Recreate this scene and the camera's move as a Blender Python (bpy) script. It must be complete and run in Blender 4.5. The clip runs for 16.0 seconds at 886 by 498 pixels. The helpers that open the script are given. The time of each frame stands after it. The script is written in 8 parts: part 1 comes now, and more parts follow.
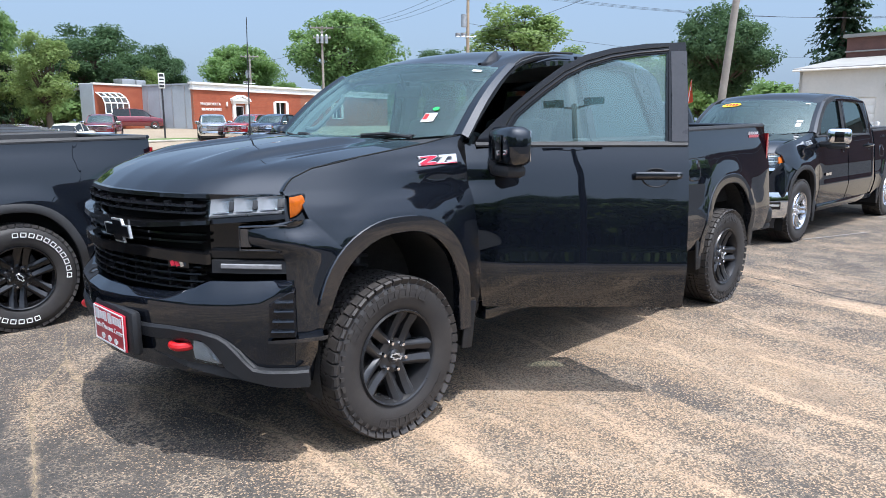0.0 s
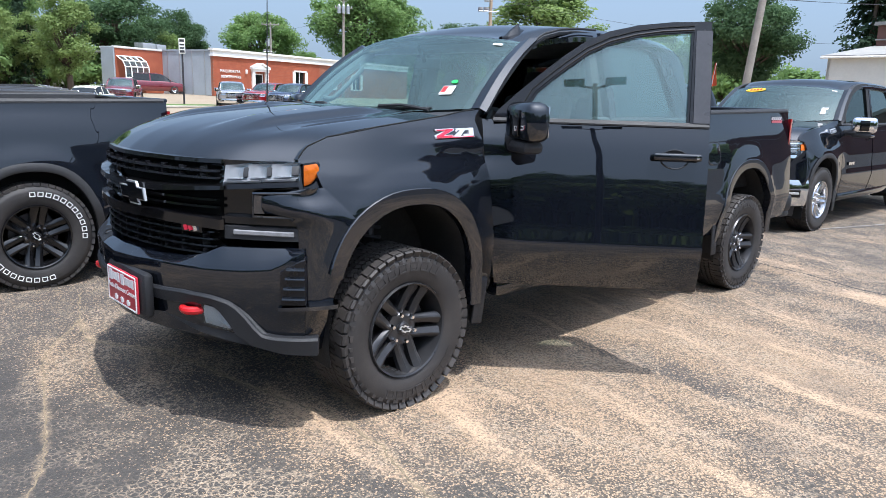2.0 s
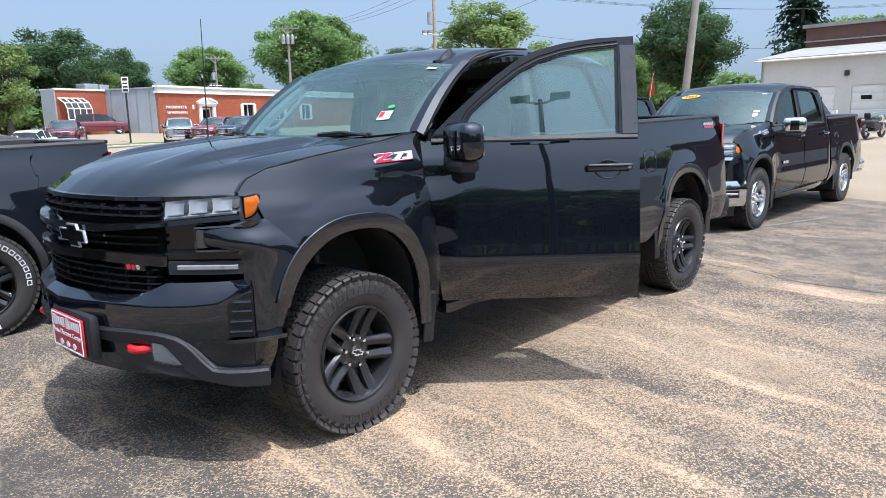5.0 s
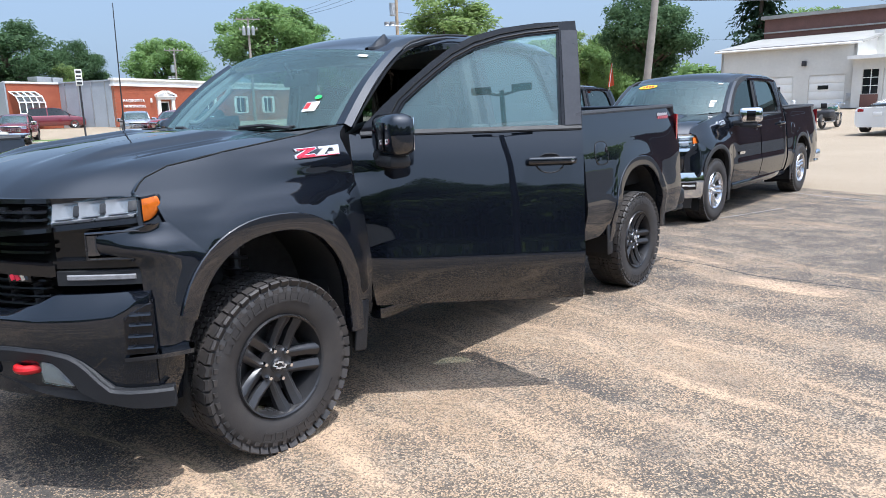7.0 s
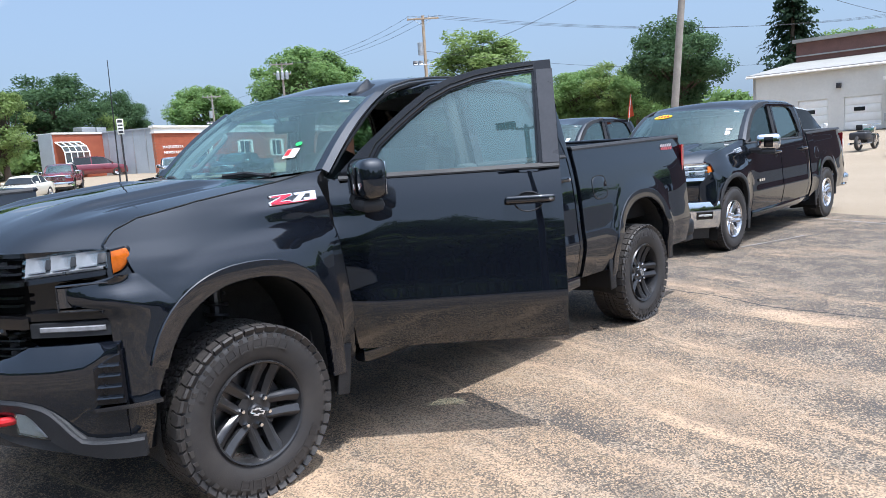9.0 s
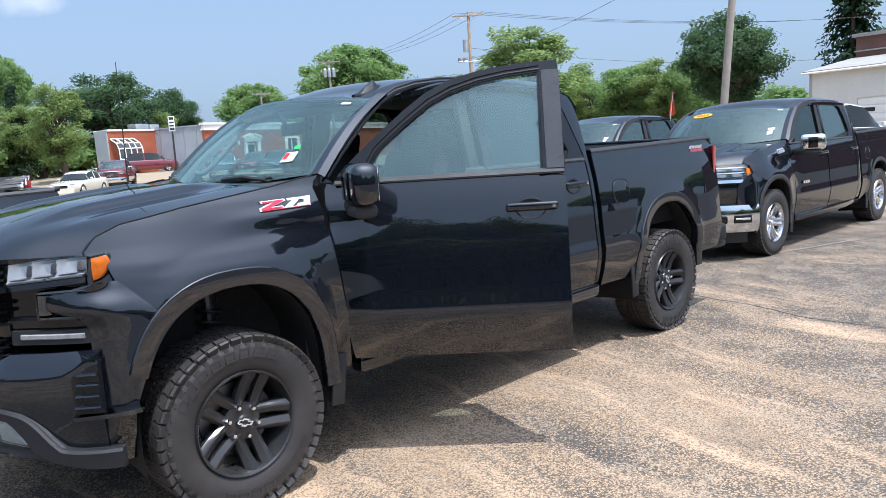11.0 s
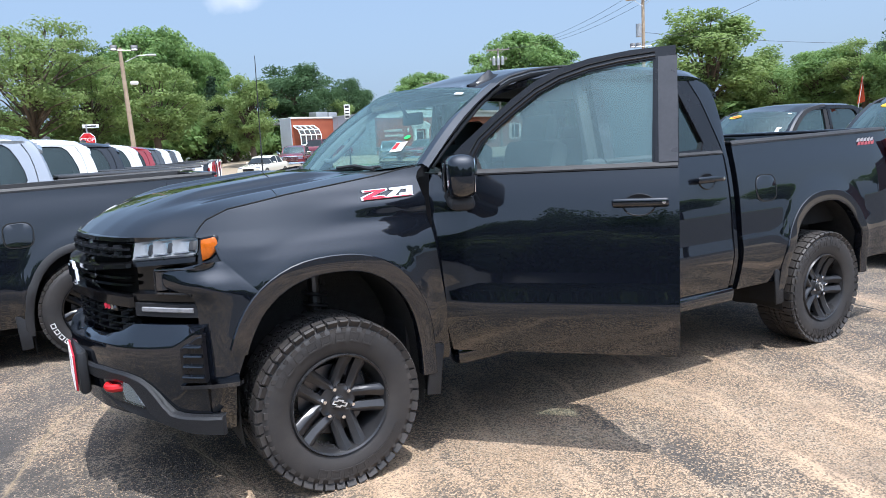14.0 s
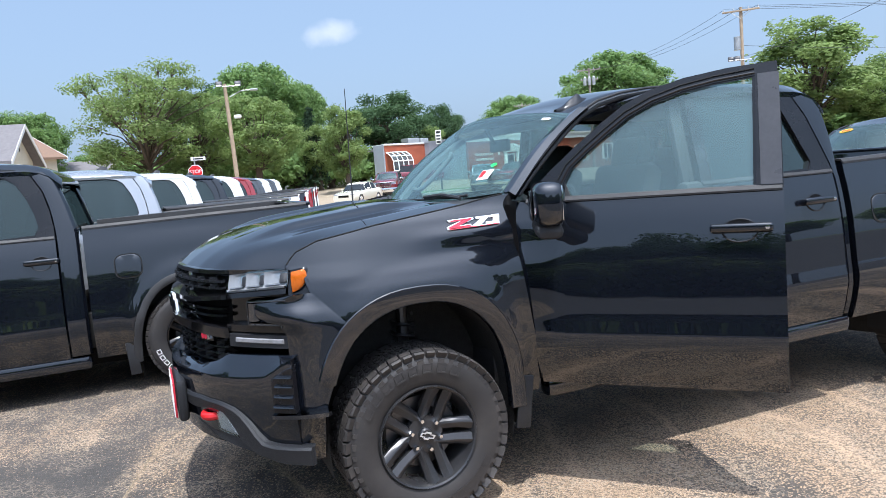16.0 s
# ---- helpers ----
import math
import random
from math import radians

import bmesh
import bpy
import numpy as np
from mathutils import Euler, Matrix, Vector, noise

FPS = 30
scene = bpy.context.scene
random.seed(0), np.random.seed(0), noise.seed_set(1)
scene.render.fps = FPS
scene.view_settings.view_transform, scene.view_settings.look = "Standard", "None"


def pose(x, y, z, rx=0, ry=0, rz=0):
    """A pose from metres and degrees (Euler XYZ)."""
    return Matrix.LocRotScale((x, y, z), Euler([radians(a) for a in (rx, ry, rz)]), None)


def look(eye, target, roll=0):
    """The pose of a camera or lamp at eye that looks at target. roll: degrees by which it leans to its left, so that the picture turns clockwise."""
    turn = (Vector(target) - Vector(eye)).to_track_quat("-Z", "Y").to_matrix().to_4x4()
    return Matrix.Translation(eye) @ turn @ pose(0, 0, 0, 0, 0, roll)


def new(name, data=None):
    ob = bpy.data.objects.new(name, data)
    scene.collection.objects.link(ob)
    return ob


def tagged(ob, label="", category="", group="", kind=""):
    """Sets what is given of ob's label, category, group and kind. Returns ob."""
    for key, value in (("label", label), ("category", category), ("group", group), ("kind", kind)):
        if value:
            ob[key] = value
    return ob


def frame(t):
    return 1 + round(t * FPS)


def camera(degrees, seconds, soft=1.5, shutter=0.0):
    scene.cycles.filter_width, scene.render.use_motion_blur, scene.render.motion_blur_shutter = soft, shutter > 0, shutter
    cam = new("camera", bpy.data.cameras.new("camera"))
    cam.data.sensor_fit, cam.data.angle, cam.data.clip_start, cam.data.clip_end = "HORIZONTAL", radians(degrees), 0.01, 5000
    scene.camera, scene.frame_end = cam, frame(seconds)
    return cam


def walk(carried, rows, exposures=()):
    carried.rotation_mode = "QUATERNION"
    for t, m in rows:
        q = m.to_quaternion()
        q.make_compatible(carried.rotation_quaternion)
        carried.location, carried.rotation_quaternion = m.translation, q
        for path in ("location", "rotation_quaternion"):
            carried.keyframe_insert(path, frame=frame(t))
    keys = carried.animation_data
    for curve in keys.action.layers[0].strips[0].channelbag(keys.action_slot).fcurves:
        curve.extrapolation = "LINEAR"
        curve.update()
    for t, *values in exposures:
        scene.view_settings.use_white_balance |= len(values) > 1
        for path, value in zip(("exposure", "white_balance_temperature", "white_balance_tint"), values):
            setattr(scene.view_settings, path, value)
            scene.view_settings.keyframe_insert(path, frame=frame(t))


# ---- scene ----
cam = camera(63.6, 16.0, 0.65)
PATH = [
    (0, (-2.238, -3.52, 1.552), (-0.843, -2.132, 1.198), -0.1),
    (0.5, (-2.243, -3.523, 1.552), (-0.854, -2.129, 1.196), 1.0),
    (1, (-2.232, -3.532, 1.547), (-0.85, -2.135, 1.175), 1.9),
    (1.5, (-2.217, -3.535, 1.543), (-0.846, -2.134, 1.147), 1.7),
    (2, (-2.225, -3.515, 1.54), (-0.866, -2.11, 1.12), 1.9),
    (2.5, (-2.241, -3.493, 1.544), (-0.878, -2.092, 1.12), 1.3),
    (3, (-2.271, -3.487, 1.548), (-0.883, -2.106, 1.141), 0.3),
    (3.5, (-2.29, -3.485, 1.551), (-0.87, -2.133, 1.156), -0.3),
    (4, (-2.31, -3.496, 1.546), (-0.86, -2.174, 1.161), -0.5),
    (4.2, (-2.307, -3.519, 1.546), (-0.85, -2.203, 1.165), -0.9),
    (6.3, (-2.011, -3.693, 1.549), (-0.586, -2.332, 1.207), -1.9),
    (6.5, (-1.989, -3.664, 1.544), (-0.546, -2.323, 1.198), -1.7),
    (7, (-1.898, -3.571, 1.536), (-0.398, -2.305, 1.152), -1.7),
    (7.5, (-1.852, -3.535, 1.539), (-0.301, -2.334, 1.149), -2.5),
    (8, (-1.827, -3.582, 1.541), (-0.292, -2.351, 1.186), -3.5),
    (8.5, (-1.752, -3.696, 1.545), (-0.276, -2.382, 1.238), -3.8),
    (8.7, (-1.728, -3.756, 1.549), (-0.268, -2.42, 1.257), -3.8),
    (10.8, (-1.452, -3.833, 1.577), (-0.058, -2.428, 1.29), -3.2),
    (11, (-1.425, -3.853, 1.576), (-0.07, -2.41, 1.291), -3.6),
    (11.5, (-1.339, -3.942, 1.575), (-0.129, -2.372, 1.308), -4.3),
    (12, (-1.272, -4.024, 1.57), (-0.215, -2.348, 1.3), -4.7),
    (12.5, (-1.242, -4.069, 1.571), (-0.298, -2.33, 1.279), -5.1),
    (13, (-1.212, -4.09, 1.571), (-0.258, -2.358, 1.268), -4.7),
    (13.5, (-1.167, -4.064, 1.565), (-0.167, -2.361, 1.252), -3.7),
    (14, (-1.144, -3.995, 1.573), (-0.157, -2.281, 1.282), -3.1),
    (14.5, (-1.133, -3.926, 1.584), (-0.195, -2.179, 1.326), -3.4),
    (15, (-1.115, -3.936, 1.597), (-0.25, -2.147, 1.373), -3.8),
    (15.5, (-1.093, -3.954, 1.597), (-0.295, -2.132, 1.39), -4.1),
    (16, (-1.096, -3.957, 1.596), (-0.33, -2.121, 1.385), -4.6),
]
walk(cam, [(t, look(eye, target, roll)) for t, eye, target, roll in PATH], [(0, 0.36, 6060, 10), (4, 0.36, 6060, 10), (8.5, 0.36, 5990, 10), (12, 0.38, 6020, 10), (16, 0.42, 6020, 10)])

# ---- light ----
SUN = Vector((-0.03, -0.37, 1.0)).normalized()
world = bpy.data.worlds.new("sky")
scene.world = world
world.use_nodes = True
wt = world.node_tree
wt.nodes.clear()
w_out = wt.nodes.new("ShaderNodeOutputWorld")
w_bg = wt.nodes.new("ShaderNodeBackground")
w_sky = wt.nodes.new("ShaderNodeTexSky")
w_sky.sky_type = "NISHITA"
w_sky.sun_disc = False
w_sky.sun_elevation = math.asin(SUN.z)
w_sky.sun_rotation = math.atan2(SUN.x, SUN.y)
w_sky.air_density, w_sky.dust_density, w_sky.ozone_density = 1.0, 4.2, 2.6
w_bg.inputs["Strength"].default_value = 0.12
# one small fair-weather cloud
w_geo = wt.nodes.new("ShaderNodeTexCoord")
w_map = wt.nodes.new("ShaderNodeMapping")
w_map.vector_type = "POINT"
w_map.inputs["Location"].default_value = (-0.257 * 24, -0.944 * 8, -0.196 * 52)
w_map.inputs["Scale"].default_value = (24, 8, 52)
w_noise = wt.nodes.new("ShaderNodeTexNoise")
w_noise.inputs["Scale"].default_value = 26
w_noise.inputs["Detail"].default_value = 6
w_len = wt.nodes.new("ShaderNodeVectorMath")
w_len.operation = "LENGTH"
w_sub = wt.nodes.new("ShaderNodeMath")
w_sub.operation = "MULTIPLY_ADD"
w_sub.inputs[1].default_value = 1.5
w_ramp = wt.nodes.new("ShaderNodeMapRange")
w_ramp.inputs["From Min"].default_value = 1.75
w_ramp.inputs["From Max"].default_value = 1.0
w_ramp.inputs["To Max"].default_value = 0.45
w_mix = wt.nodes.new("ShaderNodeMixRGB")
w_mix.inputs["Color2"].default_value = (7.5, 7.6, 7.9, 1)
wt.links.new(w_geo.outputs["Generated"], w_map.inputs["Vector"])
wt.links.new(w_geo.outputs["Generated"], w_noise.inputs["Vector"])
wt.links.new(w_map.outputs["Vector"], w_len.inputs[0])
wt.links.new(w_noise.outputs["Fac"], w_sub.inputs[0])
wt.links.new(w_len.outputs["Value"], w_sub.inputs[2])
wt.links.new(w_sub.outputs["Value"], w_ramp.inputs["Value"])
wt.links.new(w_ramp.outputs["Result"], w_mix.inputs["Fac"])
w_haze = wt.nodes.new("ShaderNodeMixRGB")
w_haze.inputs["Fac"].default_value = 0.50
w_haze.inputs["Color2"].default_value = (3.9, 5.2, 7.0, 1)
wt.links.new(w_sky.outputs["Color"], w_haze.inputs["Color1"])
wt.links.new(w_haze.outputs["Color"], w_mix.inputs["Color1"])
# broad bright aureole of a hazy summer sky round the sun
w_dot = wt.nodes.new("ShaderNodeVectorMath")
w_dot.operation = "DOT_PRODUCT"
w_dot.inputs[1].default_value = SUN
w_pos = wt.nodes.new("ShaderNodeMath")
w_pos.operation = "MAXIMUM"
w_pos.inputs[1].default_value = 0.0
w_pow = wt.nodes.new("ShaderNodeMath")
w_pow.operation = "POWER"
w_pow.inputs[1].default_value = 5.0
w_glow = wt.nodes.new("ShaderNodeMixRGB")
w_glow.blend_type = "ADD"
w_glow.inputs["Color2"].default_value = (18.5, 20.0, 23.0, 1)
wt.links.new(w_geo.outputs["Generated"], w_dot.inputs[0])
wt.links.new(w_dot.outputs["Value"], w_pos.inputs[0])
wt.links.new(w_pos.outputs["Value"], w_pow.inputs[0])
wt.links.new(w_pow.outputs["Value"], w_glow.inputs["Fac"])
wt.links.new(w_mix.outputs["Color"], w_glow.inputs["Color1"])
wt.links.new(w_glow.outputs["Color"], w_bg.inputs["Color"])
wt.links.new(w_bg.outputs["Background"], w_out.inputs["Surface"])

sun = new("sun", bpy.data.lights.new("sun", "SUN"))
sun.data.energy, sun.data.angle, sun.data.color = 4.2, radians(0.53), (1.0, 0.96, 0.90)
sun.matrix_world = look(SUN * 40, (0, 0, 0))


# ---- materials ----
class Nodes:
    """A small wrapper for one node material."""

    def __init__(self, name):
        self.mat = bpy.data.materials.new(name)
        self.mat.use_nodes = True
        self.t = self.mat.node_tree
        self.t.nodes.clear()
        self.out = self.t.nodes.new("ShaderNodeOutputMaterial")

    def n(self, kind, **inputs):
        node = self.t.nodes.new("ShaderNode" + kind)
        for key, value in inputs.items():
            key = key.replace("_", " ")
            if isinstance(value, bpy.types.NodeSocket):
                self.t.links.new(value, node.inputs[key])
            else:
                node.inputs[key].default_value = value
        return node

    def coords(self, scale=(1, 1, 1), world_space=False):
        src = self.n("NewGeometry").outputs["Position"] if world_space else self.n("TexCoord").outputs["Object"]
        return self.n("Mapping", Vector=src, Scale=scale).outputs["Vector"]

    def noise(self, vec, scale, detail=4, rough=0.55):
        return self.n("TexNoise", Vector=vec, Scale=scale, Detail=detail, Roughness=rough).outputs["Fac"]

    def span(self, value, a, b, lo=0.0, hi=1.0):
        return self.n("MapRange", Value=value, From_Min=a, From_Max=b, To_Min=lo, To_Max=hi).outputs["Result"]

    def mix(self, fac, c1, c2, blend="MIX"):
        node = self.t.nodes.new("ShaderNodeMixRGB")
        node.blend_type = blend
        for key, value in (("Fac", fac), ("Color1", c1), ("Color2", c2)):
            if isinstance(value, bpy.types.NodeSocket):
                self.t.links.new(value, node.inputs[key])
            else:
                node.inputs[key].default_value = value if key == "Fac" else (*value[:3], 1)
        return node.outputs["Color"]

    def math(self, op, a, b=0.0):
        node = self.t.nodes.new("ShaderNodeMath")
        node.operation = op
        for i, value in enumerate((a, b)):
            if isinstance(value, bpy.types.NodeSocket):
                self.t.links.new(value, node.inputs[i])
            else:
                node.inputs[i].default_value = value
        return node.outputs["Value"]

    def bump(self, height, strength, distance):
        return self.n("Bump", Height=height, Strength=strength, Distance=distance).outputs["Normal"]

    def finish(self, **inputs):
        col = inputs.get("Base_Color")
        if isinstance(col, tuple):
            inputs["Base_Color"] = (*col[:3], 1)
        shader = self.n("BsdfPrincipled", **inputs)
        self.t.links.new(shader.outputs["BSDF"], self.out.inputs["Surface"])
        return self.mat


def paint(name, rgb, flake=0.0, dust=0.35, spec=0.3):
    """Clear-coated car paint with a thin film of dust and a slight wave."""
    m = Nodes(name)
    v = m.coords()
    d = m.span(m.noise(v, 3.0, 6), 0.45, 0.8, 0, 0.03 * dust)
    col = m.mix(d, rgb, (0.32, 0.28, 0.23))
    rough = m.span(m.noise(v, 9.0, 5), 0.35, 0.75, 0.16, 0.26)
    wave = m.bump(m.noise(v, 2.2, 2), 0.03, 0.02)
    return m.finish(Base_Color=col, Metallic=flake, Roughness=rough, Specular_IOR_Level=spec, Coat_Weight=1.0, Coat_IOR=1.78, Coat_Roughness=0.012, Coat_Normal=wave, Normal=wave)


def plain(name, rgb, rough=0.5, metal=0.0, vary=0.25, scale=6.0, bump=0.0, bscale=120.0, rgb2=None):
    """A surface with blotchy variation at two scales and fine relief."""
    m = Nodes(name)
    v = m.coords()
    a = m.noise(v, scale, 5)
    b = m.noise(v, scale * 9, 3)
    fac = m.span(m.math("ADD", m.math("MULTIPLY", a, 0.65), m.math("MULTIPLY", b, 0.35)), 0.33, 0.67)
    dark = tuple(c * (1 - vary) for c in rgb)
    lite = rgb2 or tuple(min(1.0, c * (1 + vary * 0.5)) for c in rgb)
    col = m.mix(fac, dark, lite)
    r = m.span(a, 0.3, 0.7, max(0.02, rough - 0.07), min(1, rough + 0.07))
    kw = dict(Base_Color=col, Roughness=r, Metallic=metal)
    if bump:
        kw["Normal"] = m.bump(m.noise(v, bscale, 3), bump, 0.004)
    return m.finish(**kw)


def glass(name, tint, gloss=1.0, ior=1.5, haze=0.0):
    """Thin tinted glass: clear, a mirror gloss, and a light film of dust."""
    m = Nodes(name)
    clear = m.n("BsdfTransparent", Color=(*tint, 1))
    if haze:
        film = m.n("BsdfDiffuse", Color=(0.33, 0.55, 0.56, 1))
        amount = m.span(m.noise(m.coords(), 5.0, 4), 0.3, 0.7, haze * 0.75, haze * 1.25)
        both = m.n("MixShader", Fac=amount)
        m.t.links.new(clear.outputs[0], both.inputs[1])
        m.t.links.new(film.outputs[0], both.inputs[2])
        clear = both
    shine = m.n("BsdfGlossy", Color=(0.86, 1.0, 0.95, 1), Roughness=0.008)
    fac = m.math("MINIMUM", m.math("MULTIPLY", m.n("Fresnel", IOR=ior).outputs["Fac"], gloss), 0.30)
    mixer = m.n("MixShader", Fac=fac)
    m.t.links.new(clear.outputs[0], mixer.inputs[1])
    m.t.links.new(shine.outputs[0], mixer.inputs[2])
    m.t.links.new(mixer.outputs[0], m.out.inputs["Surface"])
    return m.mat


def leaf(name, rgb, rgb2, glow=(0.30, 0.42, 0.13)):
    m = Nodes(name)
    geo = m.n("NewGeometry")
    col = m.mix(geo.outputs["Random Per Island"], rgb, rgb2)
    v = m.coords()
    col = m.mix(m.span(m.noise(v, 0.35, 3), 0.35, 0.65, 0, 0.35), col, tuple(c * 0.6 for c in rgb))
    diff = m.n("BsdfPrincipled", Base_Color=col, Roughness=0.7, Specular_IOR_Level=0.15)
    tr = m.n("BsdfTranslucent", Color=m.mix(0.5, col, glow))
    mixer = m.n("MixShader", Fac=0.48)
    m.t.links.new(diff.outputs[0], mixer.inputs[1])
    m.t.links.new(tr.outputs[0], mixer.inputs[2])
    m.t.links.new(mixer.outputs[0], m.out.inputs["Surface"])
    return m.mat


CRACK_LONG = [(-0.59, 2.085), (-0.80, 1.40), (-0.87, 0.95), (-0.647, 0.59), (-0.569, 0.383), (-0.499, -0.147), (-0.40, -0.642), (-0.336, -0.927), (-0.366, -1.135), (-0.36, -1.239), (-0.427, -1.425), (-0.50, -1.8)]
CRACK_SIDE = [(-0.62, 1.75), (-0.80, 1.40), (-1.136, 0.898), (-1.253, 0.542), (-1.345, 0.157), (-1.48, -0.33), (-1.60, -0.62), (-1.90, -1.05)]


def ground_material():
    """Worn asphalt with tan aggregate in streaks; pale concrete past its edge."""
    m = Nodes("worn_asphalt")
    pos = m.n("NewGeometry").outputs["Position"]
    v = m.n("Mapping", Vector=pos).outputs["Vector"]
    # long soft streaks of exposed tan aggregate, drawn along the driving line
    turned = m.n("Mapping", Vector=pos, Rotation=(0, 0, radians(12))).outputs["Vector"]
    warp = m.n("TexNoise", Vector=turned, Scale=0.7, Detail=3).outputs["Color"]
    bent = m.n("VectorMath", ).outputs[0].node
    bent.operation = "MULTIPLY_ADD"
    m.t.links.new(warp, bent.inputs[0])
    bent.inputs[1].default_value = (0.55, 0.55, 0)
    m.t.links.new(turned, bent.inputs[2])
    lane = m.n("Mapping", Vector=bent.outputs[0], Scale=(1.5, 0.34, 1)).outputs["Vector"]
    streak = m.noise(lane, 1.5, 4, 0.55)
    broad = m.noise(v, 0.55, 3)
    sep = m.n("SeparateXYZ", Vector=pos)
    px, py = sep.outputs["X"], sep.outputs["Y"]
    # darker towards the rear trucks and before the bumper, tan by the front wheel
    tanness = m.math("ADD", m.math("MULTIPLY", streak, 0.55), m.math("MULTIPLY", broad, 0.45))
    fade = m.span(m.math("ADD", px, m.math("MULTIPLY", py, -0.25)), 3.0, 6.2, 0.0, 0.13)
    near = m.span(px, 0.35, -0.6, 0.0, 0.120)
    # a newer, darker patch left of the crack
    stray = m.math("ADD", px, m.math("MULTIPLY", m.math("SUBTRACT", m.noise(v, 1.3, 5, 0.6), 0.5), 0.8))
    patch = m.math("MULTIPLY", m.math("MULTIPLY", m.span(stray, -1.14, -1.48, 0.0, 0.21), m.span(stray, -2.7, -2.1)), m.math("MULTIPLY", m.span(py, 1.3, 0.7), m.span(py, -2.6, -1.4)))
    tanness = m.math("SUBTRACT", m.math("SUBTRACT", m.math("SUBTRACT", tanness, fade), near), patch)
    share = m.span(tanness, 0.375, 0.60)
    # stones: each cell is dark binder or a pale stone
    cells = m.n("TexVoronoi", Vector=v, Scale=112.0)
    stone_id = m.n("SeparateColor", Color=cells.outputs["Color"]).outputs[0]
    big = m.n("TexVoronoi", Vector=v, Scale=300.0)
    big_id = m.n("SeparateColor", Color=big.outputs["Color"]).outputs[0]
    pick = m.math("ADD", m.math("MULTIPLY", stone_id, 0.74), m.math("MULTIPLY", big_id, 0.26))
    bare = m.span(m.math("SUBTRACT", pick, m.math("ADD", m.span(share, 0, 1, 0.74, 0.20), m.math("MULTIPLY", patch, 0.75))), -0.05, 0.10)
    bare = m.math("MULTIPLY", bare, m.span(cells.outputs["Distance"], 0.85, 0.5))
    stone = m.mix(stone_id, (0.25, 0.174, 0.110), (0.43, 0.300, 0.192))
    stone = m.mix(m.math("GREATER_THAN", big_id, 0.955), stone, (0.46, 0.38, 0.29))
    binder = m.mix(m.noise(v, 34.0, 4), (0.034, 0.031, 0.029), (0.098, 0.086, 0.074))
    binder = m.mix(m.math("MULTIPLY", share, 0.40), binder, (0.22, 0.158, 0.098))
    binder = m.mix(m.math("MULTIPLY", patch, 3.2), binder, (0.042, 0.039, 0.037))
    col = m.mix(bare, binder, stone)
    # fine net of pale worn lines in the darker binder
    wob = m.n("TexNoise", Vector=v, Scale=22.0, Detail=2).outputs["Color"]
    webv = m.n("VectorMath").outputs[0].node
    webv.operation = "MULTIPLY_ADD"
    m.t.links.new(wob, webv.inputs[0])
    webv.inputs[1].default_value = (0.035, 0.035, 0)
    m.t.links.new(v, webv.inputs[2])
    net = m.n("TexVoronoi", Vector=webv.outputs[0], Scale=30.0)
    net.feature = "DISTANCE_TO_EDGE"
    web = m.math("MULTIPLY", m.span(net.outputs["Distance"], 0.13, 0.03), m.span(m.noise(v, 2.6, 4), 0.45, 0.60, 0.05, 0.90))
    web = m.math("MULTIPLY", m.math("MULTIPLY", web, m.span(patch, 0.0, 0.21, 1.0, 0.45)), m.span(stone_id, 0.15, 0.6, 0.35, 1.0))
    col = m.mix(web, col, (0.36, 0.28, 0.20))
    # drifts of pale washed-out sand along the streaks
    thin = m.n("Mapping", Vector=bent.outputs[0], Scale=(3.2, 0.42, 1)).outputs["Vector"]
    drift = m.span(m.noise(thin, 1.3, 3, 0.5), 0.53, 0.68)
    drift = m.math("MULTIPLY", m.math("MULTIPLY", drift, m.span(share, 0.15, 0.6)), m.span(m.math("ADD", stone_id, m.noise(v, 70, 3)), 0.55, 1.10, 0.20, 0.95))
    col = m.mix(drift, col, (0.49, 0.345, 0.225))
    # sand washed out along the cracks
    flat = m.n("VectorMath", Vector=pos)
    flat.operation = "MULTIPLY"
    flat.inputs[1].default_value = (1, 1, 0)
    ragged = m.math("MULTIPLY", m.math("SUBTRACT", m.noise(v, 9.0, 5, 0.7), 0.5), 0.13)
    for line, wide in ((CRACK_LONG, 0.036), (CRACK_SIDE, 0.026)):
        away = None
        for (ax, ay), (bx, by) in zip(line[1:], line[2:]):
            rel = m.n("VectorMath", Vector=flat.outputs[0])
            rel.operation = "SUBTRACT"
            rel.inputs[1].default_value = (ax, ay, 0)
            dot = m.n("VectorMath", Vector=rel.outputs[0])
            dot.operation = "DOT_PRODUCT"
            q = (bx - ax) ** 2 + (by - ay) ** 2
            dot.inputs[1].default_value = ((bx - ax) / q, (by - ay) / q, 0)
            foot = m.n("VectorMath")
            foot.operation = "SCALE"
            foot.inputs[0].default_value = (bx - ax, by - ay, 0)
            m.t.links.new(m.span(dot.outputs["Value"], 0, 1), foot.inputs["Scale"])
            gap = m.n("VectorMath", Vector=rel.outputs[0])
            gap.operation = "DISTANCE"
            m.t.links.new(foot.outputs[0], gap.inputs[1])
            away = gap.outputs["Value"] if away is None else m.math("MINIMUM", away, gap.outputs["Value"])
        sand = m.span(m.math("ADD", away, ragged), wide, 0.0, 0.0, 17 * wide)
        sand = m.math("MULTIPLY", sand, m.span(m.math("ADD", stone_id, m.noise(v, 45, 3)), 0.55, 1.15, 0.25, 1.0))
        col = m.mix(sand, col, (0.43, 0.315, 0.20))
    stain = m.span(m.noise(v, 1.1, 6), 0.58, 0.72, 0, 0.5)
    col = m.mix(stain, col, (0.055, 0.050, 0.048))
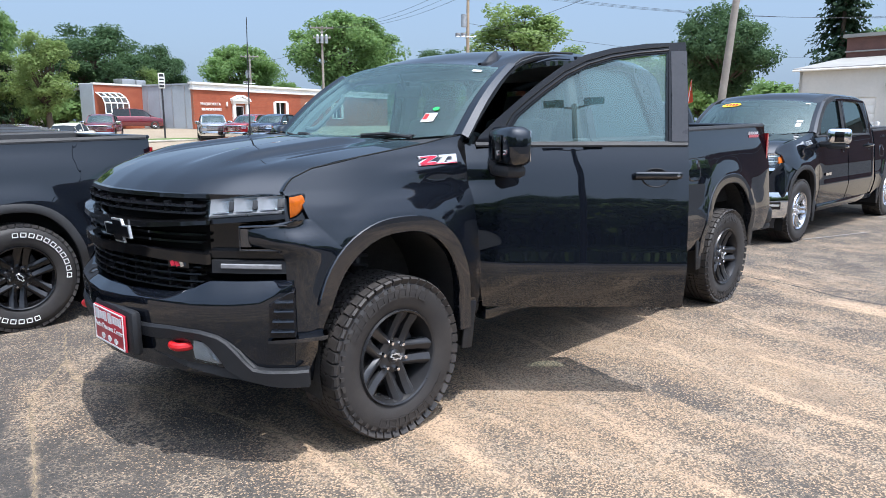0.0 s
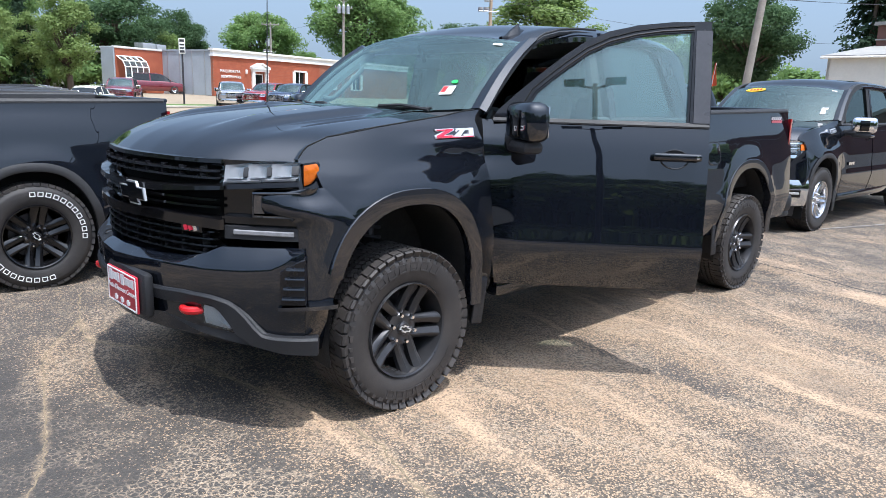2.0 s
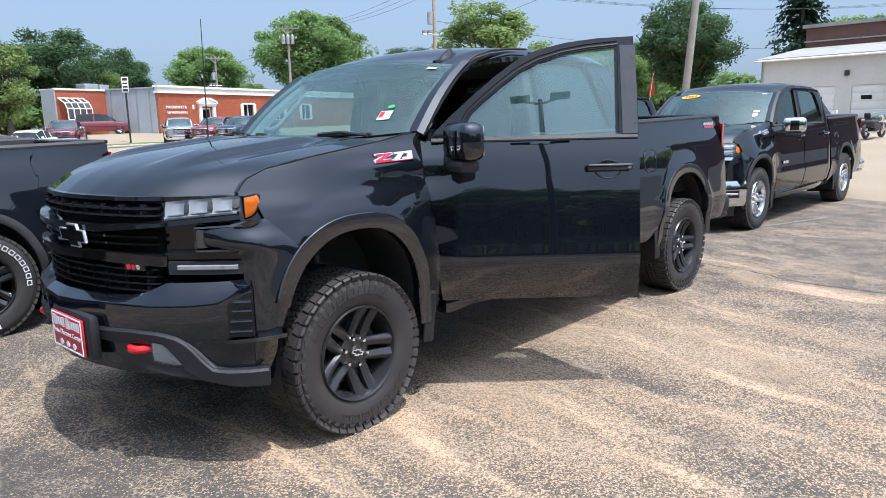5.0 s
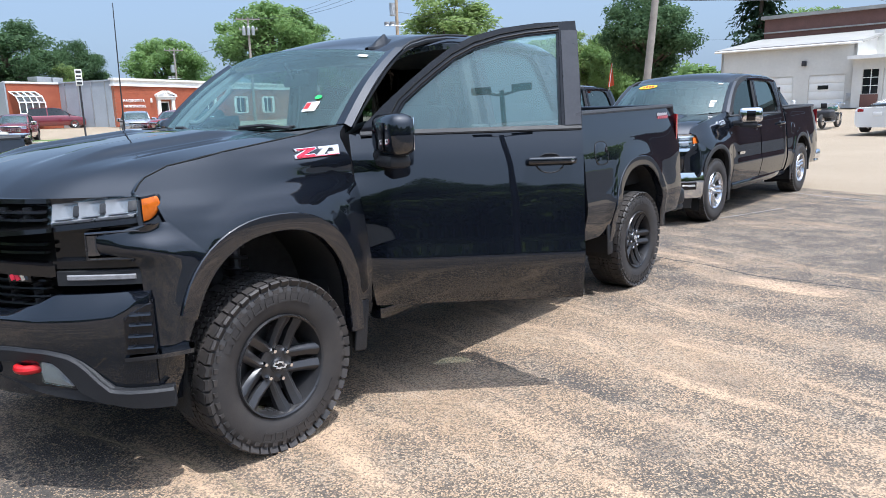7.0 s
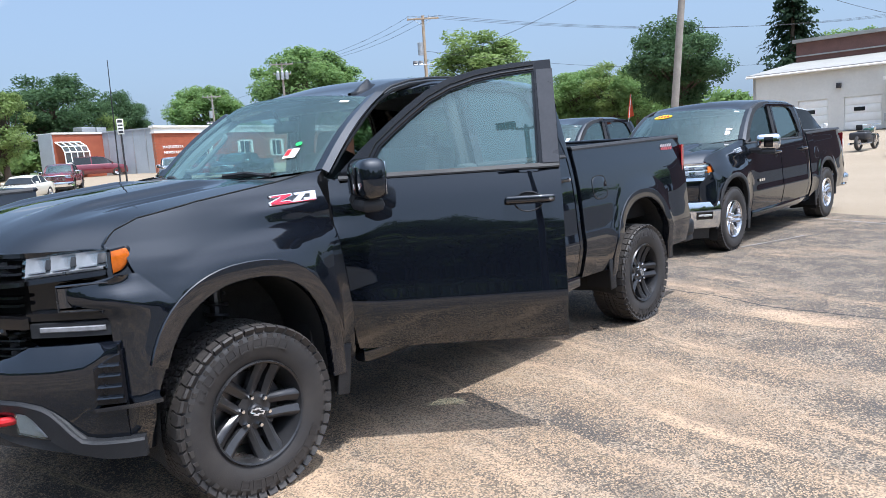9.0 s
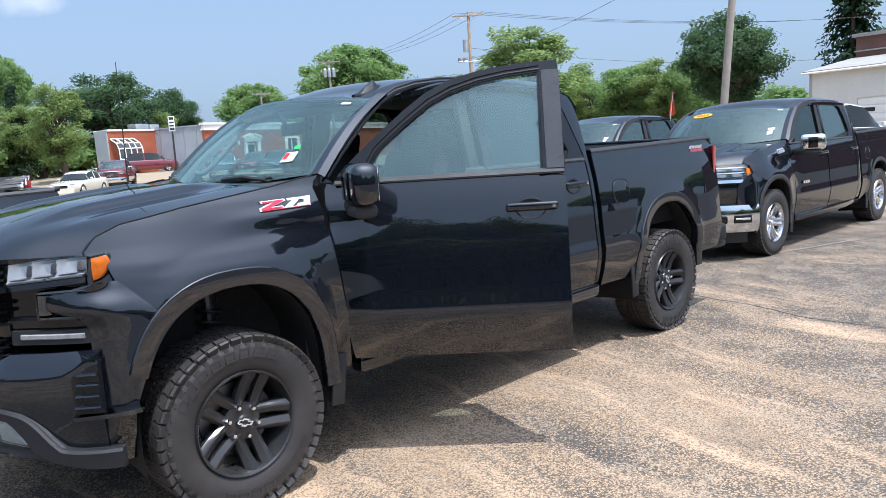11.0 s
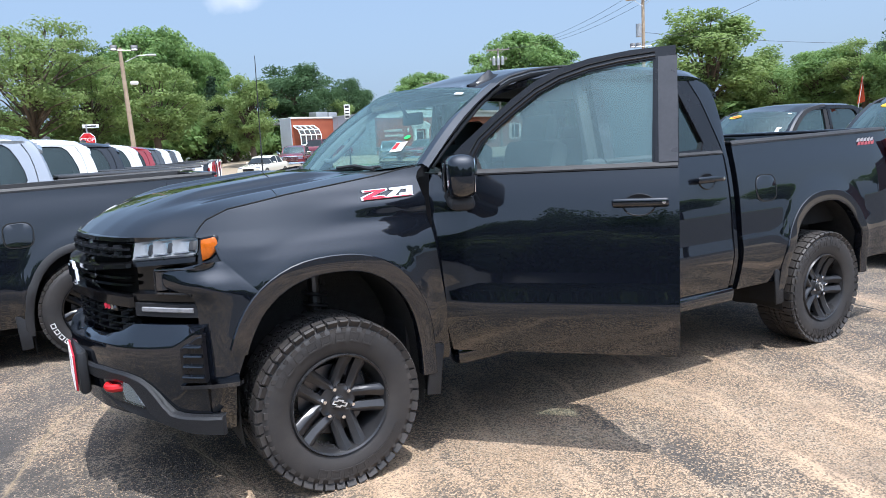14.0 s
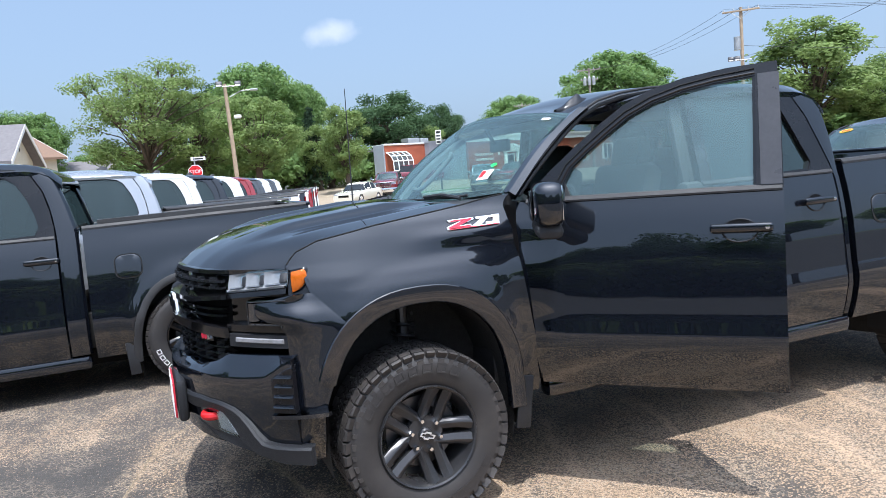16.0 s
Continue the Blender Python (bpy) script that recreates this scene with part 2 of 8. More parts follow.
    # concrete past the edge of the asphalt
    edge = m.math("SUBTRACT", m.math("SUBTRACT", px, 12.0), m.math("MULTIPLY", py, 0.35))
    edge = m.math("ADD", edge, m.math("MULTIPLY", m.noise(v, 0.9, 4), 0.5))
    far = m.math("MAXIMUM", m.span(edge, 0.0, 0.12), m.span(py, 33.0, 33.4))
    conc = m.mix(m.noise(v, 0.4, 6), (0.235, 0.182, 0.122), (0.345, 0.275, 0.195))
    conc = m.mix(m.span(m.noise(v, 40, 2), 0.3, 0.7, 0, 0.3), conc, (0.28, 0.24, 0.19))
    col = m.mix(far, col, conc)
    # unseen street side behind the camera, darkened for a dark band in paint reflections
    street = m.mix(m.noise(v, 30, 4), (0.030, 0.030, 0.031), (0.060, 0.058, 0.057))
    col = m.mix(m.span(py, -7.6, -7.8), col, street)
    # lawn a long way off
    dist = m.n("VectorMath", Vector=pos)
    dist.operation = "LENGTH"
    grass = m.mix(m.noise(v, 0.8, 6), (0.05, 0.085, 0.02), (0.10, 0.13, 0.04))
    col = m.mix(m.span(dist.outputs["Value"], 88, 92), col, grass)
    relief = m.bump(m.math("ADD", cells.outputs["Distance"], m.math("MULTIPLY", m.noise(v, 12, 3), 0.6)), 0.9, 0.007)
    return m.finish(Base_Color=col, Roughness=m.span(m.noise(v, 7, 4), 0.3, 0.7, 0.78, 0.95), Normal=relief)


def brick_material():
    m = Nodes("red_brick")
    v = m.coords()
    tone = m.noise(v, 1.2, 6)
    info = m.n("NewGeometry").outputs["Random Per Island"]
    col = m.mix(m.span(tone, 0.3, 0.7), (0.33, 0.085, 0.042), (0.42, 0.115, 0.055))
    col = m.mix(m.math("MULTIPLY", info, 0.35), col, (0.24, 0.06, 0.035))
    return m.finish(Base_Color=col, Roughness=0.85, Normal=m.bump(m.noise(v, 60, 3), 0.3, 0.004))


def rubber_material(name, dusty):
    m = Nodes(name)
    v = m.coords()
    d = m.span(m.noise(v, 6.0, 6), 0.35, 0.75, 0, dusty)
    col = m.mix(d, (0.021, 0.020, 0.021), (0.13, 0.11, 0.095))
    return m.finish(Base_Color=col, Roughness=0.62, Normal=m.bump(m.noise(v, 160, 3), 0.25, 0.002))


BLACK = paint("black_car_paint", (0.0050, 0.0064, 0.0100), 0.0, 0.05, 0.0)
SILVER = paint("silver_car_paint", (0.42, 0.43, 0.45), 0.6)
WHITE = paint("white_car_paint", (0.72, 0.72, 0.71))
RED = paint("red_car_paint", (0.26, 0.012, 0.016), 0.25)
MAROON = paint("maroon_car_paint", (0.16, 0.012, 0.022), 0.3)
GREY = paint("grey_car_paint", (0.06, 0.065, 0.07), 0.4)
BLUE = paint("blue_car_paint", (0.018, 0.03, 0.07), 0.4)
CREAM = paint("cream_white_car_paint", (0.70, 0.66, 0.56))
TRIM = plain("black_textured_plastic", (0.022, 0.022, 0.024), 0.58, bump=0.35, bscale=420)
TRIM_GREY = plain("grey_textured_plastic", (0.013, 0.014, 0.017), 0.55, bump=0.35, bscale=420)
DARKCHROME = plain("dark_chrome", (0.16, 0.165, 0.18), 0.10, metal=1.0, vary=0.15)
FILM = plain("satin_pillar_film", (0.060, 0.060, 0.067), 0.30)
SATIN = plain("satin_black_film", (0.007, 0.007, 0.009), 0.27)
GLOSS = plain("gloss_black_plastic", (0.006, 0.006, 0.007), 0.1, vary=0.1)
DEEP = plain("dark_liner", (0.008, 0.008, 0.008), 0.9, bump=0.6, bscale=90)
SPECK = plain("speckled_liner", (0.008, 0.008, 0.008), 0.8, scale=30.0, bump=1.0, bscale=140, rgb2=(0.035, 0.034, 0.033))
CHROME = plain("chrome", (0.82, 0.83, 0.85), 0.07, metal=1.0, vary=0.05)
STEEL = plain("machined_steel", (0.16, 0.16, 0.17), 0.4, metal=1.0)
RIM = plain("rim_chrome", (0.36, 0.37, 0.39), 0.14, metal=1.0, vary=0.25, scale=30)
BRIGHT = plain("brushed_silver", (0.80, 0.80, 0.82), 0.32, metal=0.75, vary=0.08)
SMOKE = plain("smoked_lamp_lens", (0.25, 0.25, 0.26), 0.2, vary=0.3, scale=30)
ALLOY = plain("polished_alloy", (0.62, 0.62, 0.64), 0.22, metal=1.0, vary=0.12)
RIM = plain("satin_black_alloy", (0.040, 0.040, 0.043), 0.30, metal=0.4)
RUBBER = rubber_material("tyre_rubber", 0.20)
TREAD = rubber_material("dusty_tread_rubber", 0.38)
CLOTH = plain("dark_seat_cloth", (0.02, 0.02, 0.022), 0.9, bump=0.4, bscale=300)
LINER = plain("grey_headliner", (0.25, 0.25, 0.25), 0.95)
GREYTRIM = plain("grey_pillar_trim", (0.05, 0.053, 0.055), 0.7)
PALE = plain("pale_grey_trim", (0.22, 0.225, 0.225), 0.7)
LAMPWHITE = plain("lamp_reflector", (0.25, 0.262, 0.28), 0.18, metal=0.0, vary=0.15)
LAMPMETAL = plain("lamp_metal", (0.55, 0.57, 0.60), 0.16, metal=0.9, vary=0.2, scale=40)
FOGWHITE = plain("fog_lamp_white", (0.30, 0.31, 0.33), 0.12, vary=0.08)
AMBER = plain("amber_lens", (0.62, 0.14, 0.012), 0.14, vary=0.35, scale=22)
TAIL = plain("red_lens", (0.30, 0.010, 0.014), 0.12, vary=0.4, scale=18)
REDPAINT = plain("red_enamel", (0.62, 0.018, 0.022), 0.3)
PLATE = plain("red_plate_print", (0.50, 0.025, 0.045), 0.4, vary=0.12)
INK = plain("white_print", (0.80, 0.80, 0.79), 0.5, vary=0.06)
BADGE_RED = plain("badge_red", (0.55, 0.02, 0.05), 0.22)
DECAL_RED = plain("faded_red_decal", (0.48, 0.10, 0.12), 0.4)
DECAL_GREY = plain("faded_grey_decal", (0.42, 0.42, 0.44), 0.4)
GREEN = plain("green_sticker", (0.03, 0.62, 0.12), 0.5, vary=0.1)
YELLOW = plain("yellow_sticker", (0.85, 0.52, 0.02), 0.5, vary=0.1)
PAPER = plain("white_paper", (0.75, 0.74, 0.72), 0.7, vary=0.1)
ORANGE = plain("orange_flag_cloth", (0.75, 0.10, 0.03), 0.85)
GLASS = glass("clear_windshield_glass", (0.66, 0.85, 0.82), 1.7, haze=0.07)
DOORGLASS = glass("green_tinted_door_glass", (0.62, 0.80, 0.75), 3.7, haze=0.09)
DARKGLASS = glass("dark_privacy_glass", (0.10, 0.12, 0.13), 2.0, haze=0.02)
MIDGLASS = glass("tinted_car_glass", (0.34, 0.42, 0.43), 2.0, haze=0.06)
LENS = glass("clear_lamp_lens", (0.95, 0.96, 0.97), 0.7)
MIRROR = plain("mirror_silver", (0.9, 0.92, 0.93), 0.02, metal=1.0, vary=0.02)
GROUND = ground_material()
BRICK = brick_material()
MORTAR = plain("brick_mortar", (0.33, 0.13, 0.08), 0.9, scale=1.0, bump=0.3, bscale=30)
DARKBRICK = plain("dark_brown_brick", (0.17, 0.088, 0.072), 0.9, scale=1.5, bump=0.4, bscale=30)
WHITEWALL = plain("white_painted_siding", (0.64, 0.625, 0.585), 0.75, vary=0.1, scale=0.7)
WHITETRIM = plain("white_painted_wood", (0.80, 0.79, 0.76), 0.6, vary=0.08, scale=2)
GREYWALL = plain("grey_metal_siding", (0.36, 0.40, 0.44), 0.55, vary=0.12, scale=0.8)
ROOFING = plain("grey_asphalt_shingle", (0.16, 0.15, 0.155), 0.9, bump=0.5, bscale=12)
ROOFPALE = plain("pale_metal_roofing", (0.32, 0.31, 0.285), 0.6, scale=1)
ROOFBROWN = plain("brown_shingle", (0.20, 0.125, 0.085), 0.9, bump=0.5, bscale=12)
CREAMWALL = plain("cream_siding", (0.66, 0.60, 0.47), 0.8, vary=0.1, scale=1)
WOOD = plain("weathered_pole_wood", (0.38, 0.29, 0.205), 0.9, scale=3, bump=0.6, bscale=40)
GREYWOOD = plain("grey_pole_wood", (0.30, 0.265, 0.23), 0.9, scale=3, bump=0.6, bscale=40)
METAL = plain("galvanised_metal", (0.48, 0.49, 0.50), 0.45, metal=0.7)
DARKMETAL = plain("dark_metal", (0.05, 0.05, 0.055), 0.5, metal=0.4)
WIRE = plain("wire_insulation", (0.025, 0.025, 0.028), 0.7)
DARKWIN = plain("dark_window_pane", (0.015, 0.018, 0.02), 0.06, vary=0.3)
BARK = plain("tree_bark", (0.10, 0.075, 0.055), 0.95, scale=3, bump=0.9, bscale=14)
LAWN = plain("lawn", (0.085, 0.145, 0.03), 0.9, scale=1.2, bump=0.8, bscale=30)
KERB = plain("pale_concrete", (0.46, 0.43, 0.37), 0.85, scale=2, bump=0.3)
TARFILL = plain("crack_dirt", (0.11, 0.092, 0.060), 0.95, scale=22, bump=0.6, bscale=90, rgb2=(0.36, 0.275, 0.18))
SEAM = plain("tar_seam", (0.030, 0.028, 0.027), 0.7, scale=9)
LINEPAINT = plain("worn_line_paint", (0.26, 0.25, 0.23), 0.8, scale=20, vary=0.75)
LEAF_DARK = leaf("maple_leaf", (0.053, 0.102, 0.050), (0.115, 0.185, 0.088), (0.12, 0.20, 0.08))
LEAF_HEDGE = leaf("hedge_leaf", (0.036, 0.058, 0.036), (0.070, 0.098, 0.058))
LEAF_MID = leaf("oak_leaf", (0.14, 0.235, 0.085), (0.24, 0.36, 0.14))
LEAF_LITE = leaf("ash_leaf", (0.17, 0.24, 0.085), (0.28, 0.36, 0.14))
NEEDLE = leaf("spruce_needle", (0.030, 0.060, 0.034), (0.060, 0.100, 0.055), (0.05, 0.08, 0.04))


# ---- mesh tools ----
class M:
    """Collects vertices and faces of one mesh."""

    def __init__(self):
        self.v, self.f = [], []

    def grid(self, rows, wrap_u=False, wrap_v=False):
        base, nu, nv = len(self.v), len(rows), len(rows[0])
        for row in rows:
            self.v.extend(tuple(p) for p in row)
        for i in range(nu if wrap_u else nu - 1):
            for j in range(nv if wrap_v else nv - 1):
                a, b = i, (i + 1) % nu
                c, d = j, (j + 1) % nv
                self.f.append((base + a * nv + c, base + b * nv + c, base + b * nv + d, base + a * nv + d))
        return self

    def sheet(self, rows, off):
        """A curved panel with thickness: off is the shift of its inner face."""
        rows = [[Vector(p) for p in r] for r in rows]
        shift = off if callable(off) else (lambda p: Vector(off))
        inner = [[p + shift(p) for p in r] for r in rows]
        self.grid(rows)
        self.grid(inner)
        rim = rows[0] + [r[-1] for r in rows[1:]] + rows[-1][-2::-1] + [r[0] for r in rows[-2:0:-1]]
        rim2 = inner[0] + [r[-1] for r in inner[1:]] + inner[-1][-2::-1] + [r[0] for r in inner[-2:0:-1]]
        self.grid([rim, rim2], wrap_v=True)
        return self

    def box(self, c, s, m=None, taper=1.0):
        base = len(self.v)
        for dz in (-0.5, 0.5):
            k = taper if dz > 0 else 1.0
            for dx, dy in ((-0.5, -0.5), (0.5, -0.5), (0.5, 0.5), (-0.5, 0.5)):
                p = Vector((dx * s[0] * k, dy * s[1] * k, dz * s[2]))
                p = (m @ p if m else p) + Vector(c)
                self.v.append(tuple(p))
        for f in ((0, 3, 2, 1), (4, 5, 6, 7), (0, 1, 5, 4), (1, 2, 6, 5), (2, 3, 7, 6), (3, 0, 4, 7)):
            self.f.append(tuple(base + i for i in f))
        return self

    def rbox(self, c, s, r=0.02, m=None, seg=2):
        """A box with rounded edges."""
        bm = bmesh.new()
        bmesh.ops.create_cube(bm, size=1)
        for q in bm.verts:
            q.co = Vector((q.co.x * s[0], q.co.y * s[1], q.co.z * s[2]))
        bmesh.ops.bevel(bm, geom=bm.edges[:], offset=min(r, min(s) * 0.45), segments=seg, affect="EDGES", profile=0.5)
        bm.verts.ensure_lookup_table()
        base = len(self.v)
        for i, q in enumerate(bm.verts):
            q.index = i
            p = (m @ q.co if m else q.co) + Vector(c)
            self.v.append(tuple(p))
        for f in bm.faces:
            self.f.append(tuple(base + q.index for q in f.verts))
        bm.free()
        return self

    def prism(self, pts, axis, a, b):
        """A flat outline given in the two other axes, drawn out along an axis from a to b."""
        def place(p, h):
            return {"x": (h, p[0], p[1]), "y": (p[0], h, p[1]), "z": (p[0], p[1], h)}[axis]
        base, n = len(self.v), len(pts)
        self.v.extend(place(p, a) for p in pts)
        self.v.extend(place(p, b) for p in pts)
        self.f.append(tuple(range(base, base + n)))
        self.f.append(tuple(range(base + 2 * n - 1, base + n - 1, -1)))
        for i in range(n):
            j = (i + 1) % n
            self.f.append((base + i, base + j, base + n + j, base + n + i))
        return self

    def tube(self, path, r, seg=8, caps=True):
        """A round bar along a path; r is a radius or one for each point."""
        path = [Vector(p) for p in path]
        rows = []
        for i, p in enumerate(path):
            d = (path[min(i + 1, len(path) - 1)] - path[max(i - 1, 0)]).normalized()
            up = Vector((0, 0, 1)) if abs(d.z) < 0.9 else Vector((1, 0, 0))
            a = d.cross(up).normalized()
            b = d.cross(a)
            rad = r[i] if isinstance(r, (list, tuple)) else r
            rows.append([p + (a * math.cos(t) + b * math.sin(t)) * rad for t in (2 * math.pi * k / seg for k in range(seg))])
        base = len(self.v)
        self.grid(rows, wrap_v=True)
        if caps:
            self.f.append(tuple(base + k for k in range(seg)))
            self.f.append(tuple(base + (len(rows) - 1) * seg + k for k in range(seg - 1, -1, -1)))
        return self

    def lathe(self, profile, seg=48, centre=(0, 0, 0)):
        """Turned about the y axis: profile of (radius, y)."""
        c = Vector(centre)
        rows = [[c + Vector((r * math.cos(t), y, r * math.sin(t))) for r, y in profile]
                for t in (2 * math.pi * k / seg for k in range(seg))]
        return self.grid(rows, wrap_u=True)

    def ring(self, outer, inner, place, off):
        """A flat frame between two outlines of equally many points, with thickness."""
        rows = [[Vector(place(*o)), Vector(place(*i))] for o, i in zip(outer, inner)]
        rows.append(rows[0])
        self.sheet(rows, off)
        return self

    def mesh(self, name, mats, angle=35):
        me = bpy.data.meshes.new(name)
        me.from_pydata(self.v, [], self.f)
        bm = bmesh.new()
        bm.from_mesh(me)
        bmesh.ops.remove_doubles(bm, verts=bm.verts, dist=1e-5)
        bmesh.ops.recalc_face_normals(bm, faces=bm.faces)
        bm.to_mesh(me)
        bm.free()
        for mat in (mats if isinstance(mats, (list, tuple)) else [mats]):
            me.materials.append(mat)
        me.shade_smooth()
        me.set_sharp_from_angle(angle=radians(angle))
        return me


def raw_mesh(name, verts, faces, mat, smooth=False):
    me = bpy.data.meshes.new(name)
    me.from_pydata(verts, [], faces)
    me.materials.append(mat)
    if smooth:
        me.shade_smooth()
    return me


def part(name, m, mat, parent, label="", angle=35, m4=None):
    """Links a mesh as one object under a thing or a part."""
    ob = new(name, m if isinstance(m, bpy.types.Mesh) else m.mesh(name, mat, angle))
    ob.parent = parent
    if m4 is not None:
        ob.matrix_basis = m4
    if label:
        tagged(ob, label)
    return ob


def thing(name, label, category, m4=None, group="", kind=""):
    ob = new(name)
    ob.empty_display_size = 0.2
    if m4 is not None:
        ob.matrix_basis = m4
    return tagged(ob, label, category, group, kind)


def lerp_table(table, x):
    return float(np.interp(x, [a for a, _ in table], [b for _, b in table]))


def smooth(a, b, x):
    t = min(1.0, max(0.0, (x - a) / (b - a)))
    return t * t * (3 - 2 * t)


def spline(pts, n=6):
    """Catmull-Rom through 2D or 3D points."""
    pts = [Vector(p) for p in pts]
    out = []
    for i in range(len(pts) - 1):
        p0, p1, p2, p3 = pts[max(i - 1, 0)], pts[i], pts[i + 1], pts[min(i + 2, len(pts) - 1)]
        for k in range(n):
            t = k / n
            out.append(0.5 * ((2 * p1) + (p2 - p0) * t + (2 * p0 - 5 * p1 + 4 * p2 - p3) * t * t + (3 * p1 - p0 - 3 * p2 + p3) * t ** 3))
    out.append(pts[-1])
    return out


def rise(x, y):
    """Height of the ground: level round the trucks, a little higher across the street."""
    d = math.hypot(x, y)
    east = smooth(38, 62, math.degrees(math.atan2(x, y)))
    return 0.9 * (east * smooth(24, 58, d) + (1 - east) * smooth(46, 68, d) ** 1.6)


# ---- wheels ----
def tyre_mesh(R, rim, half, seg=64):
    prof = [(rim - 0.01, -half + 0.02), (rim + 0.012, -half + 0.004), (rim + 0.05, -half - 0.004), ((R + rim) / 2 + 0.02, -half - 0.010),
            (R - 0.045, -half - 0.004), (R - 0.022, -half + 0.012), (R - 0.018, -half + 0.035), (R - 0.017, 0),
            (R - 0.018, half - 0.035), (R - 0.022, half - 0.012), (R - 0.045, half + 0.004), ((R + rim) / 2, half + 0.008), (rim, half - 0.01)]
    return M().lathe(prof, seg)


def tread_blocks(R, half, n=26, rugged=True):
    """Interlocking tread blocks; on the rugged tyre lugs wrap over the shoulder and stand out on the sidewall."""
    m = M()
    w = 2 * math.pi * R / n
    for k in range(n):
        for side in (-1, 1):
            a = 2 * math.pi * (k + (0.5 if side > 0 else 0)) / n
            rot = Matrix.Rotation(-a, 3, "Y")
            lean = rot @ Matrix.Rotation(radians(9 * side), 3, "X")
            wide = 0.058 if k % 2 == 0 else 0.050
            m.box(rot @ Vector((R - 0.010, side * (half - 0.006 - wide / 2), 0)), (0.022, wide, w * 0.84), lean)
            if rugged:
                fall = rot @ Matrix.Rotation(radians(-58 * side), 3, "Z")
                m.box(rot @ Vector((R - 0.022, side * (half - 0.004), 0)), (0.014, 0.040, w * (0.80 if k % 2 == 0 else 0.70)), fall)
                tall, long = (0.042, 0.52) if k % 2 == 0 else (0.026, 0.34)
                m.box(rot @ Vector((R - 0.036 - tall / 2, side * (half + 0.0035), 0)), (tall, 0.010, w * long), rot, 0.8)
            for q in (-0.25, 0.25):
                turn = Matrix.Rotation(-a - q * w / R, 3, "Y")
                m.box(turn @ Vector((R - 0.009, side * half * 0.44, 0)), (0.020, 0.040, w * 0.37), turn @ Matrix.Rotation(radians(26 * side), 3, "X"))
                m.box(turn @ Vector((R - 0.009, side * half * 0.14, w * 0.12)), (0.020, 0.030, w * 0.40), turn @ Matrix.Rotation(radians(-18 * side), 3, "X"))
    return m


def rim_mesh(rim, half, spokes, twin, depth=0.0, dish=0.05):
    """Barrel, twin spokes and hub of one wheel; outside is -y."""
    m = M()
    m.lathe([(rim, -half + 0.01), (rim - 0.006, -half - 0.002), (rim - 0.014, -half + 0.004), (rim - 0.022, -half + 0.03),
             (rim - 0.03, -half + 0.09), (rim - 0.03, half - 0.05), (rim - 0.005, half - 0.02)], 56)
    face = -half + dish
    m.lathe([(0.0, face - 0.004), (0.030, face - 0.004), (0.036, face + 0.004), (0.088, face + 0.010), (0.092, face + 0.05), (0.0, face + 0.05)], 36)
    return m


def spoke_mesh(rim, half, off, dish=0.05):
    """One straight faceted bar beside the spoke's axis, which lies along +x."""
    face = -half + dish
    side = 1 if off > 0 else -1
    reach = math.sqrt(rim * rim - off * off) - 0.010
    rows = []
    for x, wid, y in ((0.040, 0.021, face + 0.006), (0.100, 0.024, face - 0.002), (0.165, 0.026, face - 0.014), (reach, 0.031, -half + 0.008)):
        c = Vector((x, 0, off))
        t = Vector((0, 0, side))
        rows.append([c - t * wid + Vector((0, y + 0.045, 0)), c - t * wid + Vector((0, y + 0.014, 0)), c + t * wid * 0.05 + Vector((0, y, 0)),
                     c + t * wid * 0.45 + Vector((0, y + 0.002, 0)), c + t * wid + Vector((0, y + 0.016, 0)), c + t * wid + Vector((0, y + 0.045, 0))])
    m = M().grid(rows, wrap_v=True)
    m.f += [(5, 4, 3, 2, 1, 0), (18, 19, 20, 21, 22, 23)]
    return m


def bowtie(k=1.0):
    return [(-0.135, -0.045), (-0.045, -0.045), (-0.062, -0.085), (0.035, -0.085), (0.052, -0.045), (0.135, -0.045), (0.155, 0.045),
            (0.055, 0.045), (0.07, 0.085), (-0.035, 0.085), (-0.052, 0.045), (-0.118, 0.045)]


WHEELS = {}


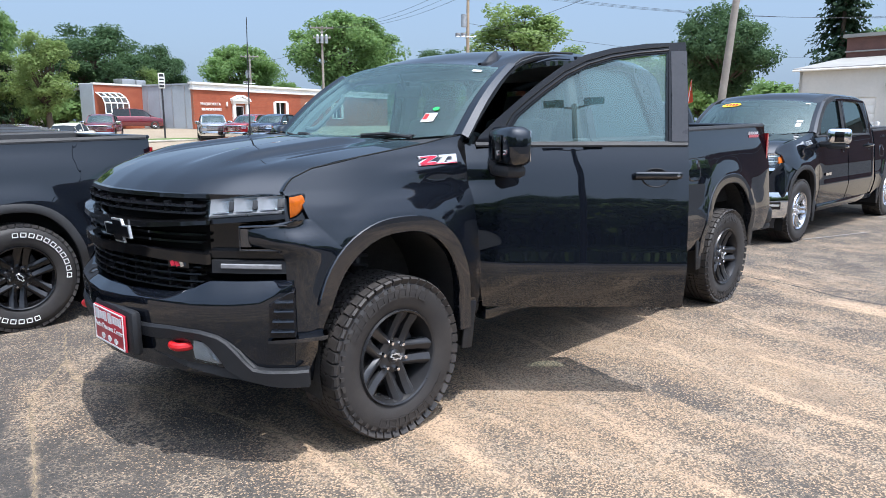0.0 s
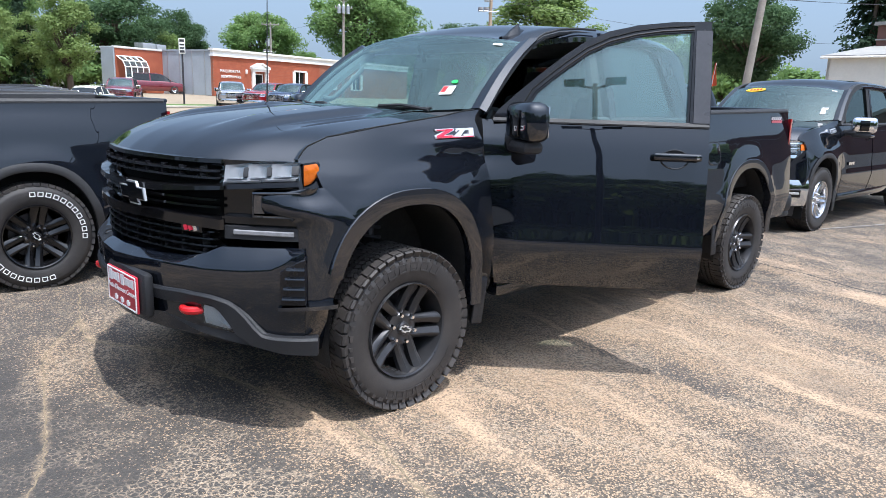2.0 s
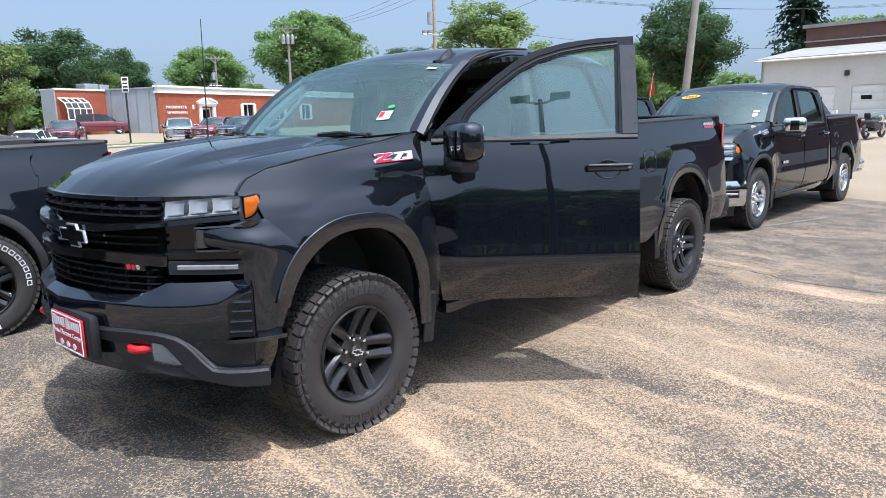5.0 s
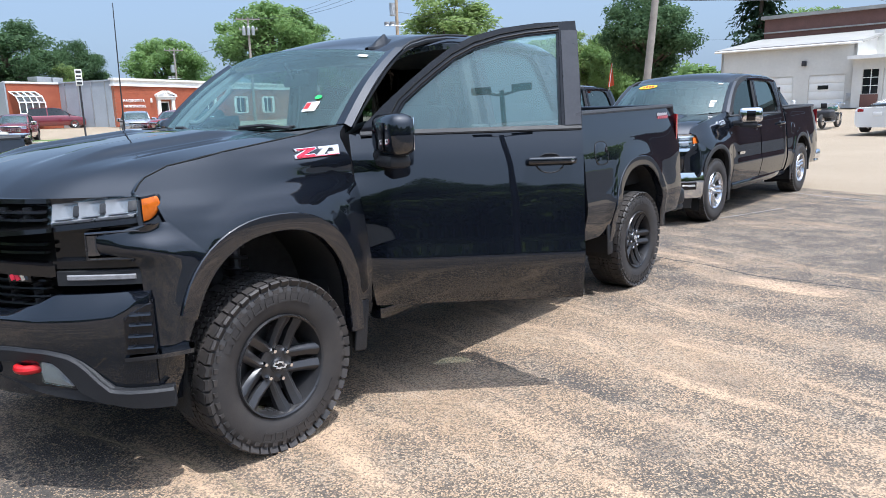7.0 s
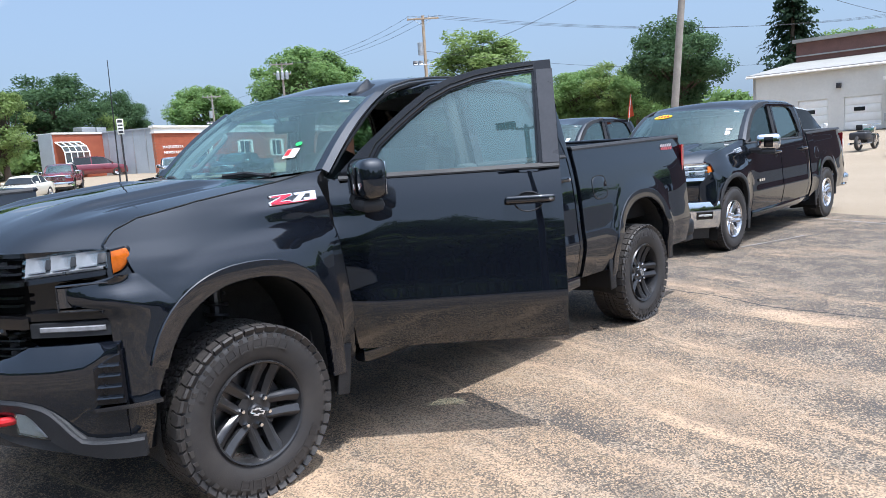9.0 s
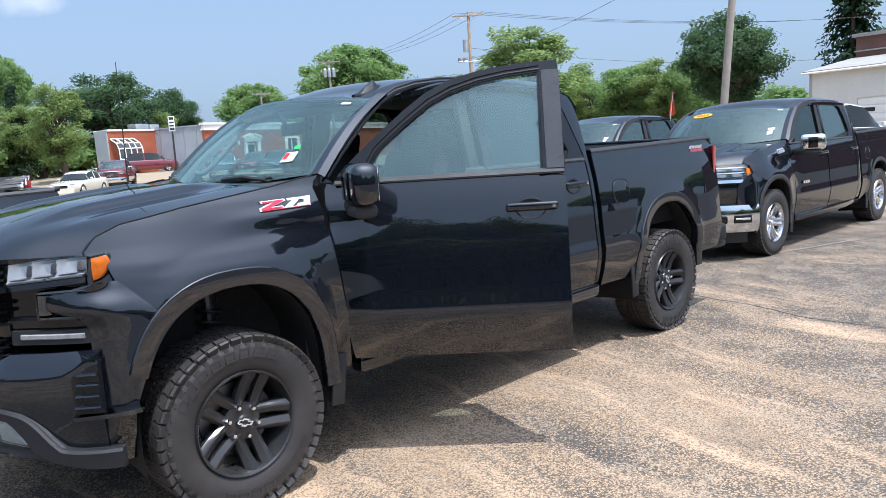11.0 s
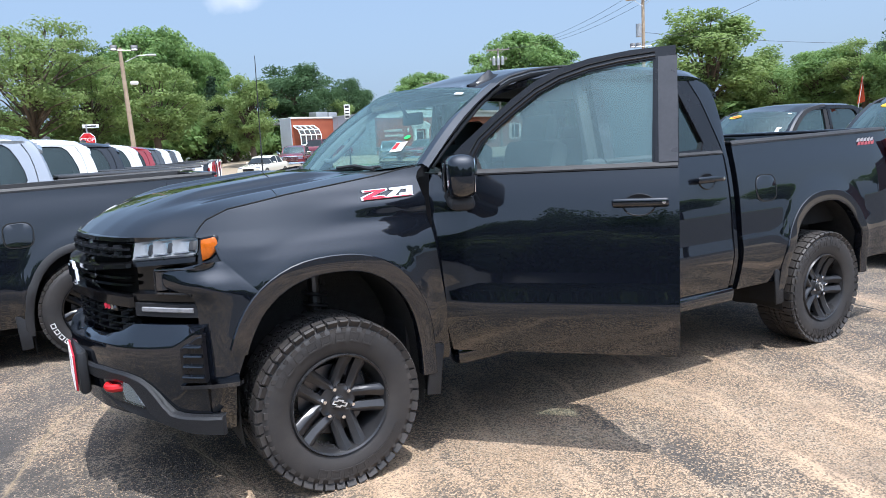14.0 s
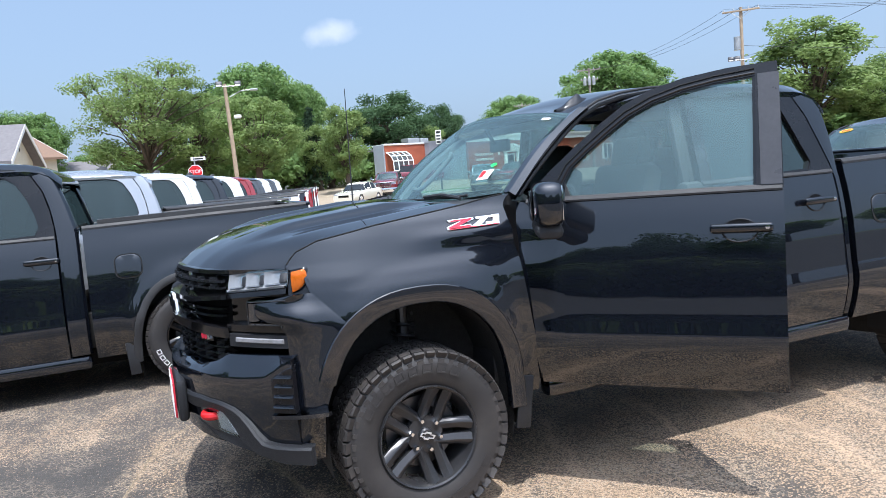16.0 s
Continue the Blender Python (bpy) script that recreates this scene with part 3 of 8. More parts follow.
def wheel_meshes(key, R, rim, half, spokes, twin, rim_mat, lettered, rugged, low):
    if key not in WHEELS:
        d = {"wheel": rim_mesh(rim, half, spokes, twin).mesh("wheel", rim_mat, 30)}
        d["spoke"] = spoke_mesh(rim, half, twin * 0.17).mesh("spoke", rim_mat, 30)
        d["spoke_mirrored"] = spoke_mesh(rim, half, -twin * 0.17).mesh("spoke", rim_mat, 30)
        d["tyre"] = tyre_mesh(R, rim, half, 32 if low else 64).mesh("tyre", RUBBER, 40)
        d["tread"] = tread_blocks(R, half, 18 if low else (44 if rugged else 48), rugged).mesh("tread", TREAD, 20)
        d["centre_cap"] = M().lathe([(0, -half + 0.034), (0.026, -half + 0.035), (0.034, -half + 0.042), (0.034, -half + 0.06)], 24).mesh("centre_cap", rim_mat)
        cap = M()
        tie = [(a * 0.26, c * 0.21) for a, c in bowtie()]
        thin = [(a * 0.82, c * 0.62) for a, c in tie]
        cap.ring(tie, thin, lambda a, c: (a, -half + 0.027, c), (0, 0.006, 0))
        d["emblem"] = cap.mesh("emblem", BRIGHT)
        d["lug_nut"] = M().lathe([(0, -0.020), (0.009, -0.019), (0.0135, -0.011), (0.0145, 0.02)], 6).mesh("lug_nut", CHROME)
        d["brake_disc"] = M().lathe([(0.05, 0.0), (0.17, 0.0), (0.17, 0.025), (0.05, 0.025)], 40).mesh("brake_disc", STEEL)
        cal = M().rbox((0.135, -0.01, 0.03), (0.07, 0.07, 0.15), 0.015)
        d["brake_caliper"] = cal.mesh("brake_caliper", DARKMETAL)
        if lettered is not None:
            rmid, k = (R + rim) / 2 + 0.002, 1.0 if lettered is INK else 1.25
            ring = M()
            for dr, dt, sr, st in ((0.015, 0, 0.006, 0.040), (-0.015, 0, 0.006, 0.040), (0, 0.017, 0.036, 0.006), (0, -0.017, 0.036, 0.006)):
                ring.box((rmid + dr * k, -half - 0.0095, dt * k), (sr * k, 0.005 if lettered is INK else 0.0022, st * k))
            d["sidewall_marks"] = ring.mesh("sidewall_mark", lettered)
        WHEELS[key] = d
    return WHEELS[key]


def put_wheel(truck, key, x, y, z, turn, spin, half, kw):
    d = wheel_meshes(key, half=half, **kw)
    m4 = Matrix.Translation((x, y, z)) @ Matrix.Rotation(turn, 4, "Z") @ Matrix.Rotation(spin, 4, "Y")
    w = part("wheel", d["wheel"], None, truck, m4=m4)
    for name in ("tyre", "tread", "centre_cap", "emblem"):
        part(name, d[name], None, w)
    if "sidewall_marks" in d:
        runs = ((1.62, 11, 0.168), (-1.34, 10, 0.168)) if kw["lettered"] is INK else ((2.60, 8, 0.215), (-0.55, 8, 0.20))
        for start, count, step in runs:
            for i in range(count):
                part("sidewall_mark", d["sidewall_marks"], None, w, m4=Matrix.Rotation(-(start - i * step + spin), 4, "Y"))
    for k in range(kw["spokes"]):
        a0 = 2 * math.pi * k / kw["spokes"] + 0.3
        part("spoke", d["spoke"], None, w, m4=Matrix.Rotation(-a0, 4, "Y"))
        part("spoke", d["spoke_mirrored"], None, w, m4=Matrix.Rotation(-a0, 4, "Y"))
    if not kw["low"]:
        for k in range(6):
            a = math.pi / 3 * k + 0.1
            part("lug_nut", d["lug_nut"], None, w, m4=Matrix.Translation((0.072 * math.cos(a), -half + 0.050, 0.072 * math.sin(a))))
        part("brake_disc", d["brake_disc"], None, w, m4=Matrix.Translation((0, -half + 0.12, 0)))
        part("brake_caliper", d["brake_caliper"], None, w, m4=Matrix.Translation((0, -half + 0.13, 0)) @ Matrix.Rotation(-spin - 0.5, 4, "Y"))


# ---- pickup body ----
SIDE = [(0.35, 0.90), (0.46, 0.925), (0.54, 0.962), (0.62, 0.985), (0.70, 1.000), (0.77, 1.012), (0.795, 1.009), (0.85, 0.999), (0.885, 0.9955), (1.05, 0.982), (1.12, 0.975),
        (1.18, 0.967), (1.23, 0.958), (1.30, 0.946), (1.37, 0.929), (1.43, 0.912), (1.50, 0.900)]
FRONT_SIDE = [(0.35, 0.90), (0.54, 0.955), (0.62, 0.975), (0.80, 0.998), (0.95, 1.010), (1.05, 1.008), (1.12, 1.000), (1.18, 0.984), (1.25, 0.955),
              (1.34, 0.922), (1.39, 0.900), (1.43, 0.872), (1.50, 0.852)]


CREASE = [(1.12, 0.0), (1.18, -0.003), (1.235, -0.014), (1.305, 0.013), (1.318, 0.012), (1.35, 0.002), (1.37, 0.0)]


def side_y(x, z):
    """Half width of the body at a place along it and a height."""
    y = lerp_table(SIDE, z)
    if x < 0.75:
        k = smooth(0.75, 0.35, x)
        y = y * (1 - k) + lerp_table(FRONT_SIDE, z) * k
        y += lerp_table(CREASE, z) * smooth(-0.10, 0.36, x) * smooth(0.75, 0.58, x)
    if x < -0.15:
        y -= 0.58 * (-x - 0.15) ** 2 * smooth(0.72, 1.15, z)
    if x > 4.35:
        y -= 0.22 * (x - 4.35) ** 2
    return y


def house_y(z):
    return 0.915 - 0.236 * (z - 1.43)


def arch_z(x, xc, grow=0.0):
    """Height of the wheel opening above x; None outside it."""
    R, Rz, p = 0.44 + grow, 0.58 + grow, 2.4
    u = abs(x - xc) / R
    if u >= 1:
        return None
    return 0.45 + Rz * (1 - u ** p) ** (1 / p)


def arch_xs(xc, grow, n=22):
    R = 0.44 + grow
    return [xc - R * math.cos(math.pi * (k + 0.02) / (n + 0.04)) for k in range(n + 1)]


def flare(x, z):
    """Soft swell of the body round the wheel openings."""
    out = 0.0
    for xc in (0.0, 3.745):
        if abs(x - xc) < 0.62 and z > 0.45:
            r = ((abs(x - xc) / 0.44) ** 2.4 + ((z - 0.45) / 0.58) ** 2.4) ** (1 / 2.4)
            out = max(out, 0.016 * smooth(1.34, 1.085, r))
    return out


def side_panel(m, s, xs, zb, zt, n=12, th=0.025, warp=None):
    rows = []
    for x in xs:
        b, t = zb(x), zt(x)
        row = []
        for j in range(n + 1):
            z = b + (t - b) * j / n
            q = x + (warp(x, z) if warp else 0)
            row.append((q, s * (side_y(q, z) + flare(q, z)), z))
        rows.append(row)
    m.sheet(rows, (0, -s * th, 0))
    return m


PLAN = [(0.0, -0.985), (0.20, -0.968), (0.40, -0.925), (0.55, -0.868), (0.66, -0.800), (0.79, -0.700), (0.88, -0.622), (0.945, -0.550), (0.985, -0.470), (1.0, -0.38)]


def plan_points(y0, y1, n):
    """Points of the nose's outline seen from above, with their outward normals, from y0 to y1."""
    out = []
    for k in range(n + 1):
        y = y0 + (y1 - y0) * k / n
        x = lerp_table(PLAN, abs(y))
        e = 0.03
        slope = (lerp_table(PLAN, min(abs(y) + e, 1.0)) - lerp_table(PLAN, max(abs(y) - e, 0))) / (2 * e) * (1 if y >= 0 else -1)
        if abs(y) < e:
            slope = 0.0
        nrm = Vector((-1, slope, 0)).normalized()
        out.append((Vector((x, y, 0)), nrm))
    return out


def nose(m, y0, y1, n, levels, th=0.02):
    """A panel that follows the nose: levels of (height or function of y, outward offset)."""
    rows = []
    for p, nrm in plan_points(y0, y1, n):
        rows.append([p + nrm * (o(p.y) if callable(o) else o) + Vector((0, 0, h(p.y) if callable(h) else h)) for h, o in levels])
    m.sheet(rows, lambda p: Vector((th, 0, 0)) if abs(p.y) < 0.9 else Vector((th, -th if p.y > 0 else th, 0)))
    return m


def seat(truck, x, y, wide=0.52, height=1.62):
    m = M()
    m.rbox((x, y, 0.98), (0.52, wide, 0.16), 0.06)
    lean = Matrix.Rotation(radians(14), 3, "Y")
    m.rbox((x + 0.28, y, 1.26), (0.15, wide, 0.62), 0.06, lean)
    st = part("seat", m, CLOTH, truck)
    h = M().rbox((x + 0.37, y, height), (0.11, min(wide, 0.28), 0.20), 0.05, lean)
    h.tube([(x + 0.33, y - 0.06, height - 0.16), (x + 0.36, y - 0.06, height)], 0.008)
    h.tube([(x + 0.33, y + 0.06, height - 0.16), (x + 0.36, y + 0.06, height)], 0.008)
    part("headrest", h, CLOTH, st)


def door_shell(truck, name, s, x0, x1, outer, inner, body, glassmat, handle_x, opened=0.0, trim=SATIN, handle=True, hz=1.262, label=""):
    """One side door with window frame, glass, handle and inner panel. s is -1 for the driver's side."""
    hinge = Vector((x0, s * 0.97, 0))
    m4 = Matrix.Translation(hinge) @ Matrix.Rotation(radians(opened) * (1 if s < 0 else -1), 4, "Z")
    back = -hinge

    def shut(mm):
        mm.v = [tuple(Vector(p) + back) for p in mm.v]
        return mm

    xs = list(np.linspace(x0 + 0.006, x1 - 0.006, 14))
    slant = None
    if name == "front_door":
        slant = lambda x, z: (lerp_table([(0.53, 0.02), (1.07, -0.047), (1.43, -0.086)], z)) * smooth(x0 + 0.25, x0, x)
    body_m = side_panel(M(), s, xs, lambda x: 0.545, lambda x: 1.425, 20, 0.10, slant)
    d = part(name, shut(body_m), body, truck, label, m4=m4)

    def at(x, z):
        return (x, s * house_y(z), z)

    fr = M().ring(outer, inner, at, (0, -s * 0.05, 0))
    part("window_surround", shut(fr), trim, d)
    ca, cb = sum(p[0] for p in inner) / len(inner), sum(p[1] for p in inner) / len(inner)
    snug = [(ca + (a - ca) * 0.975, cb + (b - cb) * 0.965) for a, b in inner]
    part("glass_channel", shut(M().ring(inner, snug, lambda a, b: (a, s * (house_y(b) - 0.006), b), (0, -s * 0.02, 0))), GLOSS, d)
    gl = M()
    edge = [Vector(at(*p)) + Vector((0, -s * 0.022, 0)) for p in inner]
    base = len(gl.v)
    gl.v.extend(tuple(p) for p in edge)
    gl.f.append(tuple(range(base, base + len(edge))))
    g = part("window_glass", shut(gl), glassmat, d)
    belt = M()
    belt.sheet([[(x, s * (house_y(1.43) + 0.010), 1.414), (x, s * (house_y(1.43) + 0.011), 1.422), (x, s * (house_y(1.43) - 0.004), 1.440)] for x in np.linspace(x0 - (0.02 if slant else 0), x1 - 0.01, 6)], (0, -s * 0.02, 0))
    part("belt_moulding", shut(belt), TRIM, d)
    if handle:
        pocket = M()
        yy = side_y(handle_x, hz)
        pocket.prism([(handle_x + 0.070 * math.cos(a), hz - 0.010 + 0.046 * math.sin(a)) for a in np.linspace(0, 2 * math.pi, 25)[:-1]], "y", s * (side_y(handle_x, hz - 0.05) - 0.012), s * (yy + 0.0035))
        pocket.tube([(handle_x + 0.072 * math.cos(a), s * (side_y(handle_x, hz - 0.010 + 0.048 * math.sin(a)) + 0.002), hz - 0.010 + 0.048 * math.sin(a)) for a in np.linspace(0, 2 * math.pi, 25)], 0.004, 6, False)
        part("handle_recess", shut(pocket), GLOSS, d)
        h = M().rbox((handle_x + 0.005, s * (yy + 0.034), hz + 0.004), (0.250, 0.026, 0.038), 0.016, None, 3)
        h.rbox((handle_x - 0.098, s * (yy + 0.016), hz + 0.002), (0.034, 0.04, 0.032), 0.01)
        h.rbox((handle_x + 0.105, s * (yy + 0.016), hz + 0.002), (0.036, 0.04, 0.032), 0.01)
        hh = part("door_handle", shut(h), body, d)
        k = M().lathe([(0, -0.004), (0.009, -0.003), (0.011, 0.004)], 14, (handle_x + 0.108, s * (yy + 0.045), hz + 0.004))
        part("lock_cap", shut(k), CHROME, hh)
    liner = side_panel(M(), s, [x0 + 0.05, (x0 + x1) / 2, x1 - 0.05], lambda x: 0.62, lambda x: 1.40, 6, 0.02)
    liner.v = [(p[0], p[1] - s * 0.125, p[2]) for p in liner.v]
    part("inner_trim", shut(liner), TRIM, d)
    return d, shut


def mirror_on(d, shut, s, cap, tow=False, x=0.735):
    """A door mirror with its arm, shell and glass."""
    arm = M().rbox((x - 0.03, s * 1.00, 1.325), (0.12, 0.17, 0.07), 0.03)
    part("mirror_arm", shut(arm), TRIM, d)
    rot = Matrix.Rotation(radians(-22 * s), 3, "Z")
    sh = M().rbox((x + 0.012, s * 1.135, 1.425), (0.135, 0.300, 0.195), 0.050, rot, 3)
    head = part("mirror_shell", shut(sh), cap, d)
    part("mirror_glass", shut(M().rbox((x + 0.066, s * 1.128, 1.428), (0.004, 0.240, 0.150), 0.02, rot)), MIRROR, head)
    part("mirror_base", shut(M().rbox((x + 0.004, s * 1.115, 1.302), (0.115, 0.235, 0.066), 0.028, rot)), TRIM, head)
    part("turn_repeater", shut(M().rbox((x - 0.055, s * 1.165, 1.42), (0.012, 0.11, 0.13), 0.03, rot)), GLOSS, head)


FRONT_OUT = [(0.575, 1.425), (0.60, 1.47), (0.70, 1.565), (0.82, 1.668), (0.94, 1.765), (1.05, 1.842), (1.17, 1.898), (1.32, 1.934), (1.50, 1.955), (1.70, 1.962), (1.71, 1.70), (1.71, 1.425), (1.2, 1.425)]
FRONT_IN = [(0.76, 1.428), (0.762, 1.50), (0.80, 1.568), (0.88, 1.638), (0.97, 1.710), (1.07, 1.783), (1.18, 1.836), (1.31, 1.873), (1.45, 1.895), (1.612, 1.908), (1.608, 1.70), (1.604, 1.432), (1.2, 1.430)]
DBL_OUT = [(1.725, 1.425), (1.725, 1.70), (1.725, 1.955), (1.99, 1.955), (2.26, 1.945), (2.43, 1.925), (2.53, 1.875), (2.603, 1.76), (2.657, 1.62), (2.70, 1.50), (2.725, 1.425), (2.2, 1.425)]
DBL_IN = [(1.80, 1.432), (1.80, 1.70), (1.80, 1.895), (2.00, 1.895), (2.24, 1.888), (2.355, 1.872), (2.413, 1.83), (2.474, 1.70), (2.527, 1.58), (2.568, 1.49), (2.54, 1.445), (2.20, 1.434)]
CREW_OUT = [(1.725, 1.425), (1.725, 1.70), (1.725, 1.955), (2.05, 1.955), (2.38, 1.945), (2.545, 1.925), (2.645, 1.875), (2.715, 1.76), (2.755, 1.62), (2.772, 1.50), (2.775, 1.425), (2.3, 1.425)]
CREW_IN = [(1.79, 1.432), (1.79, 1.70), (1.79, 1.895), (2.05, 1.895), (2.36, 1.888), (2.47, 1.872), (2.535, 1.83), (2.605, 1.72), (2.655, 1.60), (2.675, 1.50), (2.64, 1.445), (2.3, 1.434)]


def rail_z(x, back):
    """Height of the roof's side rail."""
    return lerp_table([(0.95, 1.80), (1.03, 1.858), (1.15, 1.905), (1.30, 1.94), (1.50, 1.962), (1.75, 1.972), (2.1, 1.968), (back - 0.25, 1.955), (back - 0.12, 1.935), (back - 0.04, 1.885), (back, 1.84)], x)


def pickup(name, label, m4, body, kind="crew", front="plain", low=False, wheels=None, door_open=0.0, chrome=False, group="", glassmats=None, interior=True, bedcover=False, category="pickup truck", tail=None):
    truck = thing(name, label, category, m4, group)
    crew = kind == "crew"
    back = 2.94 if crew else 2.795
    bed0 = back + 0.03
    rake = 0.13 if crew else 0.05
    tail = tail or (4.90 if crew else 4.65)
    wind, doorg, rearg = glassmats or (GLASS, DOORGLASS, DARKGLASS)
    n = 8 if low else 14
    # fenders
    TOP = [(-0.55, 1.243), (-0.506, 1.300), (-0.407, 1.343), (-0.153, 1.385), (0.121, 1.416), (0.306, 1.437), (0.45, 1.462), (0.60, 1.478)]
    lip = 0.003 if front == "detail" else 0.055
    flared = ((0.080, -0.004), (0.079, 0.004), (0.075, 0.007), (0.020, 0.003), (0.004, 0.000), (0.0, -0.006), (0.004, -0.05)) if front == "detail" else ((0.062, -0.003), (0.056, 0.001), (0.030, 0.005), (0.010, 0.005), (0.0, 0.000), (0.002, -0.05))
    gap = lambda z: lerp_table([(0.53, 0.615), (1.07, 0.549), (1.43, 0.510), (1.48, 0.56)], z)
    for s in (-1, 1):
        xs = [-0.545, -0.52, -0.49, -0.483, -0.476, -0.466, -0.43, -0.40, -0.37, -0.34, -0.32, -0.305] + [x for x in arch_xs(0.0, 0.06, 12 if low else 24) if x > -0.30] + [0.53, 0.555]

        def zb(x):
            if x < (-0.300 if front == "detail" else -0.285):
                return lerp_table([(-0.545, 1.236), (-0.490, 1.226), (-0.476, 1.16), (-0.466, 1.128), (-0.285, 1.035) if front != "detail" else (-0.300, 0.956)], x)
            a = arch_z(x, 0.0, lip)
            return a if a else 0.50
        f = side_panel(M(), s, xs, zb, lambda x: lerp_table(TOP, x), n if low or front != "detail" else 34, 0.03, lambda x, z: (gap(z) - 0.556) * smooth(0.42, 0.555, x))
        part("front_fender", f, body, truck)
        if front == "detail":
            seam = [(x, s * (side_y(x, lerp_table(TOP, x)) - 0.001), lerp_table(TOP, x) + 0.003) for x in np.linspace(-0.542, 0.52, 48)]
            part("hood_seam", M().tube(seam, 0.0034, 6), DEEP, truck)
        # wheel arch trims and liners, front and rear
        for xc in (0.0, 3.745):
            fl = M()
            rows = []
            for k in range(4 if front == "detail" and xc < 1 else 0, 31):
                a = math.pi * k / 30
                cx, cz = math.cos(a), math.sin(a)

                def pt(g):
                    R, Rz, p = 0.44 + g, 0.58 + g, 2.4
                    return xc - R * (abs(cx) ** (2 / p)) * (1 if cx > 0 else -1), 0.45 + Rz * cz ** (2 / p)
                row = []
                for g, o in flared:
                    x, z = pt(g)
                    row.append((x, s * (side_y(x, max(z, 0.6)) + o + flare(x, z)), z))
                rows.append(row)
            fl.grid(rows)
            part("wheel_arch_trim", fl, body if front == "detail" else TRIM, truck)
            ln = M()
            rows = []
            for k in range(25):
                a = math.pi * (-0.06 + 1.12 * k / 24)
                x = xc - (0.455) * math.cos(a)
                z = max(0.30, 0.45 + 0.60 * math.copysign(abs(math.sin(a)) ** 0.83, math.sin(a)))
                rows.append([(x, s * 0.965, z), (x, s * 0.78, z + 0.015), (x, s * 0.60, z), (x, s * 0.56, 0.45 if z > 0.45 else z)])
            ln.grid(rows)
            part("wheel_housing", ln, SPECK if front == "detail" else DEEP, truck)
        # bed side
        rail = lambda x: 1.468 + 0.032 * (x - bed0) / (tail - bed0)
        xs = list(np.linspace(bed0, 3.20, 5)) + [x for x in arch_xs(3.745, 0.06, 12 if low else 24)] + list(np.linspace(4.30, tail, 6))

        def zr(x):
            a = arch_z(x, 3.745, lip)
            return a if a else (0.52 if x < 3.7 else 0.55)
        b = side_panel(M(), s, xs, zr, rail, n, 0.06)
        part("bed_side", b, body, truck)
        cap = M()
        cap.sheet([[(x, s * (side_y(x, 1.46) + 0.004), rail(x) + 0.004), (x, s * (side_y(x, 1.46) - 0.01), rail(x) + 0.022), (x, s * 0.80, rail(x) + 0.020), (x, s * 0.79, rail(x) - 0.05)] for x in np.linspace(bed0, tail - 0.02, 8)], (0, 0, -0.012))
        part("bed_rail_cap", cap, TRIM, truck)
        inner = M().sheet([[(x, s * 0.80, 0.85), (x, s * 0.80, 1.45)] for x in np.linspace(bed0 + 0.02, tail - 0.05, 3)], (0, s * 0.02, 0))
        part("bed_inner_wall", inner, DEEP, truck)
        tl = M()
        tl.sheet([[(tail - (0.055 if not crew else -0.004) + 0.008 * math.sin(k), s * (side_y(tail, 1.2) + 0.006), z), (tail + 0.012, s * (side_y(tail, 1.2) - 0.012), z), (tail + 0.014, s * 0.78, z)]
                  for k, z in enumerate(np.linspace(1.02, 1.43, 7))], (-0.02, 0, 0))
        part("tail_lamp", tl, TAIL, truck)
        sill = M().rbox(((0.64 + back) / 2, s * 0.93, 0.50), (back - 0.66, 0.10, 0.10), 0.03)
        part("rocker_sill", sill, body, truck)
        flap = M()
        flap2 = M()
        flap.sheet([[(0.495, s * 0.72, z), (0.505, s * 0.985, z)] for z in (0.335, 0.45, 0.56)], (0.012, 0, 0))
        flap2.sheet([[(3.745 - 0.50, s * 0.74, z), (3.745 - 0.50, s * 0.985, z)] for z in (0.36, 0.48, 0.58)], (0.012, 0, 0))
        flap.rbox((0.512, s * 0.978, 0.465), (0.080, 0.018, 0.26), 0.008, Matrix.Rotation(radians(8), 3, "Y"))
        flap2.rbox((3.745 - 0.512, s * 0.978, 0.485), (0.085, 0.018, 0.25), 0.008, Matrix.Rotation(radians(-4), 3, "Y"))
        part("mud_flap", flap, TRIM_GREY, truck)
        part("mud_flap", flap2, TRIM_GREY, truck)
    # fuel door on the driver's side
    if not low:
        fd = M()
        c = [(0.10 * math.copysign(abs(math.cos(a)) ** 0.6, math.cos(a)), 0.085 * math.copysign(abs(math.sin(a)) ** 0.6, math.sin(a))) for a in np.linspace(0, 2 * math.pi, 29)[:-1]]
        fx = 3.10 if not crew else 3.28
        fd.grid([[(fx + r * u, -side_y(fx + r * u, 1.17 + r * w) - o, 1.17 + r * w) for u, w in c] for r, o in ((0.0, 0.004), (0.5, 0.004), (0.94, 0.004), (0.98, 0.001), (1.0, -0.006), (1.04, -0.004))], wrap_v=True)
        fdo = part("fuel_door", fd, body, truck)
        rim = M().grid([[(fx + r * u, -side_y(fx + r * u, 1.17 + r * w) - 0.002, 1.17 + r * w) for u, w in c] for r in (1.0, 1.035, 1.07)], wrap_v=True)
        part("fuel_door_seam", rim, DEEP, fdo)
    # hood
    nu, nv = (10, 10) if low else (30, 64)
    rows = []
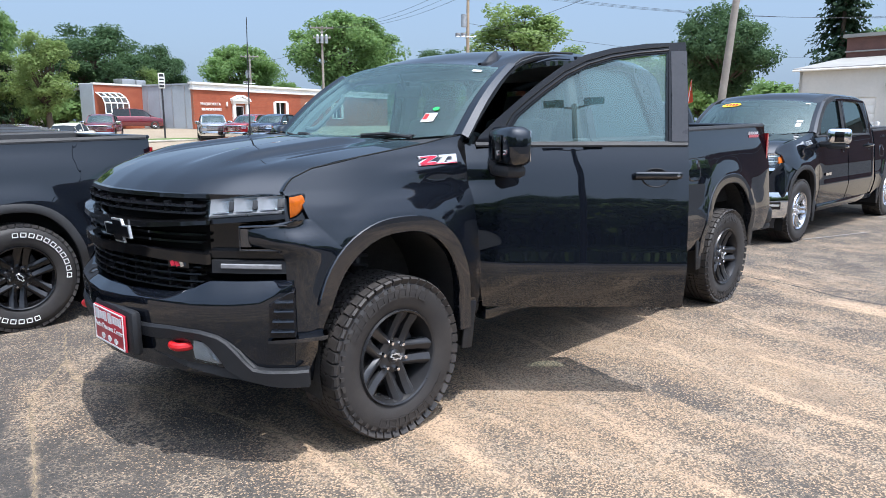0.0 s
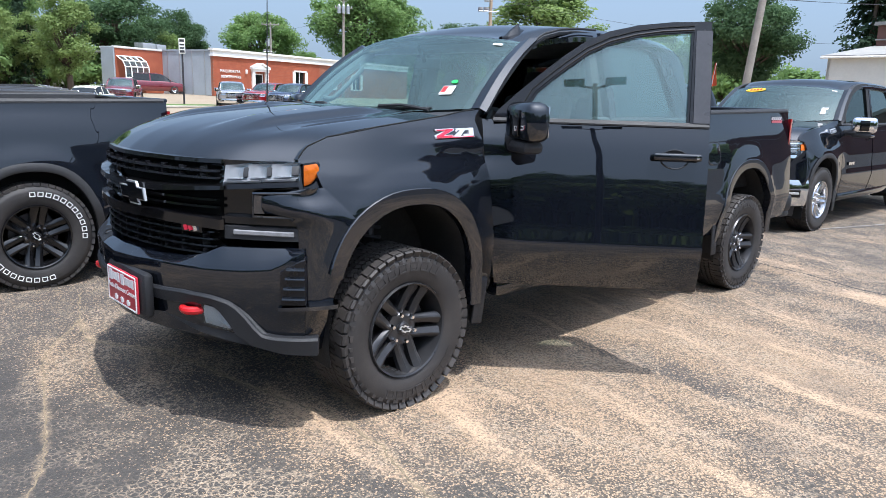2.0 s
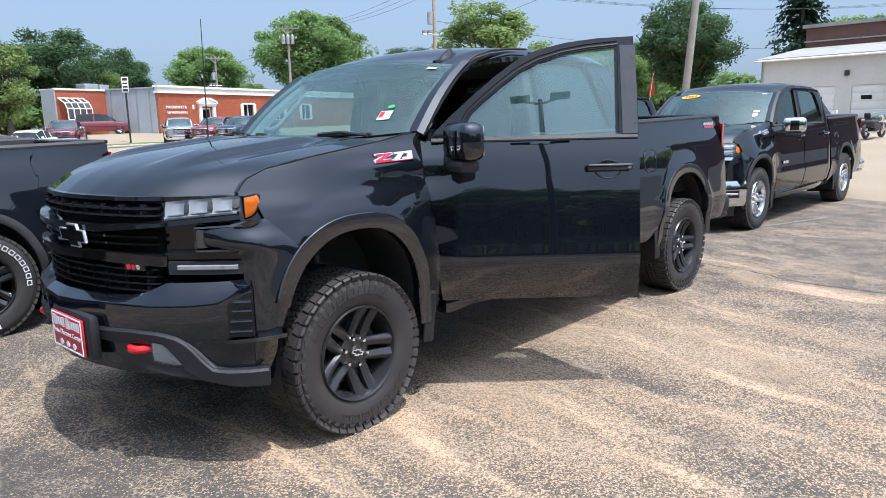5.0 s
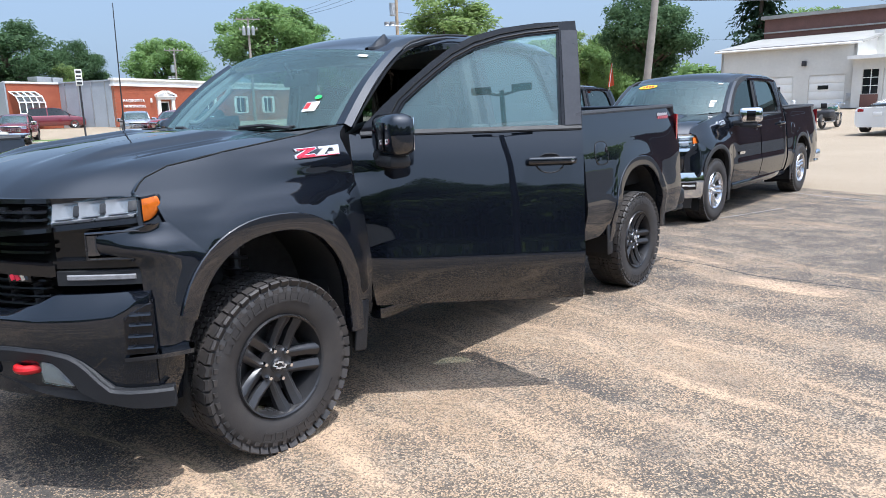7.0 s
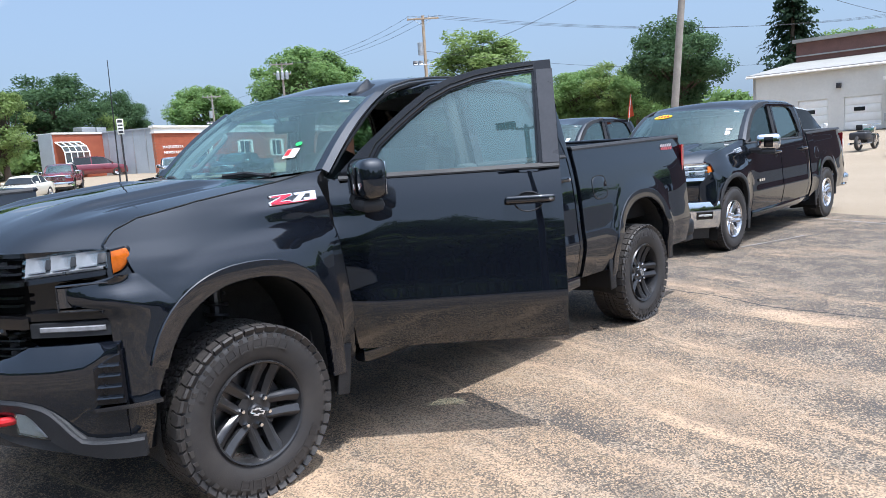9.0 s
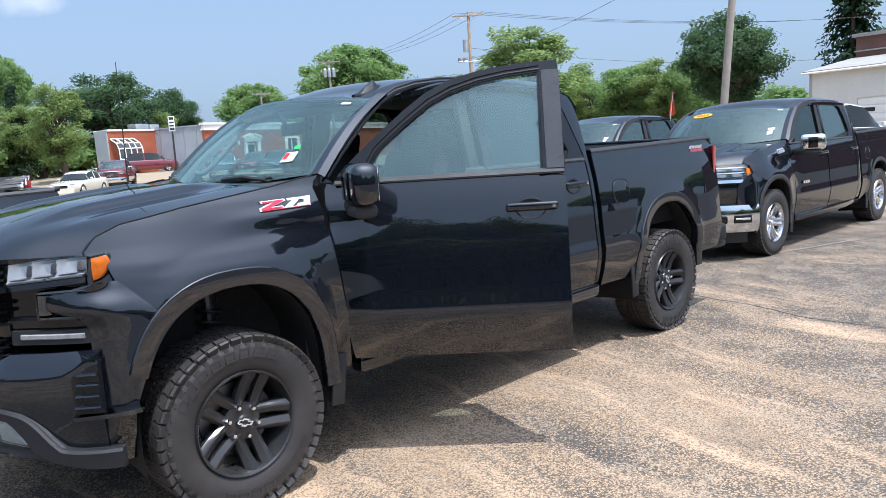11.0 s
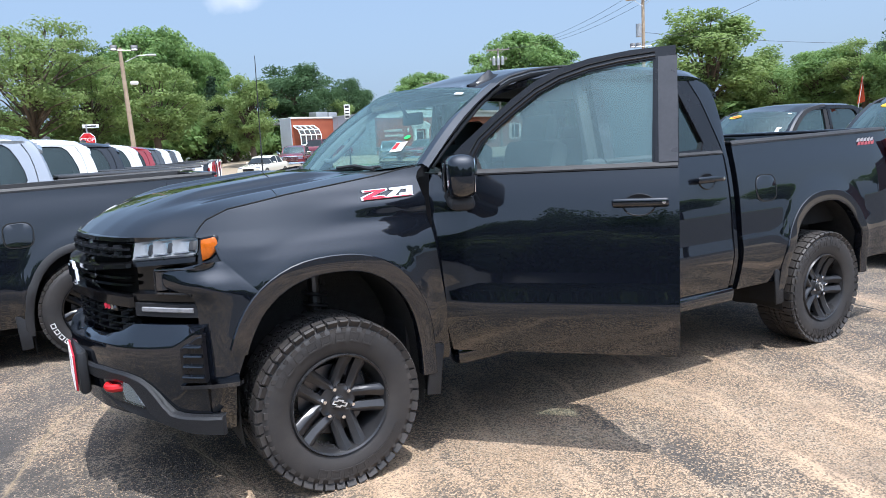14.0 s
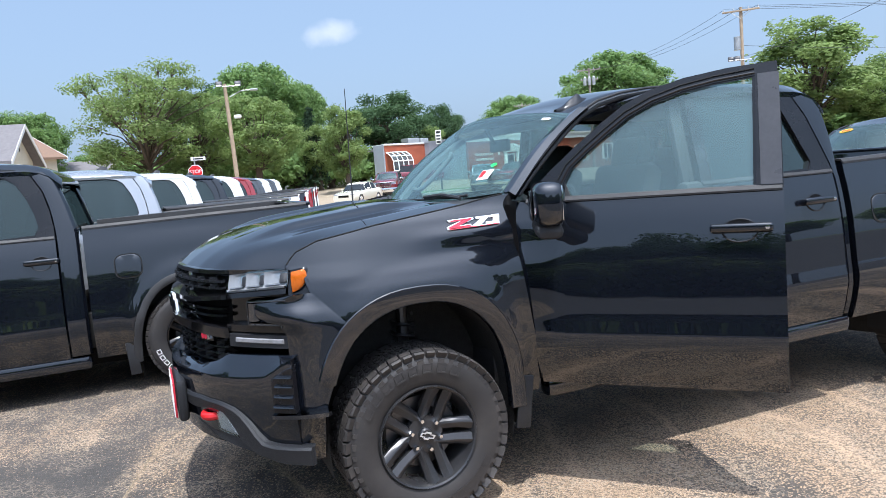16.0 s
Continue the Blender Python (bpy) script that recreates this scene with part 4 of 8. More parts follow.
    for i in range(nu + 1):
        u = (i / nu) ** 1.5
        row = []
        for j in range(nv + 1):
            v = -1 + 2 * j / nv
            w = 0.842 + 0.012 * u
            y = v * w
            xf = lerp_table(PLAN, abs(y) * 1.0) + (0.055 if abs(y) < 0.60 else 0.055 + 0.05 * smooth(0.60, 0.85, abs(y)))
            xr = 0.24 + 0.07 * v * v
            x = xf + (xr - xf) * u
            zf = 1.236 + 0.008 * (1 - v * v)
            zr2 = 1.437 + 0.042 * (1 - v * v)
            prof = 0.5 * u + 0.5 * (1 - (1 - u) ** 8)
            z = zf + (zr2 - zf) * prof
            z += (0.030 * smooth(0.54, 0.47, abs(y)) - 0.020 * smooth(0.33, 0.27, abs(y))) * smooth(0.10, 0.42, u) * smooth(1.02, 0.80, u) - 0.008 * smooth(0.70, 0.62, abs(y)) * smooth(0.05, 0.3, u)
            row.append((x, y, z))
        rows.append(row)
    hood = M().sheet(rows, (0.012, 0, -0.03))
    part("hood", hood, body, truck, angle=50)
    cowl = M().sheet([[(0.22 + 0.07 * v * v, 0.86 * v, 1.435 + 0.03 * (1 - v * v)), (0.36 + 0.22 * v * v, 0.86 * v, 1.425 + 0.045 * v * v)] for v in np.linspace(-1, 1, 13)], (0, 0, -0.05))
    part("cowl_panel", cowl, TRIM, truck)
    # windshield, pillars, roof
    def ws(u, v):
        y = v * (0.815 * (1 - u) + 0.735 * u)
        xb, zb2 = 0.29 + 0.27 * v * v, 1.432 + 0.045 * v * v
        xt, zt2 = 0.90 + 0.125 * v * v, 1.905 - 0.05 * v * v
        bow = 0.03 * math.sin(math.pi * u)
        return Vector((xb + (xt - xb) * u - 0.6 * bow, y, zb2 + (zt2 - zb2) * u + 0.6 * bow))
    g = M().grid([[ws(u, v) for v in np.linspace(-1, 1, 17)] for u in np.linspace(0, 1, 9)])
    part("windshield", g, wind, truck)
    band = M().sheet([[ws(u, v) + Vector((0.004, 0, -0.004)) for v in np.linspace(-0.995, 0.995, 17)] for u in (0.975, 1.0)], (0.004, 0, -0.004))
    part("windshield_seal", band, TRIM, truck)
    for s in (-1, 1):
        rows = []
        for u in np.linspace(-0.02, 1.0, 9):
            p = ws(max(u, 0), s)
            x2 = 0.585 + 0.50 * u
            z2 = 1.470 + 0.405 * u + 0.035 * math.sin(math.pi * min(max(u, 0), 1))
            q = Vector((x2, s * (house_y(z2) + 0.004), z2))
            mid = (p + q) / 2 + Vector((-0.006, s * 0.012, 0.012))
            rows.append([p, mid, q, q + Vector((0.02, -s * 0.06, -0.02))])
        part("a_pillar", M().sheet(rows, (0.02, -s * 0.02, -0.01)), body, truck)
        inr = M().sheet([[ws(u, s * 0.97) + Vector((0.03, 0, -0.03)), ws(u, s * 0.88) + Vector((0.06, 0, -0.04))] for u in np.linspace(0.02, 0.98, 7)], (0.02, -s * 0.01, -0.02))
        part("pillar_trim", inr, TRIM_GREY if s < 0 else PALE, truck)
        bp = M().rbox((1.72, s * (house_y(1.7) - 0.075), 1.70), (0.14, 0.05, 0.56), 0.02, Matrix.Rotation(radians(13 * s), 3, "X"))
        bp.rbox((1.72, s * 0.87, 0.98), (0.20, 0.10, 0.92), 0.03)
        part("b_pillar", bp, GREYTRIM if interior else TRIM, truck)
        # rear corner of the cab
        rows = []
        x_out = DBL_OUT if not crew else CREW_OUT
        for z in list(np.linspace(0.56, 1.74, 14)) + [1.78, 1.81, 1.84, 1.87, 1.90]:
            if z < 1.43:
                xa, y = (2.74 if not crew else 2.79), side_y(2.7, z)
            else:
                xa = lerp_table([(1.425, x_out[10][0] + 0.012), (1.50, x_out[9][0] + 0.012), (1.62, x_out[8][0] + 0.012), (1.76, x_out[7][0] + 0.012), (1.875, x_out[6][0] + 0.012)], z)
                y = house_y(z)
            xb = max(xa + 0.02, lerp_table([(0.5, back), (1.45, back), (1.66, back - (0.055 if crew else 0.006)), (1.76, back - (0.09 if crew else 0.022)), (1.82, back - (0.115 if crew else 0.045)), (1.87, back - (0.15 if crew else 0.085)), (1.90, back - (0.185 if crew else 0.125))], z))
            rows.append([(xa, s * y, z), ((xa + xb) / 2, s * (y + 0.003), z), (xb - 0.02, s * (y - 0.004), z), (xb, s * (y - 0.03), z), (xb, s * (y - 0.12), z)])
        part("cab_rear_corner", M().sheet(rows, (-0.01, -s * 0.02, 0)), body, truck)
    rows = []
    nx = 10 if low else 22
    for i in range(nx + 1):
        u = i / nx
        row = []
        for v in np.linspace(-1, 1, 11 if low else 21):
            xfront = 0.90 + 0.125 * v * v
            x = xfront + (back - rake + 0.05 - xfront) * u
            rz = rail_z(max(x, 1.03), back - rake + 0.05)
            if u < 0.12:
                rz = min(rz, ws(1, v).z + (x - xfront) * 0.42)
            crown = 0.052 * (1 - v ** 2) * smooth(0, 0.25, u) * smooth(1.02, 0.7, u)
            drop = 0.045 * smooth(0.90, 1.0, abs(v))
            z = max(rz, ws(1, v).z if u < 0.05 else 0) + crown - drop
            row.append((x, v * (0.735 + 0.075 * smooth(0, 0.3, u)), z))
        rows.append(row)
    part("roof", M().sheet(rows, (0, 0, -0.03)), body, truck, angle=50)
    part("headliner", M().sheet([[(x, y, rail_z(x, back) - 0.055) for y in (-0.70, 0, 0.70)] for x in np.linspace(1.05, back - 0.12, 6)], (0, 0, -0.01)), LINER, truck)
    # back of the cab
    zb0, zt0 = 1.45, 1.84
    wall = M().ring([(-0.86, 0.60), (0.86, 0.60), (0.86, 1.43), (0.74, 1.87), (-0.74, 1.87), (-0.86, 1.43)],
                    [(-0.72, 1.42), (0.72, 1.42), (0.72, 1.46), (0.64, 1.80), (-0.64, 1.80), (-0.72, 1.46)], lambda a, b: (back - 0.03 - rake * smooth(1.48, 1.9, b), a, b), (0.03, 0, 0))
    part("cab_back", wall, body, truck)
    rg = M().grid([[(back - 0.015 - rake * smooth(1.48, 1.9, z), y * w, z) for y in (-1, 0, 1)] for z, w in ((1.42, 0.72), (1.46, 0.72), (1.80, 0.64))])
    part("rear_window", rg, rearg, truck)
    part("cab_floor", M().rbox(((0.45 + back) / 2, 0, 0.60), (back - 0.55, 1.82, 0.08), 0.02), TRIM, truck)
    part("firewall", M().rbox((0.46, 0, 0.95), (0.06, 1.66, 0.86), 0.02), TRIM, truck)
    part("cab_mount", M().rbox((back + 0.015, 0, 0.72), (0.10, 1.80, 0.26), 0.02), DEEP, truck)
    # bed
    part("bed_floor", M().rbox(((bed0 + tail) / 2, 0, 0.86), (tail - bed0 - 0.02, 1.62, 0.05), 0.01), DEEP, truck)
    part("bed_front_wall", M().rbox((bed0 + 0.03, 0, 1.17), (0.05, 1.64, 0.60), 0.012), body, truck)
    if bedcover:
        part("bed_cover", M().rbox(((bed0 + tail) / 2, 0, 1.505), (tail - bed0 - 0.03, 1.66, 0.03), 0.012), TRIM, truck, "black tonneau cover")
    tg = M().rbox((tail - 0.01, 0, 1.17), (0.06, 1.60, 0.66), 0.02)
    tg.rbox((tail - 0.005, 0, 1.505), (0.085, 1.60, 0.03), 0.014)
    tgo = part("tailgate", tg, body, truck)
    part("tailgate_handle", M().rbox((tail + 0.026, 0, 1.33), (0.02, 0.24, 0.07), 0.015), TRIM, tgo)
    rb = M().rbox((tail + 0.10, 0, 0.63), (0.20, 1.60, 0.20), 0.05, None, 3)
    for s in (-1, 1):
        rb.rbox((tail + 0.05, s * 0.86, 0.66), (0.24, 0.20, 0.17), 0.05, Matrix.Rotation(radians(14 * s), 3, "Z"), 3)
        rb.rbox((tail + 0.10, s * 0.86, 0.55), (0.20, 0.16, 0.06), 0.025)
    part("rear_bumper", rb, CHROME if chrome else TRIM_GREY, truck)
    ch = M()
    for s in (-1, 1):
        ch.rbox((1.95, s * 0.46, 0.46), (5.0, 0.09, 0.14), 0.02)
        ch.tube([(0.0, s * 0.35, 0.42), (0.0, s * 0.75, 0.40)], 0.045)
    ch.tube([(3.745, -0.75, 0.41), (3.745, 0.75, 0.41)], 0.055, 12)
    ch.rbox((3.745, 0, 0.40), (0.30, 0.28, 0.26), 0.1, None, 3)
    ch.rbox((2.2, 0.3, 0.42), (0.5, 0.35, 0.16), 0.05)
    ch.tube([(1.0, 0.25, 0.40), (3.2, 0.30, 0.42), (4.3, 0.55, 0.50), (4.75, 0.60, 0.47)], 0.035, 10)
    part("chassis", ch, DEEP, truck)
    # doors
    doors = {}
    for s in (-1, 1):
        opened = -door_open if s < 0 else 0.0
        d, shut = door_shell(truck, "front_door", s, 0.60, 1.715, FRONT_OUT, FRONT_IN, body, doorg, 1.535, opened, body if low and not chrome else (SATIN if not chrome else TRIM), label="open door" if opened else "")
        mirror_on(d, shut, s, CHROME if chrome else body)
        doors[s] = (d, shut)
        div = M().sheet([[(0.752, s * (house_y(1.43) - 0.012), 1.43), (0.80, s * (house_y(1.43) - 0.012), 1.43)], [(0.752, s * (house_y(1.51) - 0.012), 1.515), (0.765, s * (house_y(1.51) - 0.012), 1.515)]], (0, -s * 0.02, 0))
        part("sail_panel", shut(div), TRIM, d)
        if crew:
            door_shell(truck, "rear_door", s, 1.73, 2.78, CREW_OUT, CREW_IN, body, rearg, 2.66, 0.0, body if low and not chrome else SATIN)
        else:
            door_shell(truck, "rear_door", s, 1.73, 2.73, DBL_OUT, DBL_IN, body, rearg if s < 0 else MIDGLASS, 2.535, 0.0)
    # inside
    if interior:
        dash = M()
        prof = [(0.50, 1.36), (0.62, 1.43), (0.80, 1.42), (0.92, 1.36), (0.94, 1.22), (0.86, 1.12), (0.84, 0.95), (0.55, 0.90)]
        dash.prism(prof, "y", -0.78, 0.78)
        part("dashboard", dash, TRIM, truck, angle=25)
        col = M()
        c = Vector((1.10, -0.40, 1.30))
        ax = Vector((-0.88, 0, 0.47)).normalized()
        a2 = Vector((0, 1, 0))
        b2 = ax.cross(a2)
        col.tube([c + (a2 * math.cos(t) + b2 * math.sin(t)) * 0.185 for t in np.linspace(0, 2 * math.pi, 33)], 0.016, 8, False)
        col.tube([c - ax * 0.0, c - ax * -0.25], 0.035)
        col.tube([c + a2 * 0.18, c - a2 * 0.18], 0.02)
        col.tube([c, c - b2 * 0.18], 0.02)
        part("steering_wheel", col, TRIM, truck)
        seat(truck, 1.29, -0.40)
        seat(truck, 1.29, 0.40)
        seat(truck, back - 0.55, -0.38, 0.66, 1.56)
        seat(truck, back - 0.55, 0.38, 0.66, 1.56)
        if not low:
            mr = M().rbox((0.99, 0.0, 1.735), (0.03, 0.24, 0.075), 0.025)
            mr.tube([(0.955, 0, 1.745), (0.90, 0, 1.84)], 0.012)
            part("inside_mirror", mr, TRIM, truck)
            gh = M().tube(spline([(0.66, 0.70, 1.50), (0.70, 0.645, 1.50), (0.82, 0.63, 1.60), (0.93, 0.63, 1.70), (0.95, 0.69, 1.73)], 5), 0.017)
            part("grab_handle", gh, PALE, truck, "pale grey pillar grab handle")
    # wheels
    kw = dict(R=0.405, rim=0.243, spokes=5, twin=0.23, rim_mat=RIM, lettered=RUBBER, rugged=True, low=low)
    kw.update(wheels or {})
    if kw["low"]:
        kw["lettered"] = None
    key = str(sorted((k, str(v)) for k, v in kw.items()))
    for x in (0.0, 3.745):
        put_wheel(truck, key, x, -0.858, kw["R"] - 0.004, 0.0, 0.38 + x, 0.136, kw)
        put_wheel(truck, key, x, 0.858, kw["R"] - 0.004, math.pi, 0.2 + x, 0.136, kw)
    if front == "detail":
        nose_detail(truck, body)
    else:
        nose_plain(truck, body, chrome, low)
    return truck, doors


def settle(truck, stretch, drop):
    """Lowers a truck's body on its wheels to the height of an unlifted one."""
    m4 = Matrix.Translation((0, 0, drop)) @ Matrix.Diagonal((1, 1, stretch, 1))
    for ob in list(truck.children):
        if ob.name.split(".")[0] != "wheel":
            ob.matrix_basis = m4 @ ob.matrix_basis


def nose_plain(truck, body, chrome, low):
    """Bumper, grille and lamps of the other pickups."""
    shine = CHROME if chrome else body
    part("front_bumper", nose(M(), -0.985, 0.985, 24, [(0.47, 0.0), (0.52, 0.03), (0.70, 0.04), (0.78, 0.02), (0.80, -0.05)]), shine, truck)
    part("air_dam", nose(M(), -0.93, 0.93, 16, [(0.34, -0.06), (0.48, -0.02)]), TRIM, truck)
    part("fascia", nose(M(), -0.97, 0.97, 24, [(0.79, -0.03), (0.90, -0.01), (1.05, -0.015), (1.12, -0.03)]), body, truck)
    flip = [(q, p) for p, q in PLAN]
    for s in (-1, 1):
        rows = []
        for z in np.linspace(0.56, 1.128, 12):
            xe = -0.50 * (1 - ((z - 0.45) / 0.64) ** 2.4) ** (1 / 2.4) if z < 1.035 else -0.285 - 0.18 * (z - 1.035) / 0.093
            xa = -0.66 + 0.10 * smooth(0.98, 1.128, z)
            row = []
            for u in np.linspace(0, 1, 8):
                x = xa + (min(xe, -0.28) - xa) * u
                yp = lerp_table(flip, x) if x < -0.40 else side_y(x, z)
                k = smooth(0.1, 0.9, u)
                row.append((x, s * (yp * (1 - k) + (side_y(x, z) + 0.004) * k), z))
            rows.append(row)
        part("corner_fascia", M().sheet(rows, (0.01, -s * 0.02, 0)), body, truck, angle=45)
        inset = M().rbox((-0.80, s * 0.70, 0.63), (0.06, 0.26, 0.10), 0.03, Matrix.Rotation(radians(36 * s), 3, "Z"))
        part("fog_lamp", inset, GLOSS, truck)
        if chrome:
            part("fog_pocket", nose(M(), s * 0.80, s * 0.935, 8, [(0.575, 0.030), (0.585, 0.046), (0.665, 0.046), (0.675, 0.034)], 0.02), GLOSS, truck)
            part("fog_slat", nose(M(), s * 0.815, s * 0.925, 8, [(0.612, 0.046), (0.616, 0.052), (0.634, 0.052), (0.638, 0.046)], 0.006), BRIGHT, truck)
    gr = nose(M(), -0.56, 0.56, 16, [(0.84, -0.01), (1.21, -0.04)])
    g = part("grille", gr, GLOSS, truck)
    for z in np.linspace(0.88, 1.19, 6):
        part("slat", nose(M(), -0.55, 0.55, 12, [(z, 0.012), (z + 0.02, 0.012)], 0.03), shine, g)
    part("grille_frame", nose(M(), -0.58, 0.58, 16, [(1.195, 0.015), (1.235, 0.0)], 0.03), shine, g)
    for s in (-1, 1):
        a, b = s * 0.59, s * 0.985
        inn = lambda base: (lambda y: base - 0.055 * smooth(0.86, 0.985, abs(y)))
        h = part("headlamp", nose(M(), a, b, 14, [(1.06, inn(-0.02)), (1.075, inn(-0.035)), (1.215, inn(-0.055)), (1.235, inn(-0.05))], 0.04), shine if chrome else GLOSS, truck)
        if chrome:
            for z0, z1 in ((1.072, 1.088), (1.140, 1.152), (1.198, 1.212)):
                part("lamp_strip", nose(M(), s * 0.62, s * 0.955, 12, [(z0, inn(-0.022 - 0.2 * (z0 - 1.07))), (z1, inn(-0.024 - 0.2 * (z1 - 1.07)))], 0.01), BRIGHT, h)
            for y0, y1 in ((0.66, 0.74), (0.80, 0.88)):
                part("projector", nose(M(), s * y0, s * y1, 6, [(1.098, inn(-0.030)), (1.112, inn(-0.018)), (1.128, inn(-0.022)), (1.134, inn(-0.034))], 0.01), LAMPWHITE, h)
                part("projector", nose(M(), s * y0, s * y1, 6, [(1.158, inn(-0.040)), (1.170, inn(-0.030)), (1.184, inn(-0.036)), (1.190, inn(-0.046))], 0.01), LAMPWHITE, h)
        else:
            part("reflector", nose(M(), s * 0.62, s * 0.97, 12, [(1.095, inn(-0.026)), (1.200, inn(-0.046))], 0.01), LAMPWHITE, h)
            part("lamp_divider", nose(M(), s * 0.62, s * 0.97, 12, [(1.140, inn(-0.022)), (1.158, inn(-0.026))], 0.01), GLOSS, h)
        part("turn_lamp", nose(M(), s * 0.925, s * 0.975, 5, [(1.090, inn(-0.014)), (1.105, inn(-0.010)), (1.180, inn(-0.022)), (1.195, inn(-0.034))], 0.01), AMBER, h)
        part("lens", nose(M(), a, b, 14, [(1.08, inn(-0.012)), (1.22, inn(-0.036))], 0.002), LENS, h)
        part("lamp_trim", nose(M(), a, b, 14, [(1.035, inn(-0.004)), (1.070, inn(-0.010))], 0.02), shine, h)


def nose_detail(truck, body):
    """The dark front end of the main pickup: grille, lamps, bumper, hooks, plate."""
    def tab(*pairs):
        return lambda y: lerp_table(pairs, abs(y))
    top = tab((0, 0.795), (0.28, 0.793), (0.465, 0.799), (0.58, 0.824), (0.65, 0.864), (0.80, 0.867), (0.93, 0.874))
    crease = tab((0, 0.757), (0.20, 0.765), (0.35, 0.774), (0.60, 0.775), (0.745, 0.778), (0.85, 0.792), (0.93, 0.866))
    bump = nose(M(), -0.935, 0.935, 60, [(0.450, 0.012), (0.50, 0.022), (0.58, 0.032), (0.68, 0.042), (lambda y: crease(y) - 0.012, 0.047), (crease, 0.044), (lambda y: 0.5 * crease(y) + 0.5 * top(y), 0.024), (top, -0.002), (lambda y: top(y) + 0.004, -0.09)])
    part("front_bumper", bump, body, truck, angle=24)
    g_top = tab((0, 0.655), (0.29, 0.656), (0.515, 0.664), (0.62, 0.656), (0.683, 0.640), (0.731, 0.604), (0.805, 0.495), (0.85, 0.484), (1.0, 0.484))
    g_low = tab((0, 0.580), (0.45, 0.588), (0.57, 0.606), (0.645, 0.596), (0.69, 0.522), (0.72, 0.468), (0.78, 0.425), (0.88, 0.396), (1.0, 0.390))
    strip = nose(M(), -0.96, 0.96, 64, [(g_low, 0.020), (lambda y: g_low(y) + 0.010, 0.048), (lambda y: g_top(y) - 0.014, 0.054), (lambda y: g_top(y) - 0.003, 0.046), (g_top, 0.028)])
    part("bumper_guard", strip, TRIM_GREY, truck, "grey textured lower bumper guard", angle=25)
    v_low = tab((0, 0.530), (0.33, 0.528), (0.44, 0.500), (0.58, 0.455), (0.70, 0.428), (0.854, 0.398), (0.96, 0.388))
    part("recess_back", nose(M(), -0.80, 0.80, 40, [(v_low, -0.06), (g_top, -0.04)], 0.02), DEEP, truck)
    lip = nose(M(), -0.80, 0.80, 44, [(v_low, 0.0), (lambda y: v_low(y) + 0.012, 0.026), (lambda y: min(v_low(y) + 0.050, g_low(y) + 0.02), 0.020), (lambda y: min(v_low(y) + 0.056, g_low(y) + 0.022), -0.05)])
    part("valance_lip", lip, TRIM, truck)
    under = nose(M(), -0.93, 0.93, 24, [(0.36, -0.16), (lambda y: v_low(y) + 0.01, -0.03)])
    part("air_dam", under, TRIM, truck)
    flip = [(q, p) for p, q in PLAN]
    for s in (-1, 1):
        end = M()
        end.sheet([[(x, s * (min(side_y(x, z), lerp_table(flip, x) + 0.016) + 0.004), z) for z in np.linspace(0.392, 0.622, 7)] for x in np.linspace(-0.605, -0.462, 6)], (0, -s * 0.03, 0))
        part("bumper_end", end, body, truck)
        cheek = M()
        rows = []
        for z in [0.60, 0.66, 0.74, 0.82, 0.90, 0.95, 0.985, 1.005, 1.02, 1.035, 1.05, 1.065, 1.08, 1.095, 1.105, 1.115, 1.125, 1.132]:
            xa = lerp_table([(0.60, -0.575), (0.95, -0.580), (0.985, -0.590), (1.005, -0.620), (1.02, -0.672), (1.05, -0.690), (1.09, -0.690), (1.105, -0.66), (1.132, -0.56)], z)
            xe = lerp_table([(0.60, -0.462), (0.70, -0.436), (0.76, -0.406), (0.85, -0.360), (0.90, -0.326), (0.952, -0.292), (0.985, -0.330), (1.03, -0.371), (1.08, -0.415), (1.132, -0.462)], z)
            row = []
            for u in np.linspace(0, 1, 12):
                x = xa + (xe - xa) * u
                yy = side_y(x, z)
                yp = lerp_table(flip, x) if x < -0.40 else yy
                k = smooth(0.15, 0.9, u)
                swell = 0.042 * lerp_table([(0.60, 0.0), (0.93, 0.0), (0.985, 0.25), (1.02, 0.85), (1.04, 1.0), (1.06, 0.90), (1.132, 0.0)], z) * (1 - u) ** 0.8 * smooth(-0.02, 0.14, u)
                row.append((x, s * (yp * (1 - k) + yy * k + swell + flare(x, z) * smooth(0.2, 1.0, u)), z))
            rows.append(row)
        cheek.sheet(rows, (0.01, -s * 0.025, 0))
        part("corner_fascia", cheek, body, truck, angle=45)
        # side vent with slats and its bright lip
        vt = tab((0.86, 0.775), (0.88, 0.794), (0.928, 0.838), (0.95, 0.845))
        vo = part("side_vent", nose(M(), s * 0.872, s * 0.938, 6, [(0.632, 0.048), (0.70, 0.052), (lambda y: vt(y) - 0.01, 0.052), (vt, 0.040)], 0.02), SATIN, truck)
        for z in (0.655, 0.700, 0.745, 0.785):
            part("slat", nose(M(), s * (0.878 + 0.10 * (z - 0.655)), s * 0.936, 5, [(z, 0.052), (z + 0.004, 0.066), (z + 0.010, 0.064), (z + 0.016, 0.052)], 0.012), body, vo)
        part("vent_lip", nose(M(), s * 0.865, s * 0.990, 12, [(lambda y: 0.598 + 0.06 * (abs(y) - 0.88), 0.020), (lambda y: 0.606 + 0.06 * (abs(y) - 0.88), 0.056), (lambda y: 0.622 + 0.08 * (abs(y) - 0.88), 0.058), (lambda y: 0.630 + 0.08 * (abs(y) - 0.88), 0.024)], 0.02), DARKCHROME, truck)
    # grille: backing, frame, bars and slats
    part("grille_backing", nose(M(), -0.64, 0.64, 30, [(0.79, -0.095), (1.235, -0.105)], 0.02), DEEP, truck)
